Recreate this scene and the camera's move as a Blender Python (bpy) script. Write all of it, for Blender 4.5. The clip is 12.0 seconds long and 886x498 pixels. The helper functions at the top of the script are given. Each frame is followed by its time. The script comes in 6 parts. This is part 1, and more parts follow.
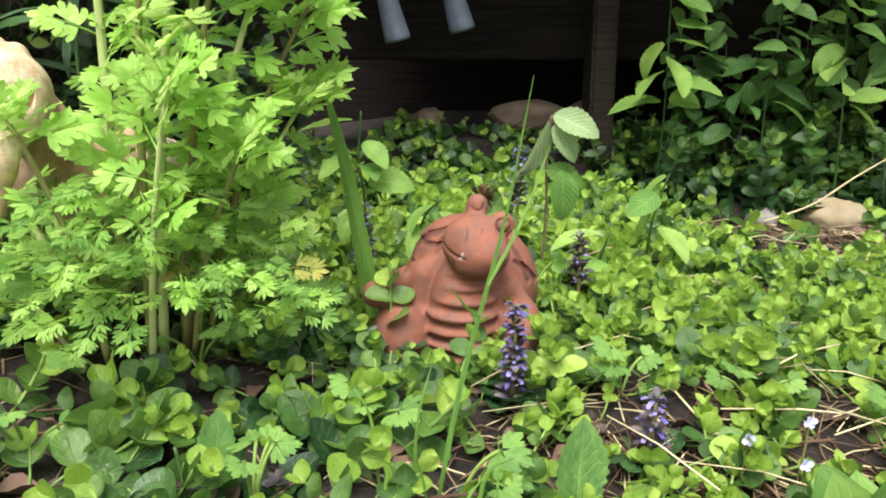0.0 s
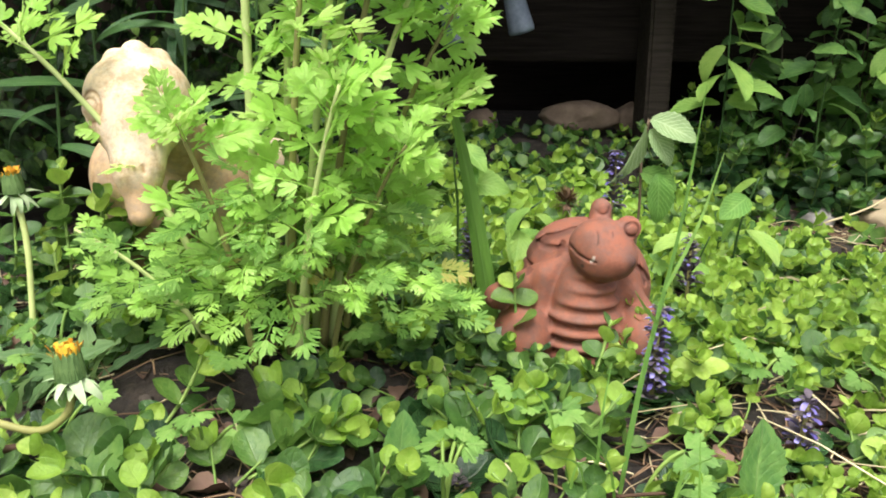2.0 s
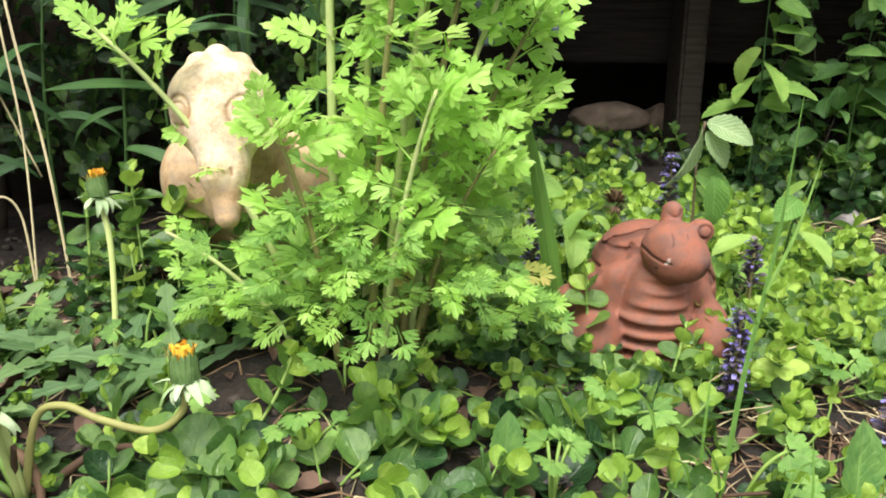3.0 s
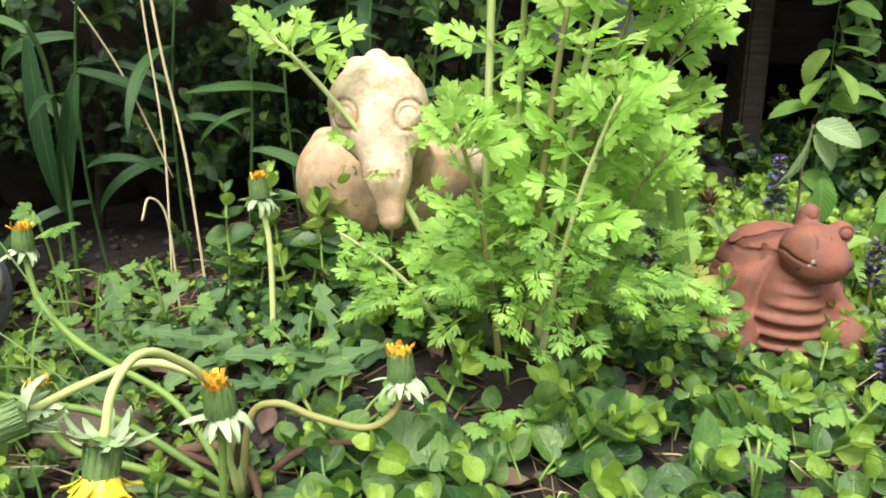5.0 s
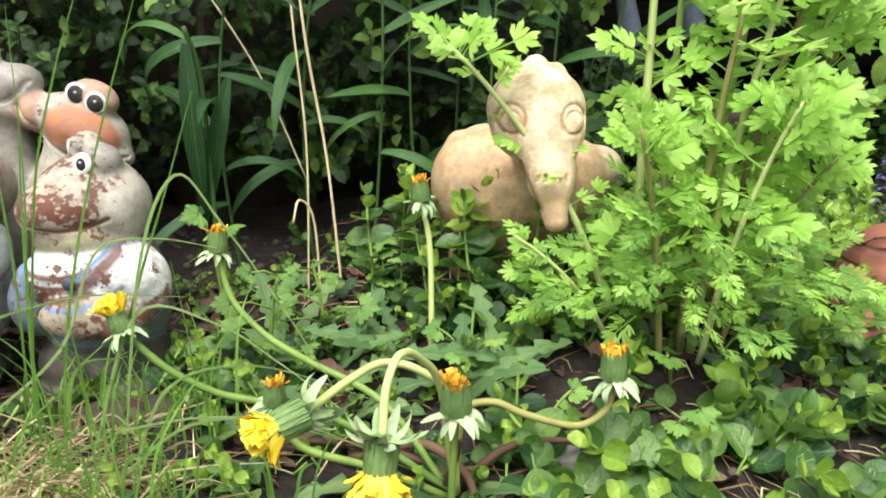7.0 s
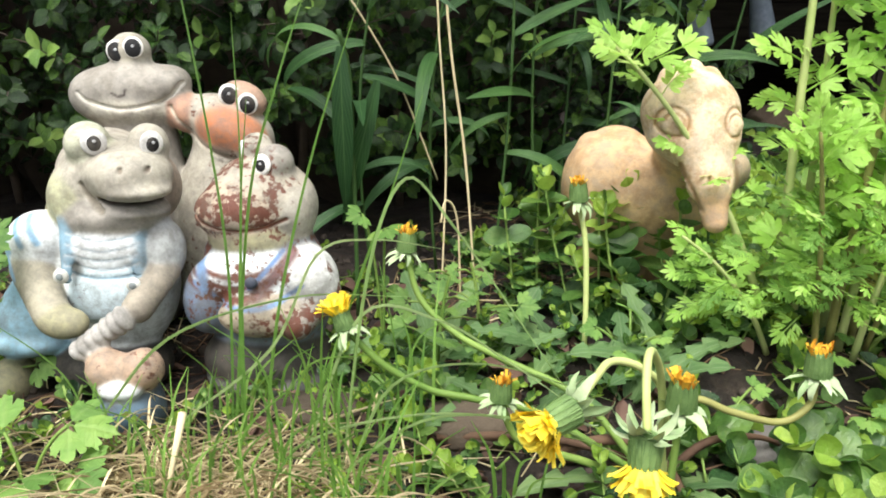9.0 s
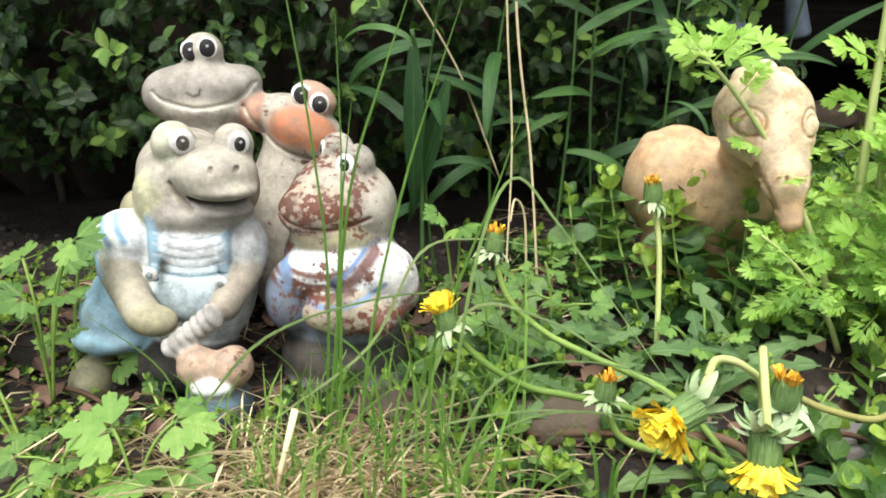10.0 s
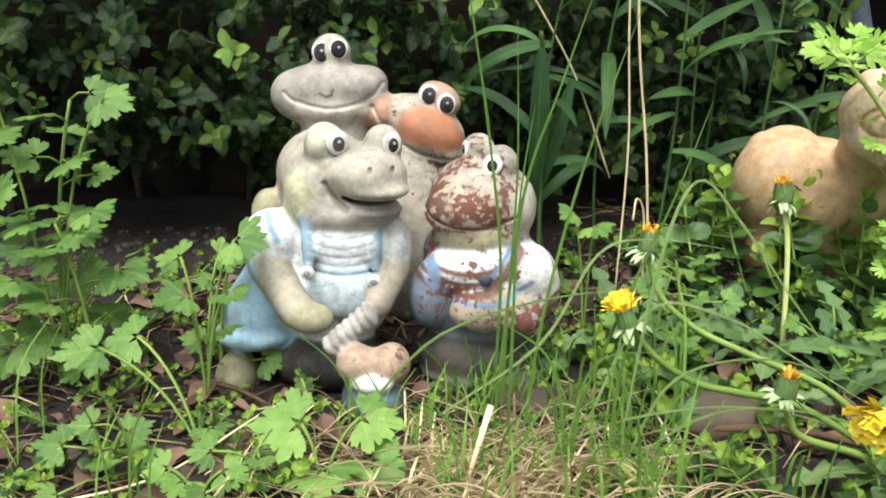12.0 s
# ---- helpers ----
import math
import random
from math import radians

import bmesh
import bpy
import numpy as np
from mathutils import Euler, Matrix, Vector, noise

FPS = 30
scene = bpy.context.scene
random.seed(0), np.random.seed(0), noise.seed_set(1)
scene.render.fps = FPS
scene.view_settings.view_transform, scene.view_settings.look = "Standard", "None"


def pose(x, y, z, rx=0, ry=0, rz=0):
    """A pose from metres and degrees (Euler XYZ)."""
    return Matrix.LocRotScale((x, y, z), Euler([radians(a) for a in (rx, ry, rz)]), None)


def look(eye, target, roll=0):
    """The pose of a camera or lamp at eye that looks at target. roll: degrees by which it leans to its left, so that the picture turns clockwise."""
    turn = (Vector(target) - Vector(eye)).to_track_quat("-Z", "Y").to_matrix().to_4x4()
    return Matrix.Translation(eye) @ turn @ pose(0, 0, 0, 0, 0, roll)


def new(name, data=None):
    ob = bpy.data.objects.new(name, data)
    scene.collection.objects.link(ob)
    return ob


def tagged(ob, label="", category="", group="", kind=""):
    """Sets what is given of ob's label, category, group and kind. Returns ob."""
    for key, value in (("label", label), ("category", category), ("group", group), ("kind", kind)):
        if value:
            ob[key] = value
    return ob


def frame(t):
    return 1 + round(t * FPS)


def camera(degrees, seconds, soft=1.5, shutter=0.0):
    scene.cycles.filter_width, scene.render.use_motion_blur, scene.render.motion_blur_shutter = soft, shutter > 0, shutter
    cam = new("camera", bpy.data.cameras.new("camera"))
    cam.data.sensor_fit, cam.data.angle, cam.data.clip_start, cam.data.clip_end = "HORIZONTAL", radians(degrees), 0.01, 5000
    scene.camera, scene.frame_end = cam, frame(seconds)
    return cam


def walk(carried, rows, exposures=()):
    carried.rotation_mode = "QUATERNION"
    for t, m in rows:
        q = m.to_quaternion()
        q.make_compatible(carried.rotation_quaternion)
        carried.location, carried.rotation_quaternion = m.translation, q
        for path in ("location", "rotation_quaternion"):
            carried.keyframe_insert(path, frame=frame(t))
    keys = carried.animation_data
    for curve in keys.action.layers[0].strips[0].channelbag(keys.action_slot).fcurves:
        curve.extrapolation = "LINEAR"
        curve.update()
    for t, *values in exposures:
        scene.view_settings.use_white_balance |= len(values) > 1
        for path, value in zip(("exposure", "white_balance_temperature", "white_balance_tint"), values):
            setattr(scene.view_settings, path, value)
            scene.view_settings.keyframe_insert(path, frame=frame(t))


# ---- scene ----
cam = camera(61.2, 12.0, soft=1.85)
METRES, EYE, TILT, LEAN, TURN = 0.8, 0.27, -14.0, 0.0, 0.0
ROWS = [
    (0.0, 0.0, 0.0, 0.0, 0.0, 0.0, -0.0),
    (0.5, -0.0318, -0.0042, 0.0014, -0.01, -0.02, -0.03),
    (1.0, -0.0649, -0.0078, 0.0033, -0.07, -0.08, -0.07),
    (1.5, -0.1043, -0.0123, 0.0051, -0.12, -0.16, -0.11),
    (2.0, -0.145, -0.0159, 0.0066, -0.18, -0.22, -0.17),
    (2.5, -0.1937, -0.021, 0.0086, -0.23, -0.3, -0.26),
    (3.0, -0.2305, -0.025, 0.01, -0.26, -0.32, -0.27),
    (5.0, -0.3993, -0.0406, 0.0137, -0.42, -0.55, -0.37),
    (5.5, -0.441, -0.0447, 0.0143, -0.45, -0.57, -0.39),
    (6.0, -0.4874, -0.0489, 0.0148, -0.44, -0.58, -0.37),
    (6.5, -0.5305, -0.0531, 0.0162, -0.4, -0.68, -0.38),
    (7.0, -0.5742, -0.0565, 0.0169, -0.47, -0.72, -0.38),
    (9.0, -0.7555, -0.0719, 0.0204, -0.76, -1.05, -0.53),
    (9.5, -0.7994, -0.0753, 0.0213, -0.76, -1.18, -0.55),
    (10.0, -0.8406, -0.0785, 0.0211, -0.73, -1.24, -0.59),
    (10.5, -0.8876, -0.0824, 0.022, -0.77, -1.29, -0.61),
    (11.0, -0.9245, -0.0855, 0.0241, -0.77, -1.52, -0.65),
    (11.5, -0.9589, -0.0885, 0.0241, -0.78, -1.61, -0.69),
    (12.0, -0.9953, -0.0918, 0.025, -0.74, -1.69, -0.7),
]
walk(cam, [(t, pose(0, 0, EYE, TILT, LEAN, TURN) @ pose(METRES * x, METRES * y, METRES * z, 90 + pitch, roll, yaw)) for t, x, y, z, yaw, pitch, roll in ROWS], ((0.0, 1.12), (6.0, 1.08), (9.0, 1.02), (12.0, 0.93)))

# ---- world and light ----
world = bpy.data.worlds.new("overcast_sky")
scene.world = world
world.use_nodes = True
wn, wl = world.node_tree.nodes, world.node_tree.links
wn.clear()
sky = wn.new("ShaderNodeTexSky")
sky.sky_type, sky.sun_disc = "NISHITA", False
SUN_UP, SUN_TURN = 64.0, 192.0
sky.sun_elevation, sky.sun_rotation = radians(SUN_UP), radians(SUN_TURN)
sky.air_density, sky.dust_density, sky.ozone_density = 1.0, 4.0, 1.0
cloud = wn.new("ShaderNodeHueSaturation")
cloud.inputs["Saturation"].default_value = 0.22
back = wn.new("ShaderNodeBackground")
back.inputs["Strength"].default_value = 0.12
wout = wn.new("ShaderNodeOutputWorld")
wl.new(sky.outputs[0], cloud.inputs["Color"])
wl.new(cloud.outputs[0], back.inputs["Color"])
wl.new(back.outputs[0], wout.inputs[0])

sun = new("sun", bpy.data.lights.new("sun", "SUN"))
sun.data.energy, sun.data.angle, sun.data.color = 2.5, radians(40), (1.0, 0.97, 0.90)
sun_from = Vector((math.sin(radians(SUN_TURN)) * math.cos(radians(SUN_UP)), math.cos(radians(SUN_TURN)) * math.cos(radians(SUN_UP)), math.sin(radians(SUN_UP))))
sun.matrix_world = look(sun_from * 20, (0, 0, 0))
scene.view_settings.exposure = 1.05

R = random.Random(7)


# ---- materials ----
def nodes_of(name):
    m = bpy.data.materials.new(name)
    m.use_nodes = True
    nt = m.node_tree
    nt.nodes.clear()
    out = nt.nodes.new("ShaderNodeOutputMaterial")
    return m, nt, out


def add(nt, kind, **values):
    n = nt.nodes.new(kind)
    for k, v in values.items():
        n.inputs[k.replace("_", " ")].default_value = v
    return n


def maths(nt, op, a, b=None, clamp=False):
    n = nt.nodes.new("ShaderNodeMath")
    n.operation, n.use_clamp = op, clamp
    for i, s in enumerate((a, b)):
        if s is None:
            continue
        if isinstance(s, (int, float)):
            n.inputs[i].default_value = s
        else:
            nt.links.new(s, n.inputs[i])
    return n.outputs[0]


def mixed(nt, fac, a, b):
    n = nt.nodes.new("ShaderNodeMix")
    n.data_type = "RGBA"
    for i, s in ((0, fac), (6, a), (7, b)):
        if isinstance(s, (int, float)):
            n.inputs[i].default_value = s
        elif isinstance(s, tuple):
            n.inputs[i].default_value = (*s, 1)
        else:
            nt.links.new(s, n.inputs[i])
    return n.outputs[2]


def noise_of(nt, scale, detail=4.0, rough=0.6, coord="Object"):
    tc = nt.nodes.new("ShaderNodeTexCoord")
    n = add(nt, "ShaderNodeTexNoise", Scale=scale, Detail=detail, Roughness=rough)
    nt.links.new(tc.outputs[coord], n.inputs["Vector"])
    return n.outputs["Fac"]


def ramp(nt, fac, stops):
    n = nt.nodes.new("ShaderNodeValToRGB")
    el = n.color_ramp.elements
    while len(el) < len(stops):
        el.new(0.5)
    for e, (p, c) in zip(el, stops):
        e.position, e.color = p, (*c, 1)
    nt.links.new(fac, n.inputs[0])
    return n.outputs[0]


def bump_of(nt, height, strength, distance):
    b = add(nt, "ShaderNodeBump", Strength=strength, Distance=distance)
    nt.links.new(height, b.inputs["Height"])
    return b.outputs[0]


def piece_random(nt):
    """A number for each piece: by object and by loose island."""
    oi, ge = nt.nodes.new("ShaderNodeObjectInfo"), nt.nodes.new("ShaderNodeNewGeometry")
    return maths(nt, "FRACT", maths(nt, "ADD", oi.outputs["Random"], ge.outputs["Random Per Island"]))


def leaf_material(name, dark, mid, light, gloss=0.42, through_light=0.32, veins=7.0, vein=0.5, vein_tint=(0.30, 0.42, 0.14), spots=None, side_veins=0.45, shine=0.42):
    """A leaf: colour by piece, blotches, a pale midrib and side veins along its length, light let through."""
    dark, mid, light = [(c[0] * 1.25, c[1], c[2] * 1.55 + 0.003) for c in (dark, mid, light)]
    m, nt, out = nodes_of(name)
    r = piece_random(nt)
    uv = nt.nodes.new("ShaderNodeUVMap")
    sep = nt.nodes.new("ShaderNodeSeparateXYZ")
    nt.links.new(uv.outputs[0], sep.inputs[0])
    own = nt.nodes.new("ShaderNodeCombineXYZ")
    for i, k in enumerate((37.0, 91.0)):
        nt.links.new(maths(nt, "ADD", sep.outputs[i], maths(nt, "MULTIPLY", r, k)), own.inputs[i])

    def own_noise(scale, detail):
        n = add(nt, "ShaderNodeTexNoise", Scale=scale, Detail=detail, Roughness=0.62)
        nt.links.new(own.outputs[0], n.inputs["Vector"])
        return n.outputs["Fac"]

    blot = own_noise(3.2, 5.0)
    fac = maths(nt, "ADD", maths(nt, "MULTIPLY", r, 0.75), maths(nt, "MULTIPLY", maths(nt, "SUBTRACT", blot, 0.5), 1.3))
    col = ramp(nt, fac, ((0.05, dark), (0.45, mid), (0.9, light)))
    side = maths(nt, "ABSOLUTE", maths(nt, "SUBTRACT", sep.outputs[0], 0.5))
    rib = maths(nt, "SUBTRACT", 1.0, maths(nt, "MULTIPLY", side, 22.0), True)
    wave = maths(nt, "SINE", maths(nt, "MULTIPLY", maths(nt, "SUBTRACT", sep.outputs[1], maths(nt, "MULTIPLY", side, 0.7)), veins * 6.283))
    line = maths(nt, "POWER", maths(nt, "MULTIPLY", maths(nt, "ADD", wave, 1.0), 0.5), 9.0)
    net = maths(nt, "MAXIMUM", rib, maths(nt, "MULTIPLY", line, side_veins))
    col = mixed(nt, maths(nt, "MULTIPLY", net, vein), col, vein_tint)
    if spots:
        wear = maths(nt, "GREATER_THAN", own_noise(7.0, 2.0), 0.68)
        col = mixed(nt, maths(nt, "MULTIPLY", wear, 0.6), col, spots)
    hgt = maths(nt, "ADD", maths(nt, "MULTIPLY", net, -0.6), maths(nt, "MULTIPLY", own_noise(9.0, 4.0), 1.6))
    bs = add(nt, "ShaderNodeBsdfPrincipled", Roughness=gloss)
    bs.inputs["Specular IOR Level"].default_value = shine
    nt.links.new(col, bs.inputs["Base Color"])
    nt.links.new(bump_of(nt, hgt, 0.6, 0.0016), bs.inputs["Normal"])
    tr = add(nt, "ShaderNodeBsdfTranslucent")
    nt.links.new(mixed(nt, 0.5, col, tuple(min(1.0, c * 1.5) for c in light)), tr.inputs["Color"])
    mx = add(nt, "ShaderNodeMixShader", Fac=through_light)
    nt.links.new(bs.outputs[0], mx.inputs[1])
    nt.links.new(tr.outputs[0], mx.inputs[2])
    nt.links.new(mx.outputs[0], out.inputs[0])
    return m


def plain_material(name, dark, light, scale=40.0, rough=0.7, bump=0.4, depth=0.002, metal=0.0, by_piece=0.4, fine=300.0):
    """Two tones mixed by noise and by piece, with fine relief."""
    m, nt, out = nodes_of(name)
    n = noise_of(nt, scale, 6.0, 0.65)
    fac = maths(nt, "ADD", maths(nt, "MULTIPLY", piece_random(nt), by_piece), maths(nt, "MULTIPLY", n, 1.4 - by_piece))
    col = ramp(nt, maths(nt, "SUBTRACT", fac, 0.2), ((0.15, dark), (0.85, light)))
    bs = add(nt, "ShaderNodeBsdfPrincipled", Roughness=rough, Metallic=metal)
    bs.inputs["Specular IOR Level"].default_value = 0.3
    nt.links.new(col, bs.inputs["Base Color"])
    h = maths(nt, "ADD", n, maths(nt, "MULTIPLY", noise_of(nt, fine, 4.0), 0.5))
    nt.links.new(bump_of(nt, h, bump, depth), bs.inputs["Normal"])
    nt.links.new(bs.outputs[0], out.inputs[0])
    return m


def figure_material(name, under, chip_scale=85.0, chip_at=0.62, dirt=(0.10, 0.10, 0.06), dirt_amount=0.35, rough=0.62):
    """Painted clay: the paint colour lies in the mesh, flaked off by noise where the wear is high, with grime and algae."""
    m, nt, out = nodes_of(name)
    pa = nt.nodes.new("ShaderNodeVertexColor")
    pa.layer_name = "paint"
    flake = noise_of(nt, chip_scale, 7.0, 0.62)
    patchy = noise_of(nt, 26.0, 3.0)
    level = maths(nt, "ADD", maths(nt, "MULTIPLY", flake, 0.5), maths(nt, "MULTIPLY", patchy, 0.5))
    worn = maths(nt, "MULTIPLY", maths(nt, "SUBTRACT", maths(nt, "ADD", level, maths(nt, "MULTIPLY", pa.outputs["Alpha"], 0.42)), chip_at), 22.0, True)
    body = mixed(nt, noise_of(nt, 140.0, 4.0), under, tuple(c * 0.62 for c in under))
    thin = maths(nt, "MULTIPLY", maths(nt, "SUBTRACT", noise_of(nt, 75.0, 7.0, 0.75), 0.43), 6.0, True)
    hs = nt.nodes.new("ShaderNodeHueSaturation")
    hs.inputs["Saturation"].default_value, hs.inputs["Value"].default_value = 0.75, 0.66
    nt.links.new(pa.outputs["Color"], hs.inputs["Color"])
    paint = mixed(nt, maths(nt, "MULTIPLY", thin, 0.75), pa.outputs["Color"], hs.outputs[0])
    col = mixed(nt, worn, paint, body)
    grime = maths(nt, "MULTIPLY", maths(nt, "SUBTRACT", noise_of(nt, 34.0, 9.0, 0.78), 0.46), 6.5, True)
    col = mixed(nt, maths(nt, "MULTIPLY", grime, dirt_amount), col, dirt)
    pits = maths(nt, "GREATER_THAN", noise_of(nt, 420.0, 2.0), 0.7)
    col = mixed(nt, maths(nt, "MULTIPLY", pits, 0.22), col, dirt)
    bs = add(nt, "ShaderNodeBsdfPrincipled", Roughness=rough)
    bs.inputs["Specular IOR Level"].default_value = 0.3
    nt.links.new(col, bs.inputs["Base Color"])
    h = maths(nt, "ADD", maths(nt, "MULTIPLY", worn, -0.8), maths(nt, "ADD", maths(nt, "MULTIPLY", noise_of(nt, 350.0, 5.0), 0.7), maths(nt, "MULTIPLY", noise_of(nt, 60.0, 3.0), 0.6)))
    nt.links.new(bump_of(nt, h, 0.45, 0.0012), bs.inputs["Normal"])
    nt.links.new(bs.outputs[0], out.inputs[0])
    return m


def soil_material():
    m, nt, out = nodes_of("soil")
    a = noise_of(nt, 9.0, 8.0, 0.7)
    b = noise_of(nt, 90.0, 6.0, 0.7)
    col = ramp(nt, maths(nt, "ADD", maths(nt, "MULTIPLY", a, 0.55), maths(nt, "MULTIPLY", b, 0.45)), ((0.3, (0.006, 0.0045, 0.004)), (0.48, (0.020, 0.014, 0.011)), (0.6, (0.055, 0.038, 0.029)), (0.72, (0.13, 0.10, 0.08))))
    bs = add(nt, "ShaderNodeBsdfPrincipled", Roughness=0.9)
    nt.links.new(col, bs.inputs["Base Color"])
    nt.links.new(bump_of(nt, maths(nt, "ADD", b, maths(nt, "MULTIPLY", noise_of(nt, 400.0, 4.0), 0.4)), 1.0, 0.012), bs.inputs["Normal"])
    nt.links.new(bs.outputs[0], out.inputs[0])
    return m


def wood_material(name, dark, light):
    m, nt, out = nodes_of(name)
    tc = nt.nodes.new("ShaderNodeTexCoord")
    mp = add(nt, "ShaderNodeMapping", Scale=(3.0, 60.0, 60.0))
    nt.links.new(tc.outputs["Object"], mp.inputs[0])
    n = add(nt, "ShaderNodeTexNoise", Scale=2.0, Detail=8.0, Roughness=0.65)
    nt.links.new(mp.outputs[0], n.inputs["Vector"])
    col = ramp(nt, n.outputs["Fac"], ((0.3, dark), (0.7, light)))
    bs = add(nt, "ShaderNodeBsdfPrincipled", Roughness=0.85)
    nt.links.new(col, bs.inputs["Base Color"])
    bs.inputs["Specular IOR Level"].default_value = 0.06
    nt.links.new(bump_of(nt, n.outputs["Fac"], 0.6, 0.003), bs.inputs["Normal"])
    nt.links.new(bs.outputs[0], out.inputs[0])
    return m


M_YOUNG = leaf_material("young_round_leaf", (0.15, 0.33, 0.022), (0.23, 0.46, 0.038), (0.37, 0.61, 0.075), gloss=0.24, veins=4.0, vein=0.12, shine=0.7)
M_MID = leaf_material("round_leaf", (0.036, 0.115, 0.014), (0.072, 0.195, 0.024), (0.145, 0.31, 0.040), gloss=0.21, veins=4.0, vein=0.12, shine=0.8)
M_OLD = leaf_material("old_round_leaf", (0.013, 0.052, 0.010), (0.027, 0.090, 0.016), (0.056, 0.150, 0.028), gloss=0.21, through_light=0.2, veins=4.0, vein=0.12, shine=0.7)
M_FEV = leaf_material("lobed_leaf", (0.21, 0.50, 0.046), (0.325, 0.69, 0.084), (0.47, 0.86, 0.17), gloss=0.36, through_light=0.50, veins=3.0, vein=0.2)
# Darker copy of lobed_leaf: shade low in the herb put into the colour
M_FEVSHADE = leaf_material("shade_toned_lobed_leaf", (0.10, 0.27, 0.030), (0.17, 0.40, 0.050), (0.28, 0.54, 0.085), gloss=0.5, through_light=0.4, veins=3.0, vein=0.2)
M_FEVYELLOW = leaf_material("yellowing_lobed_leaf", (0.24, 0.34, 0.04), (0.34, 0.42, 0.06), (0.42, 0.42, 0.08), gloss=0.5, veins=3.0, vein=0.2)
M_LANCE = leaf_material("lance_leaf", (0.014, 0.058, 0.010), (0.028, 0.098, 0.016), (0.062, 0.170, 0.024), gloss=0.42, through_light=0.22, veins=9.0, vein=0.45, vein_tint=(0.16, 0.30, 0.10))
M_BOX = leaf_material("box_leaf", (0.005, 0.019, 0.002), (0.013, 0.044, 0.004), (0.050, 0.128, 0.009), gloss=0.22, through_light=0.10, veins=5.0, vein=0.25, vein_tint=(0.10, 0.2, 0.06), shine=0.32)
M_BOXNEW = leaf_material("new_box_leaf", (0.08, 0.21, 0.02), (0.15, 0.33, 0.04), (0.24, 0.45, 0.06), gloss=0.35, veins=5.0, vein=0.2)
M_ELM = leaf_material("ribbed_leaf", (0.07, 0.22, 0.022), (0.16, 0.36, 0.04), (0.28, 0.50, 0.07), gloss=0.5, veins=9.0, vein=0.6, vein_tint=(0.30, 0.48, 0.13), side_veins=1.0)
M_ELMPALE = leaf_material("pale_ribbed_leaf", (0.16, 0.32, 0.08), (0.25, 0.43, 0.12), (0.38, 0.54, 0.20), gloss=0.5, veins=9.0, vein=0.9, vein_tint=(0.5, 0.6, 0.35), side_veins=1.0)
M_VINE = leaf_material("creeper_leaf", (0.035, 0.12, 0.020), (0.080, 0.23, 0.036), (0.18, 0.39, 0.06), gloss=0.42, veins=7.0, vein=0.45)
M_BUTTER = leaf_material("toothed_leaf", (0.075, 0.21, 0.024), (0.135, 0.33, 0.04), (0.22, 0.44, 0.065), gloss=0.55, veins=5.0, vein=0.3)
# Darker copy of toothed_leaf, with shade put into its colour
M_WEED = leaf_material("shade_toned_weed_leaf", (0.052, 0.155, 0.020), (0.10, 0.25, 0.034), (0.17, 0.36, 0.05), gloss=0.5, veins=5.0, vein=0.3)
M_DANDLEAF = leaf_material("jagged_leaf", (0.05, 0.14, 0.028), (0.10, 0.23, 0.048), (0.18, 0.33, 0.075), gloss=0.5, veins=6.0, vein=0.5, vein_tint=(0.3, 0.4, 0.22))
M_GRASS = leaf_material("grass_blade", (0.080, 0.23, 0.022), (0.145, 0.36, 0.036), (0.24, 0.50, 0.070), gloss=0.5, veins=0.0, vein=0.2)
M_GRASSPALE = leaf_material("pale_grass_blade", (0.16, 0.34, 0.06), (0.25, 0.47, 0.10), (0.38, 0.60, 0.18), gloss=0.40, veins=0.0, vein=0.2)
M_DRY = plain_material("dry_grass", (0.24, 0.175, 0.085), (0.74, 0.63, 0.39), rough=0.75, by_piece=0.8)
M_NEEDLE = plain_material("dead_needles", (0.06, 0.032, 0.020), (0.24, 0.15, 0.09), rough=0.8, by_piece=0.9)
M_DEAD = plain_material("dead_leaf", (0.040, 0.022, 0.016), (0.19, 0.115, 0.085), rough=0.8, by_piece=0.9)
M_STEM = plain_material("green_stem", (0.10, 0.19, 0.035), (0.23, 0.33, 0.075), rough=0.55, bump=0.25)
M_STEMFEV = plain_material("pale_herb_stem", (0.26, 0.36, 0.10), (0.50, 0.54, 0.24), rough=0.6, bump=0.3, scale=25.0)
M_STEMDARK = plain_material("dark_green_stem", (0.022, 0.060, 0.015), (0.060, 0.125, 0.030), rough=0.55, bump=0.25)
M_STEMRED = plain_material("reddish_stem", (0.15, 0.13, 0.05), (0.28, 0.28, 0.09), rough=0.55, bump=0.25)
M_STEMPALE = plain_material("pale_stem", (0.30, 0.40, 0.10), (0.56, 0.60, 0.26), rough=0.5, bump=0.25, scale=18.0)
M_TWIG = plain_material("dead_twig", (0.12, 0.08, 0.05), (0.30, 0.23, 0.16), rough=0.85)
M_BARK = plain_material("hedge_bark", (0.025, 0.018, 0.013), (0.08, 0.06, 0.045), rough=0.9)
M_CALYX = plain_material("calyx_green", (0.06, 0.12, 0.035), (0.17, 0.27, 0.09), scale=160.0, rough=0.55)
M_BRACT = plain_material("pale_bract", (0.20, 0.31, 0.13), (0.46, 0.54, 0.34), scale=90.0, rough=0.6)
M_PETAL = plain_material("yellow_petal", (0.90, 0.64, 0.02), (0.98, 0.86, 0.12), scale=120.0, rough=0.55, by_piece=0.7)
M_WILT = plain_material("wilted_petal", (0.50, 0.20, 0.015), (0.95, 0.60, 0.06), scale=200.0, rough=0.6, by_piece=0.7)
M_BUGLE = plain_material("violet_floret", (0.08, 0.06, 0.23), (0.27, 0.24, 0.53), scale=200.0, rough=0.6, by_piece=0.8)
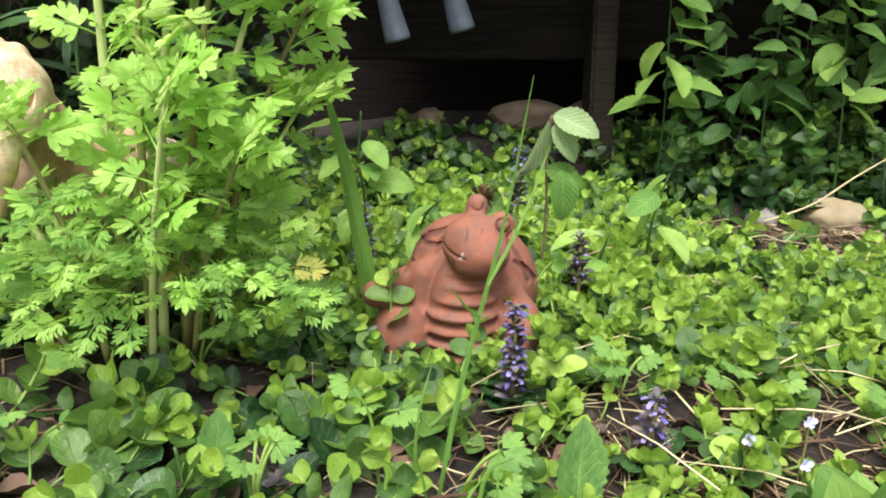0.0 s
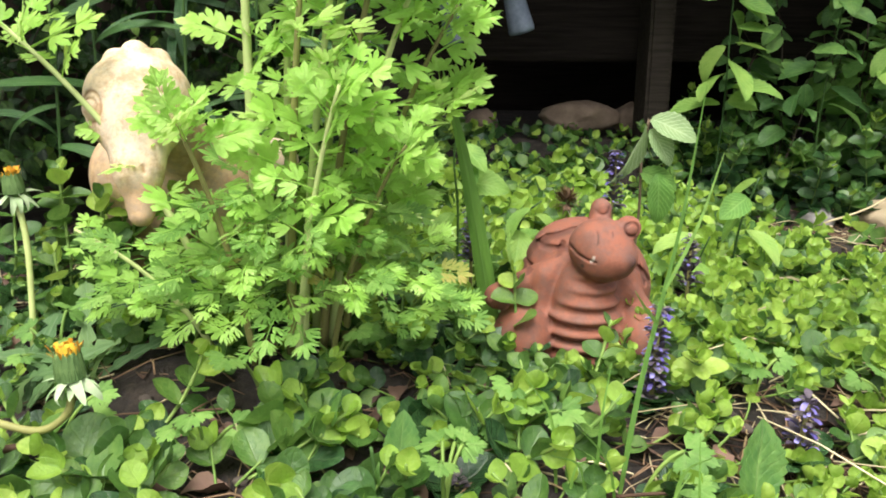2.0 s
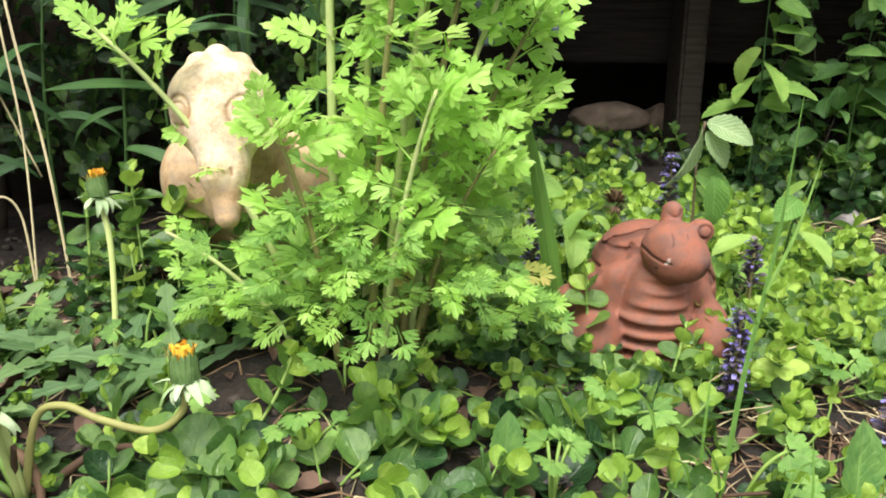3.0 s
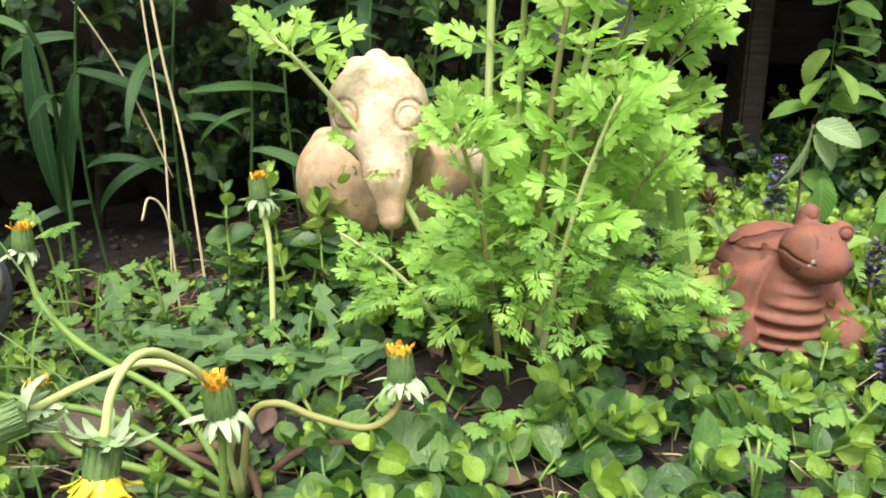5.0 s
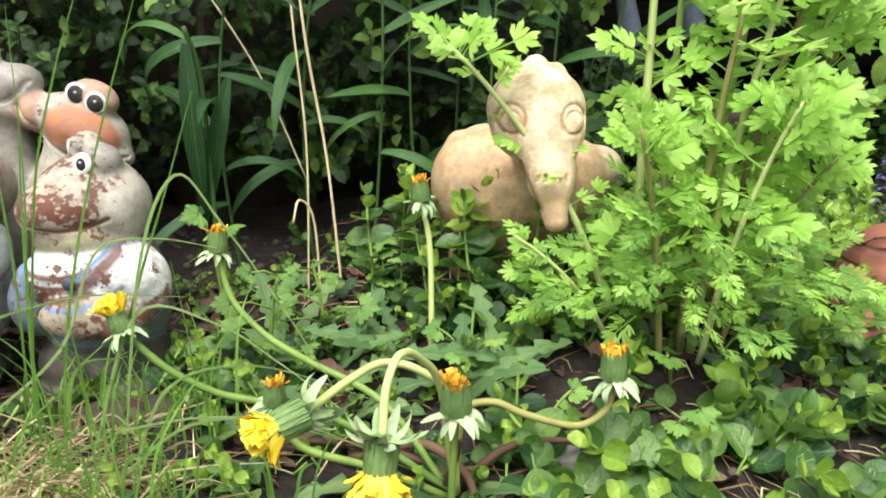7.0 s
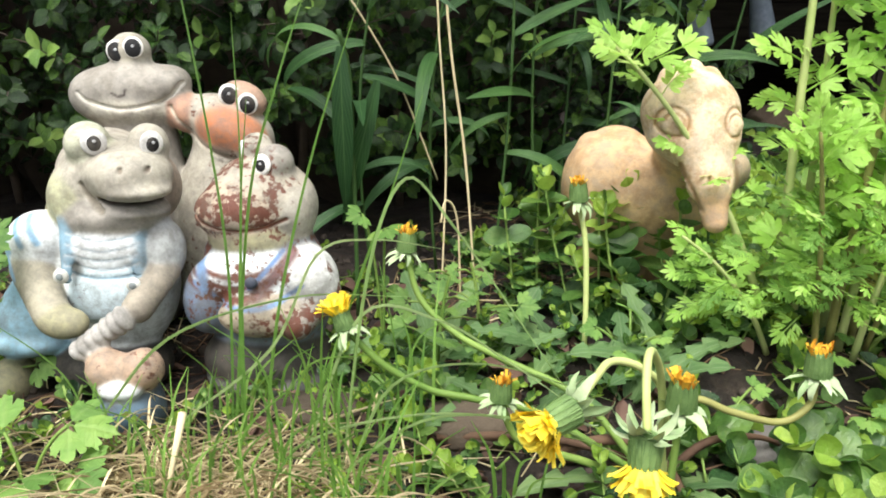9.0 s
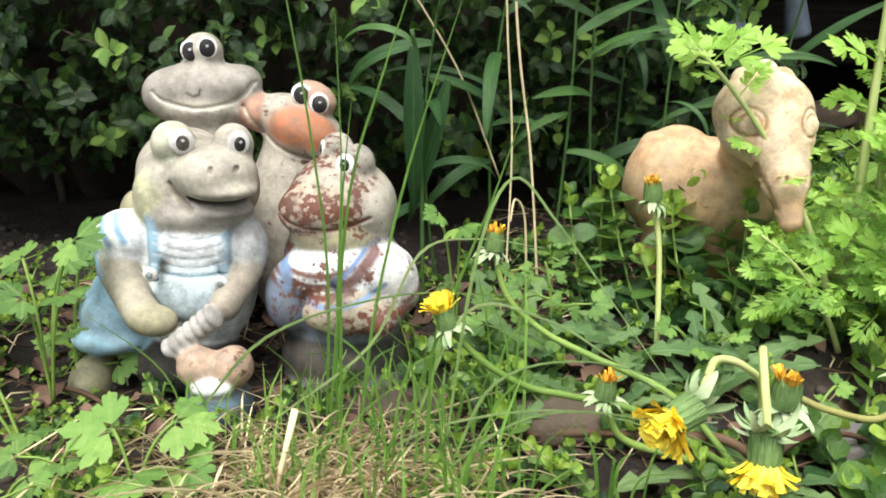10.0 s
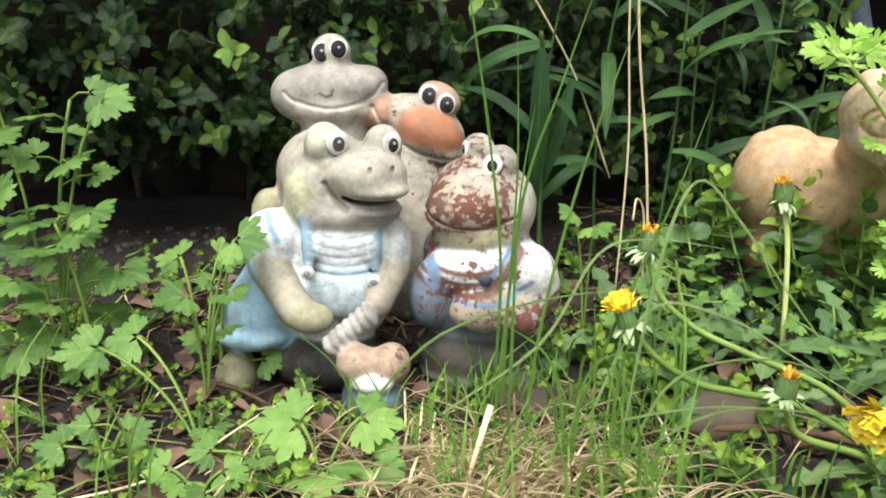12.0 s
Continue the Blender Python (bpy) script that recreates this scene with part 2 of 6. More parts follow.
M_BUGLEDARK = plain_material("dusky_bract", (0.05, 0.035, 0.06), (0.20, 0.17, 0.17), scale=150.0, rough=0.7, by_piece=0.7)
M_PALEBLUE = plain_material("pale_blue_petal", (0.36, 0.38, 0.72), (0.66, 0.66, 0.88), scale=200.0, rough=0.6, by_piece=0.6)
M_STONE = plain_material("tan_stone", (0.26, 0.20, 0.12), (0.50, 0.42, 0.29), scale=22.0, rough=0.8, bump=0.6, depth=0.004)
M_GREYSTONE = plain_material("grey_stone", (0.12, 0.11, 0.11), (0.34, 0.32, 0.30), scale=22.0, rough=0.85, bump=0.6, depth=0.004)
M_DIM = plain_material("dark_stone", (0.03, 0.024, 0.018), (0.11, 0.085, 0.06), scale=22.0, rough=0.9, bump=0.6, depth=0.004)
M_CONE = plain_material("weathered_grey_metal", (0.10, 0.125, 0.17), (0.28, 0.32, 0.40), scale=45.0, rough=0.6, metal=0.15, bump=0.4)
# Near-black wood: the deep shade under the porch is put into its colour
M_WOOD = wood_material("shade_dark_wood", (0.007, 0.0055, 0.0048), (0.024, 0.019, 0.016))
M_POST = wood_material("weathered_wood", (0.016, 0.013, 0.011), (0.048, 0.039, 0.032))
M_ROCK = plain_material("brown_rock", (0.045, 0.030, 0.022), (0.21, 0.155, 0.115), scale=26.0, rough=0.85, bump=0.7, depth=0.005)
M_CRUMB = plain_material("soil_crumb", (0.02, 0.015, 0.012), (0.10, 0.08, 0.065), scale=60.0, rough=0.9)
M_SOIL = soil_material()
M_TERRA = figure_material("terracotta", (0.36, 0.13, 0.075), chip_at=2.0, dirt=(0.11, 0.045, 0.030), dirt_amount=0.42, rough=0.75)
M_CREAM = figure_material("cream_clay", (0.55, 0.40, 0.22), chip_at=2.0, dirt=(0.33, 0.19, 0.085), dirt_amount=0.72, rough=0.7)
M_FROG = figure_material("flaking_paint", (0.16, 0.060, 0.040), chip_scale=170.0, chip_at=0.75, dirt=(0.12, 0.105, 0.085), dirt_amount=0.5)


# ---- mesh tools ----
def part(name, me, material, parent, label=""):
    """One mesh as one object under a thing or a part."""
    ob = new(name, me)
    if material and not me.materials:
        me.materials.append(material)
    ob.parent = parent
    if label:
        ob["label"] = label
    return ob


def thing(name, at, label, category, group="", kind=""):
    e = new(name)
    e.empty_display_size = 0.02
    e.location = at
    return tagged(e, label, category, group, kind)


def mesh_of(name, v, f, uv=None, mats=(), midx=None, smooth=True):
    me = bpy.data.meshes.new(name)
    me.from_pydata([tuple(p) for p in v] if not isinstance(v, np.ndarray) else v.tolist(), [], f)
    if uv is not None:
        layer = me.uv_layers.new(name="UVMap")
        idx = np.empty(len(me.loops), dtype=np.int32)
        me.loops.foreach_get("vertex_index", idx)
        layer.data.foreach_set("uv", np.asarray(uv, dtype=np.float32)[idx].ravel())
    for m in mats:
        me.materials.append(m)
    if midx is not None:
        me.polygons.foreach_set("material_index", np.asarray(midx, dtype=np.int32))
    if smooth:
        me.polygons.foreach_set("use_smooth", np.ones(len(me.polygons), dtype=bool))
    me.update()
    return me


class Pile:
    """Gathers shapes into one mesh."""

    def __init__(self):
        self.v, self.f, self.uv, self.mi, self.n = [], [], [], [], 0

    def put(self, shape, m=None, mat=0):
        v, f, uv = shape
        if m is not None:
            a = np.array(m)
            v = v @ a[:3, :3].T + a[:3, 3]
        self.v.append(v)
        self.uv.append(uv)
        self.f.extend([tuple(i + self.n for i in q) for q in f])
        self.mi.extend([mat] * len(f))
        self.n += len(v)
        return self

    def mesh(self, name, *mats, smooth=True):
        return mesh_of(name, np.concatenate(self.v), self.f, np.concatenate(self.uv), mats, self.mi, smooth)


def strip(length, width_at, nu=6, nv=4, fold=0.15, bend=0.5, wave=0.0, teeth=0, tooth=0.0, droop=0.0, blunt=False):
    """A leaf blade from the origin along +y, upper side +z. fold lifts the sides, bend curls it downwards (radians), teeth notch the edge."""
    v, uv = [], []
    y = z = 0.0
    for i in range(nu + 1):
        u = i / nu if not blunt else (1 - math.cos(math.pi * i / nu)) / 2
        step = 1 / nu if not blunt else (1 - math.cos(math.pi * (i + 1) / nu)) / 2 - u
        w = width_at(u) * length
        if teeth:
            w *= 1 - tooth * ((u * teeth) % 1.0) if i < nu else 1
        a = droop + bend * u
        for j in range(nv + 1):
            s = 2 * j / nv - 1
            lift = fold * (s * s if blunt else abs(s) ** 1.5) * w + wave * w * math.sin(u * 9 + s * 2)
            v.append((s * w, y + lift * math.sin(a), z + lift * math.cos(a)))
            uv.append((0.5 + s / 2, u))
        y += math.cos(a) * length * step
        z -= math.sin(a) * length * step
    f = []
    for i in range(nu):
        for j in range(nv):
            a = i * (nv + 1) + j
            f.append((a, a + 1, a + nv + 2, a + nv + 1))
    return np.array(v), f, np.array(uv)


def tube(points, radii, sides=6):
    pts = [Vector(p) for p in points]
    v, uv, f = [], [], []
    up = Vector((0.13, 0.31, 0.94))
    for i, p in enumerate(pts):
        d = (pts[min(i + 1, len(pts) - 1)] - pts[max(i - 1, 0)]).normalized()
        a = d.cross(up)
        a = a.normalized() if a.length > 1e-4 else d.orthogonal().normalized()
        b = d.cross(a)
        r = radii[i] if isinstance(radii, (list, tuple)) else radii
        for k in range(sides):
            t = 2 * math.pi * k / sides
            v.append(p + a * math.cos(t) * r + b * math.sin(t) * r)
            uv.append((k / sides, i / max(1, len(pts) - 1)))
    n = len(pts)
    for i in range(n - 1):
        for k in range(sides):
            f.append((i * sides + k, i * sides + (k + 1) % sides, (i + 1) * sides + (k + 1) % sides, (i + 1) * sides + k))
    f.append(tuple(range(sides - 1, -1, -1)))
    f.append(tuple((n - 1) * sides + k for k in range(sides)))
    return np.array([tuple(p) for p in v]), f, np.array(uv)


def curve(a, b, c, n=10):
    """Points of a bent line from a to c, drawn towards b."""
    a, b, c = Vector(a), Vector(b), Vector(c)
    return [a * (1 - t) ** 2 + b * 2 * t * (1 - t) + c * t * t for t in [i / n for i in range(n + 1)]]


def spline(points, n=6):
    """A smooth line through the points."""
    p = [Vector(q) for q in points]
    p = [p[0] * 2 - p[1], *p, p[-1] * 2 - p[-2]]
    out = []
    for i in range(1, len(p) - 2):
        for k in range(n):
            t = k / n
            out.append(0.5 * ((2 * p[i]) + (p[i + 1] - p[i - 1]) * t + (2 * p[i - 1] - 5 * p[i] + 4 * p[i + 1] - p[i + 2]) * t * t + (3 * p[i] - p[i - 1] - 3 * p[i + 1] + p[i + 2]) * t ** 3))
    out.append(p[-2])
    return out


def aim(at, out, up, size=1.0, twist=0.0):
    """A matrix that lays +y along out and +z as near up as it can."""
    y = Vector(out).normalized()
    x = y.cross(Vector(up))
    x = x.normalized() if x.length > 1e-4 else y.orthogonal().normalized()
    z = x.cross(y)
    m = Matrix((x, y, z)).transposed().to_4x4()
    return Matrix.Translation(at) @ m @ Matrix.Rotation(twist, 4, "Y") @ Matrix.Diagonal((size, size, size, 1))


def lump(seed, rx, ry, rz, rough=0.12, sub=3, freq=1.6):
    """A stone-like rounded lump."""
    bm = bmesh.new()
    bmesh.ops.create_icosphere(bm, subdivisions=sub, radius=1)
    for w in bm.verts:
        n = noise.noise(w.co * freq + Vector((seed * 3.1, seed, 0))) + 0.4 * noise.noise(w.co * freq * 3 + Vector((seed, 0, 0)))
        w.co *= 1 + rough * n
    v = np.array([(w.co.x * rx, w.co.y * ry, w.co.z * rz) for w in bm.verts])
    f = [tuple(w.index for w in q.verts) for q in bm.faces]
    bm.free()
    return v, f, np.zeros((len(v), 2))


def smooth_step(a, b, x):
    t = min(1.0, max(0.0, (x - a) / (b - a)))
    return t * t * (3 - 2 * t)


def G(x, y):
    """The height of the ground."""
    z = 0.005
    z += 0.035 * smooth_step(0.56, 0.95, y) * smooth_step(-0.15, -0.6, x)
    z += 0.030 * smooth_step(0.45, 0.62, y) * smooth_step(-0.05, -0.35, x) * smooth_step(-0.72, -0.5, x)
    z += 0.11 * smooth_step(1.38, 1.62, y) * smooth_step(-0.5, 0.0, x)
    z -= 0.03 * smooth_step(0.7, 1.3, y) * smooth_step(0.2, 0.6, x)
    z -= 0.10 * smooth_step(0.30, -0.6, y)
    z -= 0.030 * smooth_step(0.55, 0.43, y) * smooth_step(0.03, 0.13, x)
    if -2.2 < x < 2.2 and -1 < y < 2.6:
        z += 0.012 * noise.noise((x * 5, y * 5, 0.3)) + 0.007 * noise.noise((x * 17, y * 17, 1.7)) + 0.004 * noise.noise((x * 55, y * 55, 4.1))
    return z


# ---- ground and background structure ----
def build_ground():
    far = [40.0, 12.0, 5.0, 3.2, 2.4]
    xs = np.concatenate(([-400.0, -120.0], [-d for d in far], np.arange(-1.9, 1.75, 0.014), far, [120.0, 400.0]))
    ys = np.concatenate(([-400.0, -120.0, -40.0, -12.0, -5.0, -2.5, -1.2, -0.6], np.arange(-0.3, 2.0, 0.014), [2.6, 3.5, 5.0, 12.0, 40.0, 120.0, 400.0]))
    v = [(x, y, G(x, y)) for y in ys for x in xs]
    w = len(xs)
    f = [(j * w + i, j * w + i + 1, (j + 1) * w + i + 1, (j + 1) * w + i) for j in range(len(ys) - 1) for i in range(w - 1)]
    ob = new("ground", mesh_of("ground", v, f, None, (M_SOIL,)))
    tagged(ob, "dark crumbly garden soil under plants and litter", "soil", kind="structure")


def board(x0, x1, y0, y1, z0, z1, bevel=0.004, seed=0):
    bm = bmesh.new()
    bmesh.ops.create_cube(bm, size=1)
    for w in bm.verts:
        w.co = Vector(((x0 + x1) / 2 + w.co.x * (x1 - x0), (y0 + y1) / 2 + w.co.y * (y1 - y0), (z0 + z1) / 2 + w.co.z * (z1 - z0)))
    bmesh.ops.bevel(bm, geom=bm.edges[:], offset=bevel, segments=2, affect="EDGES")
    me = bpy.data.meshes.new("board")
    bm.to_mesh(me)
    bm.free()
    return me


def build_porch():
    """A dark timber porch over an open, unlit hollow."""
    wall = tagged(new("wall_north"), "timber porch skirting above a shaded hollow, deep shade put into its near-black colour", "timber wall", kind="structure")
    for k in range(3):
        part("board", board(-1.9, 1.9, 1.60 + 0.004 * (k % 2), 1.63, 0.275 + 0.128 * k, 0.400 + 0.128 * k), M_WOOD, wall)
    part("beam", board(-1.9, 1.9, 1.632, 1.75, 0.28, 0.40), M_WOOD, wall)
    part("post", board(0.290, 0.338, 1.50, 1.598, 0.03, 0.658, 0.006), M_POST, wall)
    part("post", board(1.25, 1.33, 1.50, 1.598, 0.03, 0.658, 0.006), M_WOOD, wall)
    # Unseen overhang, added to shade the wall and the growth below it
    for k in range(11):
        part("unseen_shade_board", board(-0.26, 1.9, 1.22 + 0.122 * k, 1.335 + 0.122 * k, 0.66, 0.69), M_WOOD, wall)
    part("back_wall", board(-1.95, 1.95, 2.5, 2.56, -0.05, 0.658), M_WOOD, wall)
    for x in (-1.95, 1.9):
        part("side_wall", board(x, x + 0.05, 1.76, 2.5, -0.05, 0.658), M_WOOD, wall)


build_ground()
build_porch()


# ---- clay figures ----
class Clay:
    """Soft shapes melted together into one skin. Each shape carries its paint and its wear (0 whole to 1 flaked)."""

    def __init__(self, low, high, cell):
        self.cell = cell
        self.low = np.array(low, dtype=np.float64)
        self.n = np.ceil((np.array(high) - self.low) / cell).astype(int) + 1
        self.field = np.full(self.n, 0.05, dtype=np.float32)
        self.shapes, self.lines, self.balls = [], [], []

    def region(self, low, high):
        a = np.clip(np.floor((np.array(low) - self.low) / self.cell).astype(int), 0, self.n)
        b = np.clip(np.ceil((np.array(high) - self.low) / self.cell).astype(int) + 1, 0, self.n)
        s = tuple(slice(i, j) for i, j in zip(a, b))
        axes = [self.low[k] + self.cell * np.arange(a[k], b[k]) for k in range(3)]
        return s, np.meshgrid(*axes, indexing="ij")

    def melt(self, dist, low, high, k, paint, wear):
        pad = k + 0.012
        s, grid = self.region(np.array(low) - pad, np.array(high) + pad)
        d = dist(np.stack(grid, -1)).astype(np.float32)
        old = self.field[s]
        h = np.clip(0.5 + 0.5 * (old - d) / k, 0, 1)
        self.field[s] = old * (1 - h) + d * h - k * h * (1 - h)
        self.shapes.append((dist, paint, wear))

    def egg(self, at, r, paint, wear=0.0, k=0.008, turn=(0, 0, 0)):
        at, r = np.array(at), np.array(r)
        rot = np.array(Euler([radians(a) for a in turn]).to_matrix())

        def dist(p):
            q = (p - at) @ rot
            a = np.sqrt(((q / r) ** 2).sum(-1))
            b = np.sqrt(((q / (r * r)) ** 2).sum(-1)) + 1e-9
            return a * (a - 1) / b

        m = max(r)
        self.melt(dist, at - m, at + m, k, paint, wear)

    def limb(self, a, b, ra, rb, paint, wear=0.0, k=0.006):
        a, b = np.array(a), np.array(b)

        def dist(p):
            t = np.clip(((p - a) @ (b - a)) / ((b - a) @ (b - a)), 0, 1)
            return np.sqrt(((p - a - t[..., None] * (b - a)) ** 2).sum(-1)) - (ra + (rb - ra) * t)

        m = max(ra, rb)
        self.melt(dist, np.minimum(a, b) - m, np.maximum(a, b) + m, k, paint, wear)

    @staticmethod
    def to_line(p, line):
        """The distance, seen from the front, to a drawn line of (x, z) points."""
        best = None
        q = p[..., (0, 2)]
        for a, b in zip(line[:-1], line[1:]):
            a, b = np.array(a), np.array(b)
            t = np.clip(((q - a) @ (b - a)) / ((b - a) @ (b - a) + 1e-12), 0, 1)
            d = np.sqrt(((q - a - t[..., None] * (b - a)) ** 2).sum(-1))
            best = d if best is None else np.minimum(best, d)
        return best

    def groove(self, line, r, depth, front, paint=None, reach=0.08):
        """Cuts a line into what lies before y = front."""
        xs, zs = [q[0] for q in line], [q[1] for q in line]
        s, grid = self.region((min(xs) - r * 2, front - reach, min(zs) - r * 2), (max(xs) + r * 2, front, max(zs) + r * 2))
        d = self.to_line(np.stack(grid, -1), line)
        old = self.field[s]
        cut = np.minimum(r - d, old + depth * np.clip(1 - (d / r) ** 2, 0, 1))
        self.field[s] = np.maximum(old, cut.astype(np.float32))
        if paint:
            self.lines.append((line, r, front, paint, reach, 0.1))

    def draw(self, line, r, front, paint, reach=0.08, wear=0.1):
        self.lines.append((line, r, front, paint, reach, wear))

    def ball(self, at, r, paint, turn=(0, 0, 0)):
        self.balls.append((at, r, paint, turn))

    def skin(self, name, material):
        F, n = self.field, self.n
        neg = F < 0
        cell = np.zeros(n - 1, dtype=np.int32)
        offs = [(i, j, k) for i in (0, 1) for j in (0, 1) for k in (0, 1)]
        count = np.zeros(n - 1, dtype=np.int8)
        for i, j, k in offs:
            count += neg[i:n[0] - 1 + i, j:n[1] - 1 + j, k:n[2] - 1 + k]
        act = np.argwhere((count > 0) & (count < 8))
        cell[:] = -1
        cell[tuple(act.T)] = np.arange(len(act))
        val = np.stack([F[act[:, 0] + i, act[:, 1] + j, act[:, 2] + k] for i, j, k in offs], 1).astype(np.float64)
        pos, hits = np.zeros((len(act), 3)), np.zeros(len(act))
        for a in range(8):
            for b in range(a + 1, 8):
                step = [offs[b][q] - offs[a][q] for q in range(3)]
                if sum(abs(q) for q in step) != 1:
                    continue
                cross = (val[:, a] < 0) != (val[:, b] < 0)
                t = np.where(cross, val[:, a] / np.where(cross, val[:, a] - val[:, b], 1), 0)
                for q in range(3):
                    pos[:, q] += np.where(cross, offs[a][q] + t * step[q], 0)
                hits += cross
        v = self.low + self.cell * (act + pos / hits[:, None])
        faces = []
        for ax in range(3):
            o1, o2 = [q for q in range(3) if q != ax]
            a = [slice(None)] * 3
            b = [slice(None)] * 3
            a[ax], b[ax] = slice(0, -1), slice(1, None)
            edge = np.argwhere(neg[tuple(a)] != neg[tuple(b)])
            edge = edge[(edge[:, o1] > 0) & (edge[:, o2] > 0) & (edge[:, o1] < n[o1] - 1) & (edge[:, o2] < n[o2] - 1)]
            first = neg[tuple(edge.T)]
            quad = []
            for d1, d2 in ((-1, -1), (0, -1), (0, 0), (-1, 0)):
                e = edge.copy()
                e[:, o1] += d1
                e[:, o2] += d2
                quad.append(cell[tuple(e.T)])
            q = np.stack(quad, 1)
            flip = first if ax != 1 else ~first
            q[~flip] = q[~flip][:, ::-1]
            faces.append(q)
        f = np.concatenate(faces)
        f = f[(f >= 0).all(1)]
        wsum = np.zeros(len(v))
        col = np.zeros((len(v), 4))
        for dist, paint, wear in self.shapes:
            w = np.exp(-np.clip(dist(v), -0.006, 0.05) / 0.0011)
            wsum += w
            col += w[:, None] * np.array((*paint, wear))
        col /= wsum[:, None]
        for line, r, front, paint, reach, wear in self.lines:
            w = np.clip(1.6 - 1.6 * self.to_line(v, line) / r, 0, 1) * (v[:, 1] < front) * (v[:, 1] > front - reach)
            col = col * (1 - w[:, None]) + w[:, None] * np.array((*paint, wear))
        v, faces, cols = [v], f.tolist(), [col]
        total = len(col)
        for at, r, paint, turn in self.balls:
            bm = bmesh.new()
            bmesh.ops.create_uvsphere(bm, u_segments=20, v_segments=12, radius=1)
            rot = Euler([radians(a) for a in turn]).to_matrix()
            bm.verts.index_update()
            pts = np.array([tuple(Vector(at) + rot @ Vector((w.co.x * r[0], w.co.y * r[1], w.co.z * r[2]))) for w in bm.verts])
            faces.extend([[w.index + total for w in q.verts] for q in bm.faces])
            bm.free()
            v.append(pts)
            cols.append(np.tile((*paint, 0.0), (len(pts), 1)))
            total += len(pts)
        me = mesh_of(name, np.concatenate(v), faces, None, (material,))
        layer = me.color_attributes.new("paint", "FLOAT_COLOR", "POINT")
        layer.data.foreach_set("color", np.concatenate(cols).astype(np.float32).ravel())
        return new(name, me)


def arc(cx, cz, rx, rz, a0, a1, n=10):
    return [(cx + rx * math.cos(radians(a0 + (a1 - a0) * i / n)), cz + rz * math.sin(radians(a0 + (a1 - a0) * i / n))) for i in range(n + 1)]


def eye(c, at, r, gaze=(0.15, -1, 0.0), white=(0.87, 0.86, 0.83), pupil=0.62):
    """A painted eye: white disc and black pupil with a small glint, on the front of a bump."""
    g = Vector(gaze).normalized()
    q = g.to_track_quat("-Y", "Z").to_euler()
    turn = [math.degrees(a) for a in q]
    c.ball(at, (r, r * 0.30, r * 1.06), white, turn)
    p = Vector(at) + g * r * 0.12 - Vector((0, 0, r * 0.06))
    c.ball(tuple(p), (r * pupil, r * 0.27, r * pupil * 1.12), (0.012, 0.012, 0.014), turn)
    p = Vector(at) + g * r * 0.38 + Vector((r * 0.02, 0, r * 0.10))
    c.ball(tuple(p), (r * 0.15, r * 0.06, r * 0.13), (0.55, 0.56, 0.58), turn)


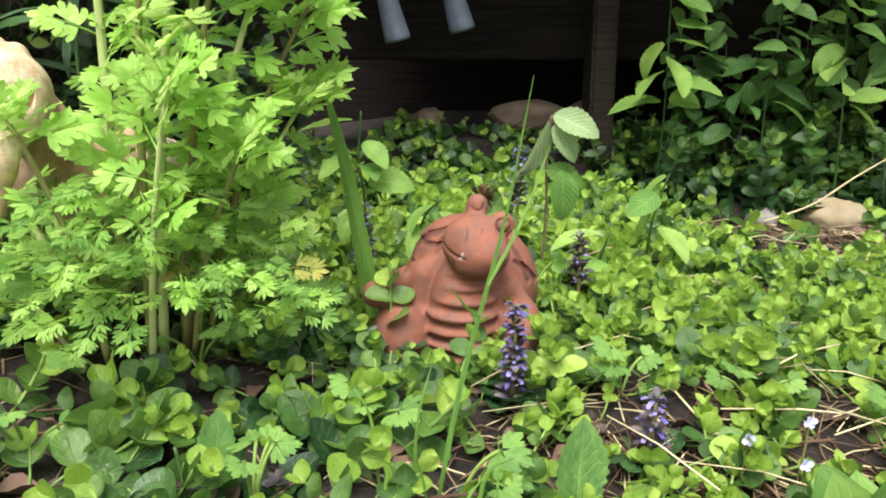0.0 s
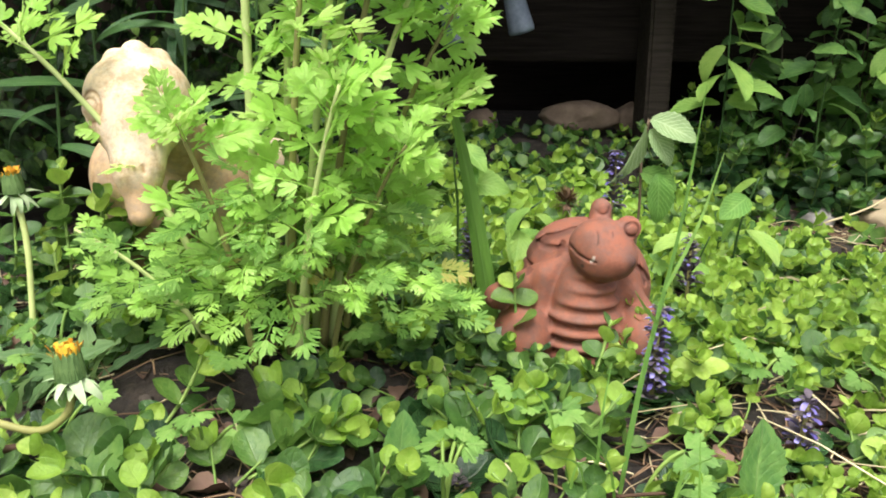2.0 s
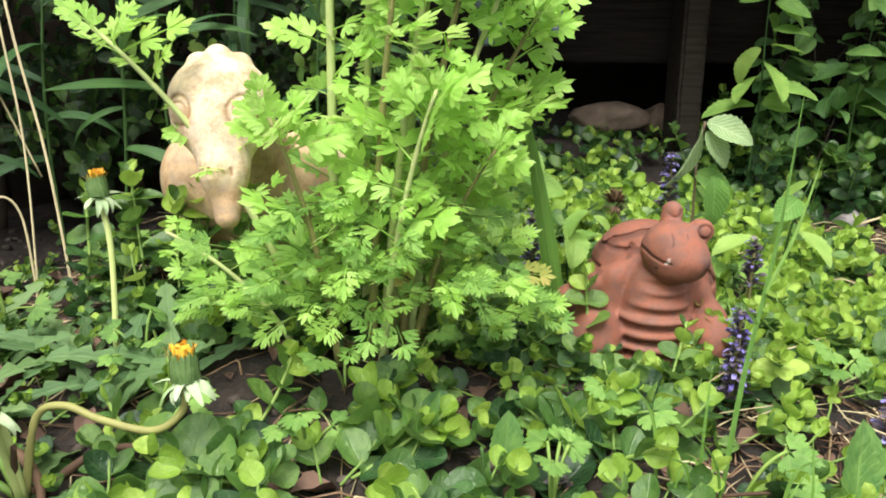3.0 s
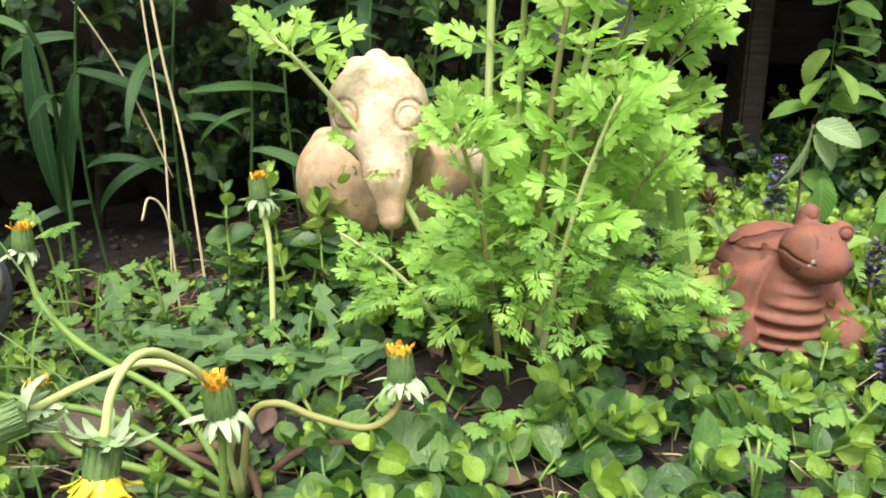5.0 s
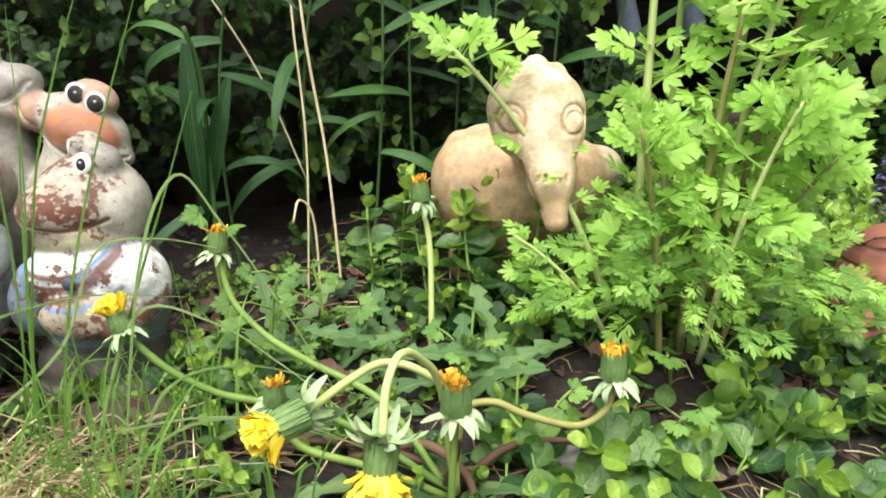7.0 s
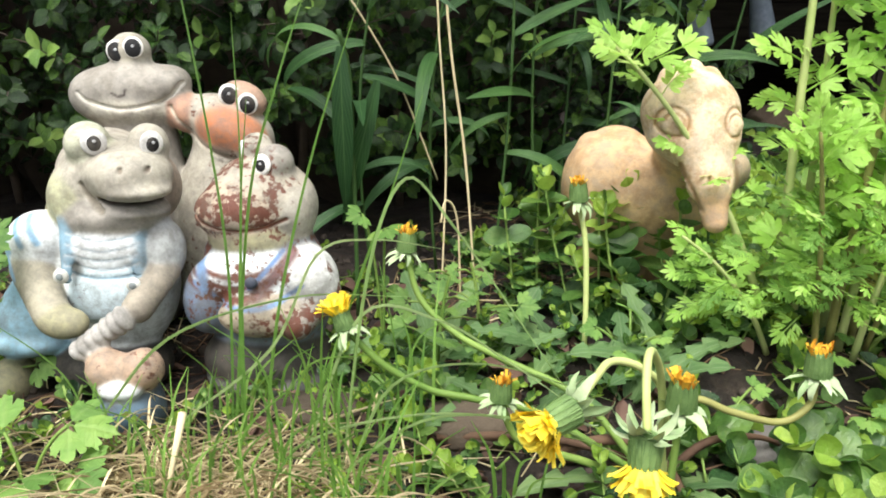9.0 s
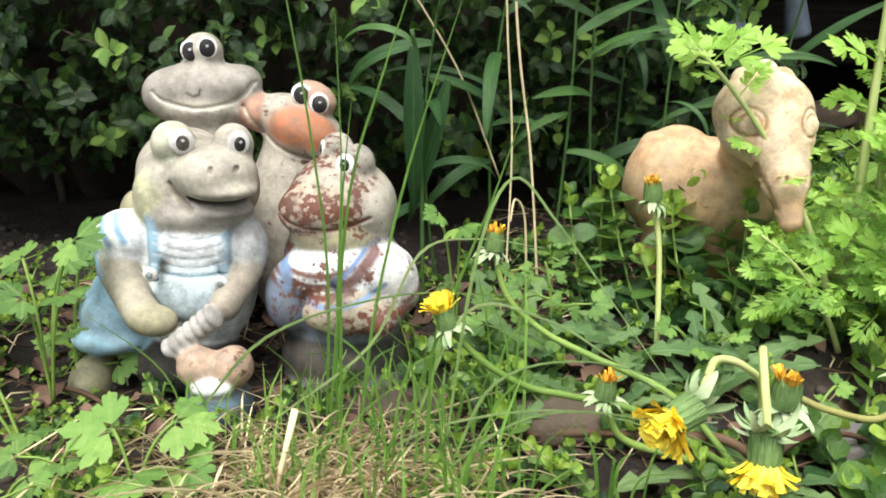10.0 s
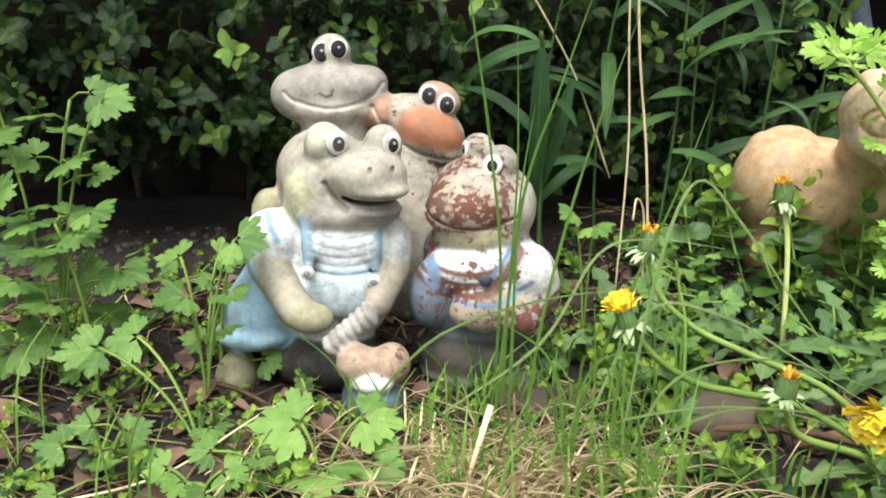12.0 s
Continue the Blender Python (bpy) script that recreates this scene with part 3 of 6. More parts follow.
def build_frogs():
    """Four frogs huddled together with a small one before them: one cast figure."""
    c = Clay((-1.005, 0.445, -0.012), (-0.665, 0.775, 0.328), 0.0016)
    CREAM, GREY, OLIVE = (0.425, 0.395, 0.325), (0.335, 0.310, 0.272), (0.35, 0.33, 0.20)
    PINK = (0.42, 0.33, 0.27)
    WHITE, BLUE, SKY = (0.74, 0.78, 0.80), (0.20, 0.33, 0.42), (0.32, 0.53, 0.67)
    ORANGE, RUST, BASESHADE, DARK = (0.46, 0.165, 0.070), (0.34, 0.13, 0.08), (0.035, 0.032, 0.03), (0.07, 0.055, 0.05)
    # tall frog behind
    c.egg((-0.903, 0.705, 0.115), (0.055, 0.048, 0.110), GREY, 0.25)
    c.egg((-0.922, 0.668, 0.160), (0.030, 0.036, 0.048), PINK, 0.35)
    c.egg((-0.958, 0.655, 0.138), (0.017, 0.020, 0.026), OLIVE, 0.3)
    c.limb((-0.898, 0.708, 0.150), (-0.898, 0.708, 0.235), 0.042, 0.033, GREY, 0.1)
    c.egg((-0.901, 0.706, 0.256), (0.044, 0.038, 0.029), GREY, 0.05)
    c.egg((-0.901, 0.702, 0.238), (0.042, 0.036, 0.020), CREAM, 0.05)
    c.egg((-0.938, 0.702, 0.251), (0.0225, 0.027, 0.023), GREY, 0.05, 0.012)
    c.egg((-0.861, 0.702, 0.263), (0.0175, 0.024, 0.0165), GREY, 0.05, 0.014)
    c.egg((-0.899, 0.702, 0.293), (0.0190, 0.019, 0.0175), CREAM, 0.05, 0.009)
    c.groove([(-0.943, 0.254), (-0.936, 0.2475), (-0.921, 0.243), (-0.901, 0.2395), (-0.884, 0.2410), (-0.868, 0.2455), (-0.855, 0.253), (-0.848, 0.264)], 0.0024, 0.0026, 0.705, (0.66, 0.63, 0.55))
    c.draw([(-0.9075, 0.2545), (-0.902, 0.2515), (-0.896, 0.2525), (-0.8945, 0.2580)], 0.0015, 0.70, DARK)
    eye(c, (-0.9065, 0.6870, 0.2930), 0.0100, (0.05, -1, 0.05), pupil=0.82)
    eye(c, (-0.8905, 0.6865, 0.2965), 0.0095, (0.25, -1, 0.05), pupil=0.82)
    # orange frog behind
    c.egg((-0.818, 0.700, 0.110), (0.050, 0.045, 0.100), CREAM, 0.40)
    c.limb((-0.822, 0.700, 0.140), (-0.815, 0.706, 0.205), 0.036, 0.030, CREAM, 0.35)
    c.egg((-0.808, 0.706, 0.222), (0.046, 0.034, 0.027), CREAM, 0.42, turn=(0, 26, 0))
    c.egg((-0.800, 0.702, 0.203), (0.042, 0.033, 0.019), CREAM, 0.50, turn=(0, 24, 0))
    c.egg((-0.802, 0.689, 0.2175), (0.036, 0.025, 0.0225), ORANGE, 0.08, 0.006, turn=(0, 27, 0))
    c.egg((-0.850, 0.698, 0.235), (0.0145, 0.020, 0.0185), (0.44, 0.25, 0.17), 0.30, 0.010)
    c.egg((-0.791, 0.702, 0.2495), (0.0225, 0.019, 0.0150), (0.50, 0.32, 0.23), 0.42, 0.007, turn=(0, 28, 0))
    c.groove([(-0.858, 0.242), (-0.852, 0.230), (-0.842, 0.218), (-0.830, 0.207), (-0.814, 0.198), (-0.795, 0.192), (-0.778, 0.190), (-0.764, 0.192)], 0.0024, 0.0026, 0.705, (0.64, 0.55, 0.43))
    eye(c, (-0.8020, 0.6855, 0.2535), 0.0100, (0.15, -1, 0.05), pupil=0.78)
    eye(c, (-0.7850, 0.6855, 0.2450), 0.0100, (0.30, -1, 0.05), pupil=0.78)
    # front frog in blue dungarees
    c.egg((-0.886, 0.586, 0.098), (0.056, 0.048, 0.070), WHITE, 0.12)
    c.limb((-0.918, 0.586, 0.120), (-0.952, 0.578, 0.066), 0.032, 0.034, SKY, 0.1)
    c.egg((-0.956, 0.574, 0.048), (0.037, 0.036, 0.014), SKY, 0.12, 0.006)
    c.egg((-0.972, 0.556, 0.012), (0.018, 0.030, 0.022), OLIVE, 0.1)
    # near-black base: the shadow at the frog's foot is put into the paint
    c.egg((-0.890, 0.576, 0.022), (0.052, 0.042, 0.030), BASESHADE, 0.1)
    c.egg((-0.936, 0.566, 0.136), (0.027, 0.029, 0.028), WHITE, 0.1, turn=(0, 25, 0))
    for dx, dz in ((-0.020, 0.0), (-0.008, 0.006), (0.004, 0.008), (-0.014, -0.020)):
        c.draw([(-0.942 + dx, 0.156 + dz), (-0.936 + dx, 0.144 + dz), (-0.930 + dx, 0.134 + dz)], 0.0036, 0.56, (0.22, 0.42, 0.62), 0.06, 0.2)
    c.limb((-0.938, 0.549, 0.118), (-0.910, 0.518, 0.092), 0.0165, 0.0145, (0.37, 0.34, 0.26), 0.05)
    c.egg((-0.896, 0.510, 0.085), (0.019, 0.013, 0.013), OLIVE, 0.05)
    c.egg((-0.830, 0.562, 0.132), (0.016, 0.022, 0.026), (0.44, 0.46, 0.46), 0.3)
    c.limb((-0.830, 0.550, 0.116), (-0.842, 0.522, 0.094), 0.0135, 0.0125, (0.33, 0.29, 0.23), 0.2)
    for k in range(7):
        c.egg((-0.847 - 0.0052 * k, 0.506 - 0.0024 * k, 0.091 - 0.0036 * k), (0.0112 - 0.0005 * k, 0.0112, 0.0042), (0.39, 0.375, 0.35), 0.05, 0.0016, turn=(0, 56, 0))
    c.limb((-0.904, 0.544, 0.158), (-0.899, 0.528, 0.116), 0.0040, 0.0040, BLUE, 0.35, 0.003)
    c.limb((-0.845, 0.548, 0.152), (-0.844, 0.534, 0.106), 0.0040, 0.0040, BLUE, 0.35, 0.003)
    c.egg((-0.872, 0.542, 0.098), (0.034, 0.012, 0.026), (0.56, 0.68, 0.73), 0.34, 0.004)
    c.egg((-0.872, 0.546, 0.137), (0.029, 0.014, 0.018), WHITE, 0.16, 0.012)
    for z in (0.122, 0.130, 0.138, 0.146):
        c.groove(arc(-0.872, z + 0.03, 0.05, 0.03, 235, 305), 0.0013, 0.0006, 0.56, (0.40, 0.47, 0.52))
    c.groove(arc(-0.872, 0.145, 0.07, 0.03, 245, 295), 0.0016, 0.0015, 0.56, BLUE)
    for at in ((-0.899, 0.519, 0.121), (-0.845, 0.526, 0.112)):
        c.ball(at, (0.0062, 0.003, 0.0062), (0.62, 0.63, 0.58))
        c.ball((at[0], at[1] - 0.0025, at[2]), (0.0030, 0.0015, 0.0030), (0.22, 0.26, 0.27))
    c.egg((-0.880, 0.590, 0.187), (0.045, 0.045, 0.036), CREAM, 0.0)
    c.egg((-0.899, 0.626, 0.186), (0.043, 0.048, 0.041), (0.42, 0.38, 0.315), 0.02, 0.014)
    c.egg((-0.856, 0.603, 0.178), (0.028, 0.034, 0.032), (0.42, 0.34, 0.26), 0.03, 0.010)
    c.egg((-0.904, 0.570, 0.175), (0.0215, 0.027, 0.024), (0.46, 0.46, 0.29), 0.0, 0.012)
    c.egg((-0.852, 0.558, 0.197), (0.033, 0.036, 0.022), CREAM, 0.0, 0.014)
    c.egg((-0.843, 0.545, 0.186), (0.0265, 0.026, 0.0085), CREAM, 0.0, 0.008)
    c.egg((-0.870, 0.566, 0.162), (0.042, 0.034, 0.0195), GREY, 0.0, 0.008)
    c.egg((-0.850, 0.556, 0.1675), (0.0270, 0.026, 0.0075), GREY, 0.0, 0.008)
    c.groove([(-0.870, 0.1795), (-0.862, 0.1775), (-0.846, 0.1765), (-0.830, 0.1768), (-0.818, 0.1790), (-0.806, 0.182)], 0.0026, 0.007, 0.575, (0.10, 0.055, 0.048))
    c.groove([(-0.886, 0.190), (-0.8825, 0.183), (-0.876, 0.175), (-0.868, 0.170)], 0.0034, 0.003, 0.585, (0.26, 0.23, 0.18))
    c.egg((-0.889, 0.568, 0.2200), (0.0175, 0.021, 0.0185), (0.52, 0.53, 0.40), 0.0, 0.006)
    c.egg((-0.840, 0.570, 0.2190), (0.0165, 0.019, 0.0180), CREAM, 0.0, 0.006)
    eye(c, (-0.8755, 0.5495, 0.2235), 0.0100, (0.50, -1, 0.05))
    eye(c, (-0.8315, 0.5545, 0.2225), 0.0096, (0.85, -1, 0.0))
    for x, z in ((-0.8475, 0.2045), (-0.8300, 0.2040)):
        c.groove([(x, z + 0.001), (x + 0.0005, z - 0.001)], 0.0022, 0.003, 0.56, (0.24, 0.20, 0.15))
    # brown flaking frog
    c.egg((-0.752, 0.592, 0.085), (0.058, 0.050, 0.062), (0.17, 0.20, 0.25), 0.50)
    # lower body darkened in its colour for the shadow among the grass
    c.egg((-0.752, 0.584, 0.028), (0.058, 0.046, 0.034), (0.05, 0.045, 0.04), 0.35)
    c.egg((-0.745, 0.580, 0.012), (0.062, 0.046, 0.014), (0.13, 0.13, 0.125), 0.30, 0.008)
    c.egg((-0.797, 0.562, 0.088), (0.021, 0.022, 0.030), (0.16, 0.21, 0.30), 0.45)
    c.egg((-0.708, 0.566, 0.108), (0.022, 0.030, 0.028), (0.72, 0.73, 0.72), 0.40, turn=(0, -20, 0))
    c.limb((-0.698, 0.560, 0.094), (-0.718, 0.536, 0.076), 0.015, 0.014, GREY, 0.62)
    c.egg((-0.746, 0.536, 0.083), (0.036, 0.015, 0.019), (0.40, 0.34, 0.25), 0.52, 0.004)
    c.egg((-0.757, 0.558, 0.112), (0.048, 0.026, 0.024), WHITE, 0.62, 0.010)
    for z in (0.100, 0.109, 0.118):
        c.draw(arc(-0.768, z + 0.030, 0.050, 0.032, 215, 305), 0.0034, 0.56, (0.17, 0.065, 0.045), 0.08, 0.62)
    c.draw(arc(-0.757, 0.112 + 0.020, 0.055, 0.040, 215, 325), 0.0030, 0.56, (0.16, 0.27, 0.46), 0.08, 0.55)
    c.draw([(-0.808, 0.142), (-0.797, 0.120), (-0.790, 0.100)], 0.0080, 0.56, (0.16, 0.27, 0.46), 0.08, 0.50)
    c.draw([(-0.722, 0.132), (-0.735, 0.116), (-0.748, 0.104)], 0.0080, 0.56, (0.18, 0.10, 0.10), 0.08, 0.55)
    c.draw([(-0.730, 0.134), (-0.744, 0.118), (-0.754, 0.108)], 0.0030, 0.56, (0.12, 0.22, 0.44), 0.08, 0.45)
    c.egg((-0.755, 0.590, 0.124), (0.050, 0.042, 0.030), (0.17, 0.20, 0.25), 0.66)
    c.egg((-0.755, 0.593, 0.171), (0.0445, 0.043, 0.038), (0.40, 0.36, 0.29), 0.60)
    c.egg((-0.724, 0.585, 0.163), (0.018, 0.030, 0.024), (0.42, 0.39, 0.33), 0.42, 0.014)
    c.egg((-0.770, 0.564, 0.165), (0.034, 0.026, 0.024), (0.46, 0.37, 0.28), 0.66, 0.012)
    c.egg((-0.760, 0.576, 0.142), (0.036, 0.032, 0.016), OLIVE, 0.60, 0.008)
    c.groove([(-0.806, 0.168), (-0.796, 0.160), (-0.780, 0.1545), (-0.762, 0.1525), (-0.742, 0.1545), (-0.726, 0.161)], 0.0020, 0.003, 0.59, RUST)
    c.egg((-0.757, 0.598, 0.213), (0.0145, 0.016, 0.0145), CREAM, 0.50, 0.005)
    c.egg((-0.738, 0.582, 0.203), (0.0150, 0.018, 0.0165), GREY, 0.50, 0.005)
    eye(c, (-0.7465, 0.5650, 0.2045), 0.0084, (-0.25, -1, 0.1), pupil=0.62)
    eye(c, (-0.7690, 0.5930, 0.2140), 0.0070, (-1.6, -0.6, 0.1))
    c.ball((-0.752, 0.530, 0.113), (0.0052, 0.003, 0.0052), (0.05, 0.06, 0.09))
    # little one
    c.egg((-0.843, 0.494, 0.018), (0.027, 0.024, 0.034), (0.07, 0.10, 0.13), 0.35)
    c.egg((-0.857, 0.489, 0.055), (0.0155, 0.017, 0.0160), (0.44, 0.31, 0.22), 0.52, 0.007)
    c.egg((-0.829, 0.489, 0.056), (0.0155, 0.017, 0.0160), (0.44, 0.31, 0.22), 0.52, 0.007)
    c.egg((-0.843, 0.491, 0.052), (0.027, 0.015, 0.013), (0.44, 0.31, 0.22), 0.50, 0.006)
    c.egg((-0.843, 0.475, 0.043), (0.016, 0.008, 0.0075), WHITE, 0.46, 0.005)
    c.egg((-0.843, 0.478, 0.024), (0.021, 0.010, 0.012), (0.10, 0.17, 0.24), 0.45, 0.004)
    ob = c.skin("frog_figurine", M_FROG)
    tagged(ob, "huddled clay frogs with flaking white, blue and rust paint", "garden figurine")


def build_turtle():
    c = Clay((-0.095, 0.555, -0.018), (0.115, 0.785, 0.172), 0.0014)
    T, D, L = (0.262, 0.094, 0.058), (0.14, 0.050, 0.033), (0.28, 0.112, 0.075)
    # shell
    c.egg((0.027, 0.708, 0.058), (0.066, 0.058, 0.066), T)
    c.egg((0.020, 0.712, 0.090), (0.046, 0.044, 0.036), T, 0, 0.010)
    for line in ([(-0.036, 0.078), (-0.028, 0.098), (-0.012, 0.112), (0.010, 0.120), (0.030, 0.122)], [(0.000, 0.110), (-0.009, 0.094), (-0.010, 0.078)], [(-0.018, 0.104), (0.004, 0.106), (0.016, 0.104)],
                 [(-0.030, 0.086), (-0.018, 0.080), (-0.010, 0.078)], [(0.060, 0.108), (0.072, 0.092), (0.080, 0.070)], [(0.066, 0.090), (0.078, 0.082), (0.088, 0.068)]):
        c.groove(line, 0.0026, 0.0026, 0.765, D, 0.100)
    # ringed throat and chest
    c.egg((0.018, 0.656, 0.048), (0.031, 0.029, 0.056), T, 0, 0.003)
    for k, (x, z, r) in enumerate(((0.023, 0.088, 0.0225), (0.021, 0.076, 0.0255), (0.020, 0.0635, 0.0300), (0.018, 0.0500, 0.0340), (0.017, 0.0365, 0.0350), (0.017, 0.0235, 0.0345), (0.017, 0.0105, 0.0330))):
        c.egg((x, 0.652, z), (r, r * 0.98, 0.0084), L if k % 2 else T, 0, 0.0026)
    # head
    c.egg((0.0280, 0.642, 0.1150), (0.0290, 0.0280, 0.0265), T, 0, 0.004)
    c.egg((0.0360, 0.627, 0.1070), (0.0205, 0.0190, 0.0150), T, 0, 0.012)
    c.egg((0.0310, 0.634, 0.0985), (0.0205, 0.0200, 0.0100), T, 0, 0.008)
    c.limb((0.028, 0.658, 0.128), (0.0305, 0.661, 0.1465), 0.0105, 0.0095, T, 0, 0.004)
    c.egg((0.0510, 0.640, 0.1330), (0.0115, 0.0115, 0.0110), T, 0, 0.003)
    c.groove(arc(0.0520, 0.1335, 0.0062, 0.0058, 0, 360, 14), 0.0015, 0.0020, 0.645, D)
    c.groove(arc(0.0305, 0.1475, 0.0055, 0.0045, 200, 380, 10), 0.0012, 0.0014, 0.665, D)
    c.groove([(-0.001, 0.1180), (0.005, 0.1125), (0.012, 0.1090), (0.018, 0.1080)], 0.0014, 0.0020, 0.648, D)
    c.groove([(0.0200, 0.133), (0.0205, 0.128), (0.0195, 0.123)], 0.0010, 0.0012, 0.65, (0.12, 0.05, 0.035))
    c.groove([(0.0330, 0.133), (0.0335, 0.130)], 0.0009, 0.0010, 0.65, (0.12, 0.05, 0.04))
    c.egg((0.0480, 0.613, 0.1090), (0.0050, 0.0035, 0.0055), (0.10, 0.045, 0.035), 0, 0.002)
    c.draw([(0.0165, 0.1130), (0.0160, 0.1090), (0.0150, 0.1080)], 0.0014, 0.65, (0.66, 0.56, 0.50))
    c.draw([(0.0085, 0.1030), (0.0090, 0.1015)], 0.0016, 0.65, (0.08, 0.04, 0.03))
    # fore limbs held to the sides, out-turned hands, hind legs
    c.limb((0.002, 0.672, 0.094), (-0.017, 0.668, 0.080), 0.0110, 0.0120, T, 0, 0.005)
    c.limb((-0.017, 0.668, 0.080), (-0.022, 0.664, 0.045), 0.0120, 0.0115, T, 0, 0.006)
    c.limb((-0.026, 0.675, 0.078), (-0.054, 0.668, 0.066), 0.0110, 0.0105, T, 0, 0.005)
    c.egg((-0.062, 0.662, 0.062), (0.0130, 0.0110, 0.0125), T, 0, 0.006)
    c.limb((0.048, 0.672, 0.094), (0.064, 0.664, 0.066), 0.0100, 0.0100, T, 0, 0.005)
    c.limb((0.064, 0.664, 0.066), (0.080, 0.656, 0.048), 0.0095, 0.0070, T, 0, 0.004)
    c.egg((-0.038, 0.656, 0.024), (0.028, 0.036, 0.034), T, 0, 0.006)
    c.egg((0.068, 0.653, 0.024), (0.025, 0.034, 0.034), T, 0, 0.006)
    ob = c.skin("turtle_figurine", M_TERRA)
    tagged(ob, "reddish brown terracotta turtle figurine sitting among round green leaves", "garden figurine")


def build_duck():
    c = Clay((-0.500, 0.52, 0.005), (-0.245, 0.845, 0.310), 0.0018)
    C, P, S = (0.60, 0.41, 0.235), (0.74, 0.58, 0.40), (0.40, 0.25, 0.13)
    c.egg((-0.380, 0.752, 0.150), (0.084, 0.072, 0.060), C)
    c.egg((-0.424, 0.742, 0.163), (0.042, 0.050, 0.050), C, 0, 0.006)
    c.egg((-0.408, 0.752, 0.190), (0.036, 0.042, 0.032), C, 0, 0.005)
    c.egg((-0.436, 0.750, 0.198), (0.015, 0.020, 0.017), C, 0, 0.005)
    c.egg((-0.322, 0.745, 0.165), (0.040, 0.050, 0.046), C, 0, 0.010)
    c.egg((-0.288, 0.755, 0.176), (0.026, 0.030, 0.024), P, 0, 0.010)
    # lower body browner than the rest: shade under the overhang put into its colour
    c.egg((-0.395, 0.735, 0.080), (0.052, 0.050, 0.045), S, 0, 0.014)
    c.limb((-0.345, 0.720, 0.165), (-0.367, 0.660, 0.230), 0.028, 0.030, C, 0, 0.012)
    c.egg((-0.3720, 0.636, 0.246), (0.0440, 0.040, 0.038), P, 0, 0.010)
    c.egg((-0.3700, 0.626, 0.226), (0.0400, 0.036, 0.026), P, 0, 0.010)
    c.limb((-0.3670, 0.618, 0.232), (-0.3620, 0.596, 0.190), 0.0310, 0.0200, P, 0, 0.012)
    c.limb((-0.3620, 0.596, 0.190), (-0.3580, 0.584, 0.156), 0.0175, 0.0105, (0.62, 0.40, 0.235), 0, 0.008)
    c.egg((-0.373, 0.640, 0.282), (0.0115, 0.013, 0.0110), P, 0, 0.004)
    c.egg((-0.390, 0.642, 0.276), (0.0110, 0.013, 0.0105), P, 0, 0.004)
    c.egg((-0.356, 0.642, 0.276), (0.0110, 0.013, 0.0105), P, 0, 0.004)
    for x in (-0.397, -0.344):
        c.egg((x, 0.606, 0.238), (0.0095, 0.010, 0.0105), P, 0, 0.003)
        c.groove(arc(x, 0.240, 0.0115, 0.0125, 0, 360, 18), 0.0016, 0.0022, 0.63, (0.46, 0.30, 0.16))
        c.groove(arc(x, 0.241, 0.0072, 0.0060, 10, 170), 0.0013, 0.0016, 0.63, (0.46, 0.30, 0.16))
    for x in (-0.369, -0.352):
        c.groove([(x, 0.196), (x + 0.001, 0.191)], 0.0016, 0.0020, 0.62, (0.40, 0.24, 0.12))
    c.groove([(-0.388, 0.205), (-0.380, 0.185), (-0.370, 0.165)], 0.0014, 0.0014, 0.62, S)
    ob = c.skin("duck_figurine", M_CREAM)
    tagged(ob, "cream clay duck figurine with lowered bill behind feathery leaves", "garden figurine")


build_frogs()
build_turtle()
build_duck()


# ---- leaf shapes ----
def round_w(u):
    return 0.47 * max(0.0, math.sin(math.pi * min(1.0, 0.03 + u * 0.97))) ** 0.55 * (1.02 - 0.10 * u)


def oval_w(u):
    return 0.30 * math.sin(math.pi * min(1.0, 0.02 + u * 0.98)) ** 0.8


def lance_w(u):
    return 0.054 * (math.sin(math.pi * min(1.0, 0.06 + u * 0.94) ** 0.8) ** 0.75) + 0.002


def elm_w(u):
    return 0.31 * math.sin(math.pi * (0.02 + 0.98 * u) ** 0.85) ** 0.75


def blade_w(u):
    return 0.5 * (1 - u) ** 0.6 + 0.02


def lobe_w(u):
    return 0.10 + 0.26 * math.sin(math.pi * min(1, u * 1.02)) * (0.62 + 0.38 * abs(math.sin(u * math.pi * 2.5)))


ROUND = [strip(1.0, round_w, 8, 4, 0.10 + 0.10 * k, 0.40 - 0.4 * (k % 3), 0.05, blunt=True) for k in range(4)]
CUPPED = [strip(1.0, round_w, 7, 4, 0.40, -0.5 - 0.25 * k, 0.06, blunt=True) for k in range(3)]
ROUNDFAR = [strip(1.0, round_w, 5, 2, 0.35 + 0.2 * k, 0.2 - 0.4 * k, 0.0, blunt=True) for k in range(3)]
BOXL = [strip(1.0, oval_w, 4, 2, 0.35, 0.3 + 0.3 * k) for k in range(3)]
LANCE = [strip(1.0, lance_w, 12, 4, 0.25, b, 0.05, droop=-0.1) for b in (0.5, 0.9, 1.4, 2.1)]
ELM = [strip(1.0, elm_w, 18, 4, 0.28, b, 0.05, 9, 0.22) for b in (0.2, 0.6, 1.0)]
DEADL = [strip(1.0, oval_w, 6, 4, 0.7, b, 0.25) for b in (-0.9, 0.6, 1.4)]


def blunt_w(k):
    return lambda u: k * (0.25 + 0.75 * u ** 0.6) * max(0.0, 1 - u ** 3.2) ** 0.5 + 0.012


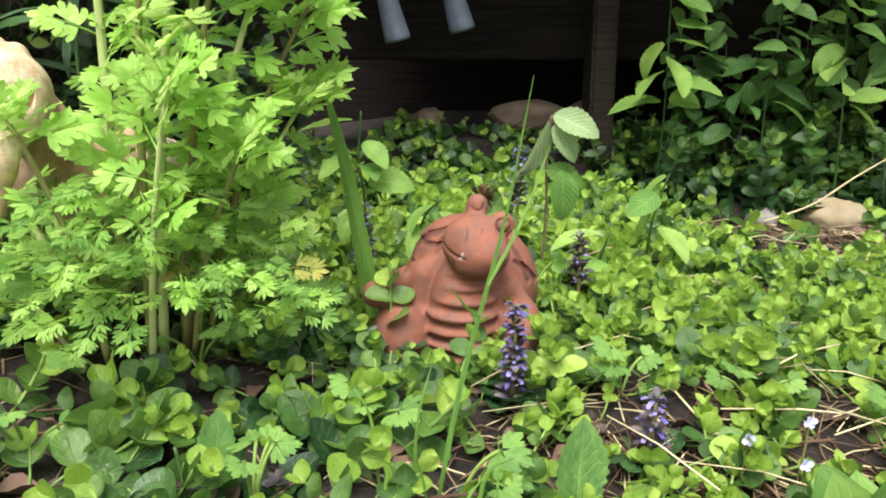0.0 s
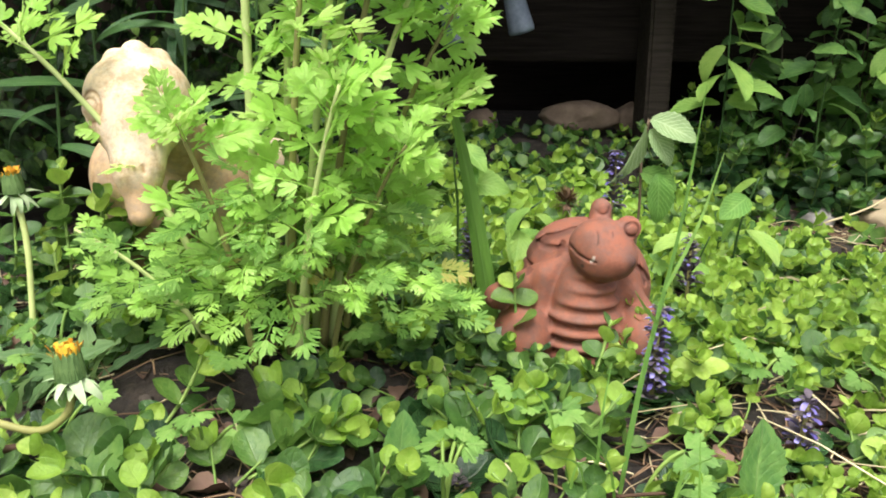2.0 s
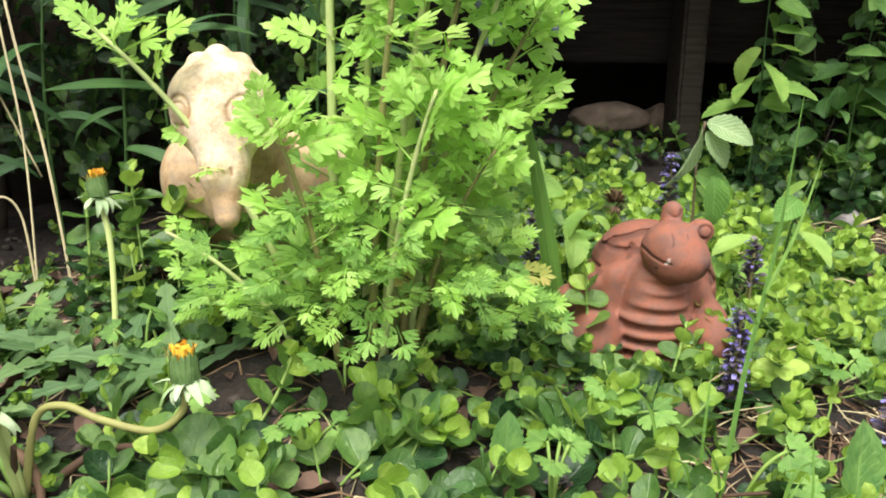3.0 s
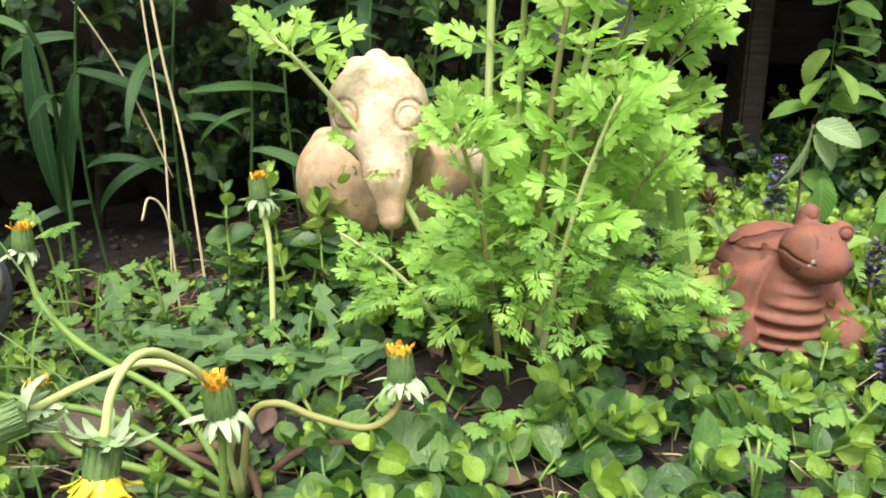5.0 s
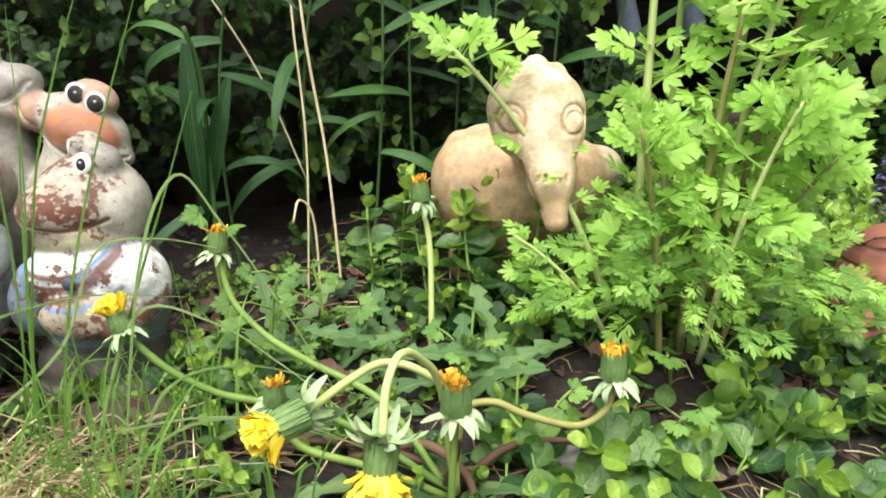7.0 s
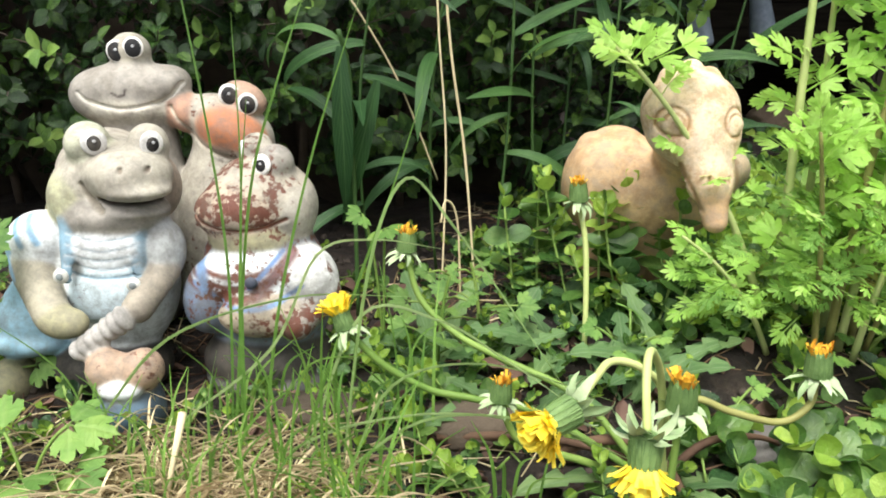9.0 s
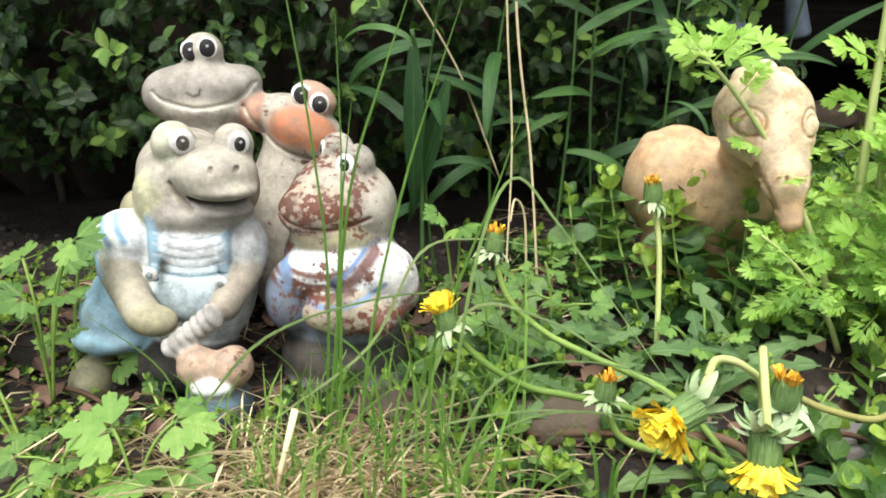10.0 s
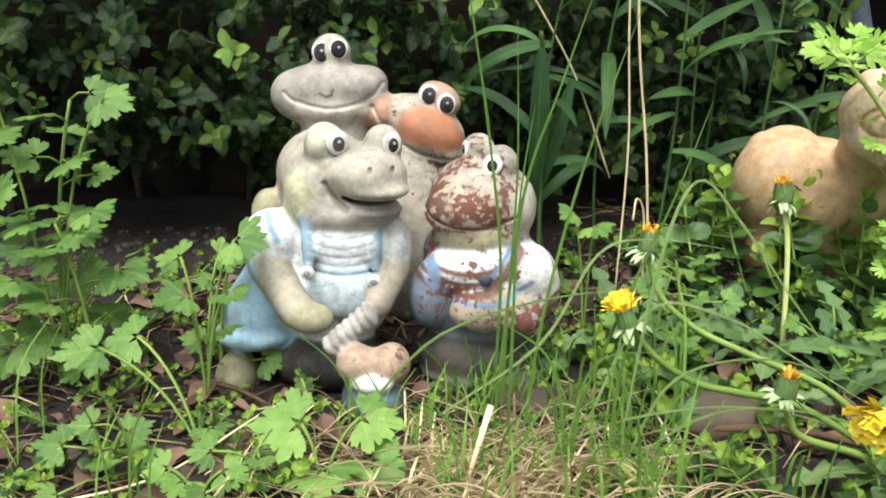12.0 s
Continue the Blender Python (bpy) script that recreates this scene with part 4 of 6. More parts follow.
def fan(half, cuts, deep, shallow, curl, seed):
    """A wedge-shaped leaflet from the origin along +y, its outer edge cut into blunt lobes."""
    r = random.Random(seed)
    n = 24
    v, uv, f = [(0, 0, 0)], [(0.5, 0)], []
    for i in range(n + 1):
        q = 2 * i / n - 1
        a = half * q
        c = (q + 1) / 2 * cuts
        main = abs((c % 1.0) - 0.5) * 2
        tooth = abs(((c * 3) % 1.0) - 0.5) * 2
        edge = (1 - 0.42 * q * q) * (1 - deep * main ** 1.8 - shallow * tooth ** 1.5) * (1 + 0.05 * r.uniform(-1, 1))
        for t in (0.5, 1.0):
            d = edge * t if t == 1.0 else min(edge * 0.75, 0.42)
            x, y = math.sin(a) * d, math.cos(a) * d
            v.append((x, y, 0.10 * d * d * math.cos(3 * a) - curl * d * d + 0.16 * x * x))
            uv.append((0.5 + x * 0.5, y))
    for i in range(n):
        k = 1 + 2 * i
        f.append((0, k + 2, k))
        f.append((k, k + 2, k + 3, k + 1))
    return np.array(v), f, np.array(uv)


def feathered(pairs, spread, seed, bend=0.5, fine=False):
    """A leaf cut into stalked, lobed leaflets along a midrib, along +y."""
    r = random.Random(seed)
    p = Pile()
    mid = []
    for i in range(9):
        a = bend * i / 8
        mid.append(Vector((0, 0, 0)) if not mid else mid[-1] + Vector((0, math.cos(a), -math.sin(a))) * 0.090)
    p.put(tube(mid, [0.015 - 0.001 * i for i in range(9)], 6))
    half, deep = (0.70, 0.48) if fine else (0.88, 0.38)
    for k in range(pairs):
        i = 3 + int(round(k * 3.6 / max(1, pairs - 1)))
        size = (0.38, 0.35, 0.30)[k] * (0.88 if fine else 1.0)
        d = (mid[i + 1] - mid[i - 1]).normalized()
        for s in (-1, 1):
            out = Vector((s * spread, 0, r.uniform(-0.05, 0.25))) + d * r.uniform(0.55, 0.85)
            p.put(fan(half * r.uniform(0.9, 1.1), 3, deep, 0.15, r.uniform(0.0, 0.30), seed * 20 + k), aim(mid[i] + out.normalized() * (0.06 if fine else 0.035), out, Vector((0, 0.2, 1)), size * r.uniform(0.88, 1.15)))
    d = (mid[8] - mid[7]).normalized()
    p.put(fan(half * 1.15, 3, deep, 0.15, 0.15, seed), aim(mid[7], d, (0, 0, 1), 0.40))
    return np.concatenate(p.v), p.f, np.concatenate(p.uv)


def three_lobed(seed, bend=0.4):
    """A three-part leaf with broad, bluntly toothed leaflets on short stalks."""
    p = Pile()
    for turn, size in ((0.0, 0.95), (-1.22, 0.80), (1.22, 0.80)):
        way = Vector((math.sin(turn), math.cos(turn), 0.05))
        m = aim(way * 0.10, way, (0, 0, 1), size)
        p.put(fan(0.88, 3, 0.22, 0.14, bend * 0.4, seed + int(turn * 10)), m)
        p.put(tube((Vector((0, 0, 0)), way * 0.11), 0.018, 5))
    return np.concatenate(p.v), p.f, np.concatenate(p.uv)


def jagged(seed, bend=0.9):
    """A dandelion leaf with backward-pointing teeth."""
    r = random.Random(seed)
    p = Pile()

    def w(u):
        return 0.018 + 0.135 * (u ** 0.6) * (1 - u) ** 0.2 * (1.0 - 0.86 * ((u * 6.0) % 1.0)) if u < 0.97 else 0.01

    p.put(strip(1.0, w, 36, 2, 0.35, bend, 0.04))
    return np.concatenate(p.v), p.f, np.concatenate(p.uv)


FEATHER = [feathered(2 + k % 2 if k < 3 else 3, 0.72, 30 + k, 0.15 + 0.30 * (k % 3), k > 2) for k in range(6)]
THREE = [three_lobed(50 + k, 0.2 + 0.3 * k) for k in range(3)]
JAGGED = [jagged(70 + k, 0.5 + 0.5 * k) for k in range(3)]


def shared(shape, material, name="leaf"):
    """One mesh that alike pieces share, with its own material."""
    me = mesh_of(name, shape[0], shape[1], shape[2], (material,))
    return me


def leaf_part(me, m, parent, name="leaf"):
    ob = new(name, me)
    ob.parent = parent
    ob.matrix_basis = m
    return ob


ROUND_ME = {mat.name: [shared(s, mat) for s in ROUND] for mat in (M_YOUNG, M_MID, M_OLD)}
CUP_ME = {mat.name: [shared(s, mat) for s in CUPPED] for mat in (M_YOUNG, M_MID, M_OLD)}
LANCE_ME = [shared(s, M_LANCE) for s in LANCE]
ELM_ME = {mat.name: [shared(s, mat) for s in ELM] for mat in (M_ELM, M_ELMPALE, M_VINE)}
THREE_ME = [shared(s, M_BUTTER) for s in THREE]
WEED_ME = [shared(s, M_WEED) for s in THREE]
JAG_ME = [shared(s, M_DANDLEAF) for s in JAGGED]
FEV_ME = {mat.name: [shared(s, mat) for s in FEATHER] for mat in (M_FEV, M_FEVSHADE, M_FEVYELLOW)}
BOX_ME = {mat.name: [shared(s, mat) for s in BOXL] for mat in (M_BOX, M_BOXNEW)}


# ---- creeping round-leaved mat ----
def sprig_plan(r, base, length, azimuth, rise, leaf):
    """The stem's points and the leaves of a creeping sprig: (kind, matrix, age)."""
    pts, leaves = [Vector(base)], []
    el = rise * 0.35
    az = azimuth
    step = 0.0065
    n = int(length / step)
    gap = 0
    turn = r.uniform(0, 3.14)
    for i in range(n):
        el += (rise - el) * 0.09 + r.uniform(-0.04, 0.04)
        az += r.uniform(-0.10, 0.10)
        d = Vector((math.cos(az) * math.cos(el), math.sin(az) * math.cos(el), math.sin(el)))
        pts.append(pts[-1] + d * step)
        gap += step
        left = (n - 1 - i) * step
        if gap > (leaf * 0.52 if left > 0.03 else leaf * 0.28) and i > 1:
            gap = 0
            turn += 1.57 + r.uniform(-0.35, 0.35)
            a = d.orthogonal().normalized()
            a = Matrix.Rotation(turn, 3, d) @ a
            age = left / max(0.03, length)
            size = leaf * (0.55 + 0.5 * min(1.0, left / 0.035)) * r.uniform(0.8, 1.12)
            face = (d * 0.45 + Vector((r.uniform(-0.5, 0.5), -0.40 + r.uniform(-0.45, 0.45), 0.70))).normalized()
            for s in (-1, 1):
                lift = 0.20 + 0.70 * (1 - min(1.0, left / 0.03)) + r.uniform(-0.15, 0.25)
                out = a * s + d * lift + Vector((0, 0, 0.15))
                out = out - face * out.dot(face) * (0.48 if left > 0.022 else 0.12)
                leaves.append((left < 0.026, aim(pts[-1], out, face, size, r.uniform(-0.2, 0.2)), age))
    return pts, leaves


def age_of(r, age, young=0.35):
    q = age + r.uniform(-0.22, 0.22)
    return 0 if q < young else (1 if q < young + 0.42 else 2)


def jenny_density(x, y):
    d = 0.0
    if x > -0.42:
        d = 1.0
        if y < 0.56:
            d = 0.34 if x < 0.0 else 0.40
        if x < -0.22 and y < 0.50:
            d = 0.30
        if x > 0.10 and y < 0.50:
            d = 0.60
        if x > 0.36 and 0.98 < y < 1.46:
            d = 0.05
        if x < 0.36 and y > 1.40:
            d = 0.5
    elif x > -0.64 and y > 0.50:
        d = 0.35
    elif x > -0.56 and y > 0.38:
        d = 0.30
    elif 0.33 < y < 0.85:
        d = 0.45
    if y > 0.86 and x < -0.30:
        d *= 0.3
    for cx, cy, rr in ((0.02, 0.675, 0.072), (-0.378, 0.715, 0.075), (-0.85, 0.59, 0.11)):
        if (x - cx) ** 2 + (y - cy) ** 2 < rr * rr:
            d = 0.0
    if (x - 0.145) ** 2 + (y - 0.462) ** 2 < 0.0005 or (x - 0.222) ** 2 + (y - 0.43) ** 2 < 0.0003 or (x - 0.053) ** 2 + (y - 0.525) ** 2 < 0.0007:
        d = 0.0
    if 0.0 < x + 0.42 < 0.34 and 0.49 < y < 0.60:
        d = 0.22
    return d


def build_jenny():
    r = random.Random(11)
    mats = (M_YOUNG, M_MID, M_OLD)
    near = 0
    pile, stems = Pile(), Pile()
    tries = 0
    count = 0
    while tries < 6800:
        tries += 1
        y = 0.30 + 1.36 * r.random() ** 1.25
        x = r.uniform(-1.25 if y < 0.9 else -0.5, 0.34 + 0.52 * y)
        if r.random() > jenny_density(x, y) * (1.0 if y < 0.8 else 0.52):
            continue
        count += 1
        tall = (1.0 + 0.6 * smooth_step(0.9, 1.4, y)) * (1.0 - 0.45 * smooth_step(1.40, 1.56, y))
        base = (x, y, G(x, y) + 0.002)
        # Darker leaf mix in these zones and towards the back
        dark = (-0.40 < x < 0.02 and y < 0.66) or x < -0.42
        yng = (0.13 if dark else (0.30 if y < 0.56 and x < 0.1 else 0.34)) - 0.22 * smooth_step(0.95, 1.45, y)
        length = r.uniform(0.03, 0.080) * tall
        leaf = r.uniform(0.016, 0.023) * (1.42 if dark and y < 0.54 and x > -0.41 else ((0.75 if x < -0.41 else 1.0) + 0.5 * smooth_step(0.7, 1.2, y)))
        if x < -0.64:
            length, leaf, yng = r.uniform(0.02, 0.05), r.uniform(0.008, 0.014), 0.25
        rise = r.uniform(0.35, 1.35)
        if y < 0.56 and x > -0.56:
            length, rise = r.uniform(0.022, 0.060), r.uniform(0.85, 1.5)
        pts, leaves = sprig_plan(r, base, length, r.uniform(0, 6.28), rise, leaf)
        if y < 0.52 and -0.42 < x < 0.30 and near < 190 and r.random() < 0.9:
            near += 1
            th = thing("creeping_jenny", base, "creeping sprig with paired round glossy green leaves on soil", "ground cover", "creeping sprigs")
            inv = Matrix.Translation(-Vector(base))
            part("stem", Pile().put(tube([p - Vector(base) for p in pts], [0.0011] * len(pts), 5)).mesh("stem", M_STEM), None, th)
            for tip, m, age in leaves:
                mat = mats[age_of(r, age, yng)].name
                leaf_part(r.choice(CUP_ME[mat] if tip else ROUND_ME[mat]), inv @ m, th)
            continue
        stems.put(tube(pts[::2], [0.0009] * len(pts[::2]), 4))
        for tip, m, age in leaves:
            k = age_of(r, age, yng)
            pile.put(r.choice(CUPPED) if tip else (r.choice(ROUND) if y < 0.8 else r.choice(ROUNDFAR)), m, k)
    # Back sprigs almost without young leaves: the shade there is put into leaf colour
    for k in range(85):
        x, y = r.uniform(0.36, 1.15), r.uniform(1.36, 1.53)
        pts, leaves = sprig_plan(r, (x, y, G(x, y)), r.uniform(0.07, 0.20), r.uniform(0, 6.28), r.uniform(1.15, 1.5), r.uniform(0.026, 0.036))
        stems.put(tube(pts[::2], [0.0011] * len(pts[::2]), 4))
        for tip, m, age in leaves:
            pile.put(r.choice(CUPPED) if tip else r.choice(ROUNDFAR), m, age_of(r, age, -0.08))
    bed = thing("creeping_jenny_mat", (0, 0, 0), "dense mat of creeping stems with round bright green leaves", "ground cover", kind="stuff")
    tagged(part("leaves", pile.mesh("leaves", *mats), None, bed), kind="stuff")
    tagged(part("stems", stems.mesh("stems", M_STEM), None, bed), kind="stuff")


build_jenny()


# ---- feathery plant before the duck ----
def build_feverfew():
    r = random.Random(5)
    base = Vector((-0.262, 0.605, G(-0.262, 0.605)))
    th = thing("feverfew", base, "tall bushy herb with light green feathery lobed leaves", "herb")
    fronds = []

    def frond(at, out, size, low):
        # Over half the low fronds get the copy with shade in its colour
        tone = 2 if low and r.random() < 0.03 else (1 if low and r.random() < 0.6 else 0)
        fronds.append((at.y, r.randrange(3) + (3 if low else 0), aim(at, out, Vector((r.uniform(-.4, .4), -0.65 + r.uniform(-.4, .4), 1.0)), size, r.uniform(-0.35, 0.35)), tone))

    stems = (((-0.03, -0.01), (-0.195, -0.015, 0.27), 0.0040), ((-0.015, 0.02), (-0.012, 0.03, 0.50), 0.0050), ((0.02, -0.02), (0.045, -0.035, 0.315), 0.0044),
             ((0.035, 0.02), (0.100, 0.02, 0.46), 0.0052), ((0.05, 0.0), (0.132, -0.012, 0.312), 0.0042), ((-0.005, -0.045), (-0.045, -0.080, 0.205), 0.0032), ((0.03, -0.045), (0.075, -0.080, 0.225), 0.0032),
             ((0.06, 0.03), (0.155, 0.035, 0.215), 0.0032), ((0.01, 0.03), (0.022, 0.06, 0.43), 0.0042), ((-0.04, -0.03), (-0.135, -0.055, 0.115), 0.0028), ((0.055, -0.02), (0.120, -0.055, 0.18), 0.0028), ((0.045, -0.01), (0.108, -0.030, 0.345), 0.0040), ((0.03, -0.02), (0.080, -0.045, 0.355), 0.0042), ((0.06, 0.01), (0.160, 0.02, 0.285), 0.0036))
    for (bx, by), tip, rad in stems:
        a = Vector((bx, by, 0.0))
        c = Vector(tip)
        b = Vector((bx * 0.7 + c.x * 0.3, by * 0.7 + c.y * 0.3, c.z * 0.62))
        pts = curve(a, b, c, 16)
        part("stem", Pile().put(tube(pts, [rad * (1 - 0.55 * i / 16) for i in range(17)], 7)).mesh("stem", M_STEMFEV if r.random() < 0.8 else M_STEMRED), None, th)
        length = sum((pts[i + 1] - pts[i]).length for i in range(16))
        sparse = c.x < -0.1
        n = int(length / (0.0180 if sparse else 0.0160))
        az = r.uniform(0, 6.28)
        for k in range(1, n + 1):
            t = 0.14 + 0.80 * k / n
            i = min(15, int(t * 16))
            p = pts[i].lerp(pts[i + 1], min(1.0, t * 16 - i))
            d = (pts[i + 1] - pts[i]).normalized()
            az += 2.4 + r.uniform(-0.3, 0.3)
            if p.z > 0.35 and r.random() < 0.75:
                continue
            if (0.45 < t < 0.80 and r.random() < 0.30) or (sparse and t < 0.45 and r.random() < 0.5):
                continue
            side = Vector((math.cos(az), math.sin(az), 0))
            top = t > 0.74
            size = (0.058 if t > 0.3 else 0.050) * r.uniform(0.72, 1.15) * (0.85 if rad < 0.0032 else 1.0) * (0.82 if sparse else 1.0)
            out = side + d * (0.9 if top else 0.45) + Vector((0, 0, r.uniform(0.05, 0.30)))
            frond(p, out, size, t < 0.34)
        if c.z > 0.15:
            for k in range(5 if sparse else (4 if c.z > 0.38 else 9)):
                a = 2.4 * k + r.uniform(-0.3, 0.3)
                q = k / 9
                frond(c - d * 0.030 * (1 - q), Vector((math.cos(a), math.sin(a), 0.55 + 1.6 * q)), (0.062 - 0.022 * q) * r.uniform(0.85, 1.1) * (1.0 if c.z > 0.21 else 0.85), False)
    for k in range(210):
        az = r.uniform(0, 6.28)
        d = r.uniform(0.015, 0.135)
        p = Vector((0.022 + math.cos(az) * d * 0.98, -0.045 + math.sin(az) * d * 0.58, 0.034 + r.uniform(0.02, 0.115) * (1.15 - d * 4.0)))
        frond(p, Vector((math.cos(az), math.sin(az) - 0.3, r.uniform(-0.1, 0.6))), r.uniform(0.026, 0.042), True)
    fronds.sort(key=lambda q: q[0])
    tones = (M_FEV, M_FEVSHADE, M_FEVYELLOW)
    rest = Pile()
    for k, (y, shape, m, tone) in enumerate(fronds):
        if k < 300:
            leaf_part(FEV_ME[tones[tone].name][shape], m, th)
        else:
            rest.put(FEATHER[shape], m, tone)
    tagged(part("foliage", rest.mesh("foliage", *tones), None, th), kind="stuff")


build_feverfew()


# ---- dandelion ----
def flower_head(th, at, out, kind, size=1.0):
    """A dandelion head: green cup, turned-back bracts, petals fresh or wilted."""
    r = random.Random(int((at[0] + at[1] * 3) * 9999))
    m = aim(at, out, (0.2, -1, 0.3) if abs(Vector(out).normalized().z) > 0.7 else (0, 0, 1), size)
    prof = ((-0.0015, 0.0022), (0.0, 0.0058), (0.003, 0.0078), (0.009, 0.0080), (0.014, 0.0072), (0.0175, 0.0066))
    v, f, uv = tube([(0, a, 0) for a, b in prof], [b for a, b in prof], 14)
    cup = part("flower_head", Pile().put((v, f, uv)).mesh("flower_head", M_CALYX), None, th)
    cup.matrix_basis = m
    scale = Pile()
    for k in range(16):
        a = 6.283 * k / 16
        o = Vector((math.cos(a), 0, math.sin(a)))
        scale.put(strip(0.018, lambda u: 0.13 * (1 - u) ** 0.5 + 0.01, 4, 2, 0.3, 0.05), aim(o * 0.0078 + Vector((0, 0.002, 0)), Vector((0, 1, 0)) - o * 0.02, o))
    part("sepal_ring", scale.mesh("sepals", M_CALYX), None, cup)
    for k in range(13):
        a = 6.283 * (k + r.uniform(-0.3, 0.3)) / 13
        o = Vector((math.cos(a), 0, math.sin(a)))
        me = Pile().put(strip(r.uniform(0.012, 0.019), lambda u: 0.19 * (1 - u) ** 0.6 + 0.02, 6, 2, 0.35, r.uniform(0.2, 1.7), 0.12), aim(o * 0.0045 + Vector((0, r.uniform(-0.002, 0.002), 0)), o + Vector((0, r.uniform(-0.9, 0.25), 0)), Vector((r.uniform(-0.4, 0.4), 1, r.uniform(-0.4, 0.4))))).mesh("bract", M_BRACT)
        part("bract", me, None, cup)
    fresh = kind == "fresh"
    pet = Pile()
    for k in range(130 if fresh else 46):
        a = r.uniform(0, 6.28)
        q = r.random() ** 0.5
        o = Vector((math.cos(a), 0, math.sin(a)))
        flare = q * (0.62 if fresh else 0.30)
        ln = r.uniform(0.011, 0.019) if fresh else r.uniform(0.005, 0.011)
        pet.put(strip(ln, lambda u: 0.10 + 0.03 * u, 5, 1, 0.25, r.uniform(-1.3, 0.9) if fresh else r.uniform(-1.1, 1.0)), aim(o * q * 0.0060 + Vector((0, 0.0145, 0)), Vector((0, 1, 0)) + o * flare + Vector((r.uniform(-0.15, 0.15), 0, r.uniform(-0.15, 0.15))), o + Vector((0.01, 0, 0))))
    part("petals", pet.mesh("petals", M_PETAL if fresh else M_WILT), None, cup, "fresh yellow petals" if fresh else "withered orange petals")


def build_dandelion():
    root = Vector((-0.447, 0.402, G(-0.447, 0.402)))
    th = thing("dandelion", root, "dandelion with curving stalks and half-closed yellow heads", "flower")
    heads = (  # stalk points, the way the head looks, kind, stalk material
        (((-0.446, 0.404, 0.010), (-0.441, 0.418, 0.058), (-0.422, 0.418, 0.068), (-0.398, 0.415, 0.060), (-0.365, 0.412, 0.054), (-0.346, 0.413, 0.066), (-0.342, 0.415, 0.086)), (-0.05, 0.0, 1.0), "wilt", M_STEMRED, 1.05),
        (((-0.449, 0.380, 0.004), (-0.449, 0.377, 0.028), (-0.448, 0.377, 0.055), (-0.447, 0.377, 0.080)), (0.0, -0.05, 1.0), "wilt", M_STEM, 1.12),
        (((-0.445, 0.402, 0.010), (-0.452, 0.396, 0.080), (-0.470, 0.390, 0.103), (-0.492, 0.380, 0.112), (-0.509, 0.350, 0.114), (-0.526, 0.318, 0.112)), (-0.80, -0.45, -0.30), "fresh", M_STEMPALE, 1.10),
        (((-0.446, 0.400, 0.010), (-0.456, 0.390, 0.090), (-0.470, 0.366, 0.122), (-0.480, 0.346, 0.131), (-0.486, 0.326, 0.120), (-0.487, 0.314, 0.099)), (-0.10, -0.25, -1.0), "fresh", M_STEMPALE, 1.12),
        (((-0.450, 0.405, 0.010), (-0.527, 0.420, 0.054), (-0.575, 0.420, 0.066), (-0.606, 0.420, 0.073), (-0.636, 0.416, 0.092), (-0.661, 0.414, 0.118)), (-0.35, 0.10, 0.90), "fresh", M_STEM, 0.80),
        (((-0.452, 0.408, 0.010), (-0.496, 0.440, 0.056), (-0.553, 0.465, 0.077), (-0.587, 0.485, 0.089), (-0.614, 0.499, 0.112), (-0.625, 0.508, 0.146)), (0.05, 0.0, 1.0), "wilt", M_STEM, 0.90),
        (((-0.452, 0.400, 0.008), (-0.500, 0.392, 0.034), (-0.545, 0.390, 0.050), (-0.560, 0.387, 0.080)), (0.05, 0.0, 1.0), "wilt", M_STEM, 0.82),
    )
    for pts, out, kind, mat, size in heads:
        line = spline([Vector(p) - root for p in pts], 7)
        part("stalk", Pile().put(tube(line, [0.0027 - 0.0003 * i / len(line) for i in range(len(line))], 8)).mesh("stalk", mat), None, th)
        flower_head(th, line[-1], out, kind, size)
    r = random.Random(3)
    for k in range(16):
        a = r.uniform(0, 6.28)
        leaf_part(r.choice(JAG_ME), aim((math.cos(a) * 0.006, math.sin(a) * 0.006, 0.003), (math.cos(a), math.sin(a), r.uniform(0.25, 1.0)), (0, 0, 1), r.uniform(0.06, 0.11)), th)
    other = Vector((-0.486, 0.585, G(-0.486, 0.585)))
    th = thing("dandelion", other, "dandelion with one tall pale stalk and a withered orange head", "flower")
    line = spline(((0.022, 0.003, 0.0), (0.022, 0.013, 0.083 - other.z), (0.020, 0.020, 0.130 - other.z), (0.013, 0.025, 0.166 - other.z)), 7)
    part("stalk", Pile().put(tube(line, [0.0026] * len(line), 8)).mesh("stalk", M_STEMPALE), None, th)
    flower_head(th, line[-1], (-0.1, 0.0, 1.0), "wilt", 1.0)
    for k in range(14):
        a = r.uniform(0, 6.28)
        leaf_part(r.choice(JAG_ME), aim((math.cos(a) * 0.006, math.sin(a) * 0.006, 0.003), (math.cos(a), math.sin(a) - 0.2, r.uniform(0.5, 1.6)), (0, -0.4, 1), r.uniform(0.06, 0.10)), th)
    for x, y, n in ((-0.55, 0.56, 9), (-0.44, 0.52, 9), (-0.60, 0.60, 8), (-0.53, 0.50, 8), (-0.40, 0.555, 7)):
        p = Vector((x, y, G(x, y)))
        th = thing("dandelion", p, "dandelion rosette of grey-green jagged leaves, without flowers", "weed", "dandelion rosettes")
        for k in range(n):
            a = r.uniform(0, 6.28)
            leaf_part(r.choice(JAG_ME), aim((math.cos(a) * 0.006, math.sin(a) * 0.006, 0.003), (math.cos(a), math.sin(a), r.uniform(0.6, 1.9)), (0, -0.4, 1), r.uniform(0.06, 0.10)), th)


build_dandelion()


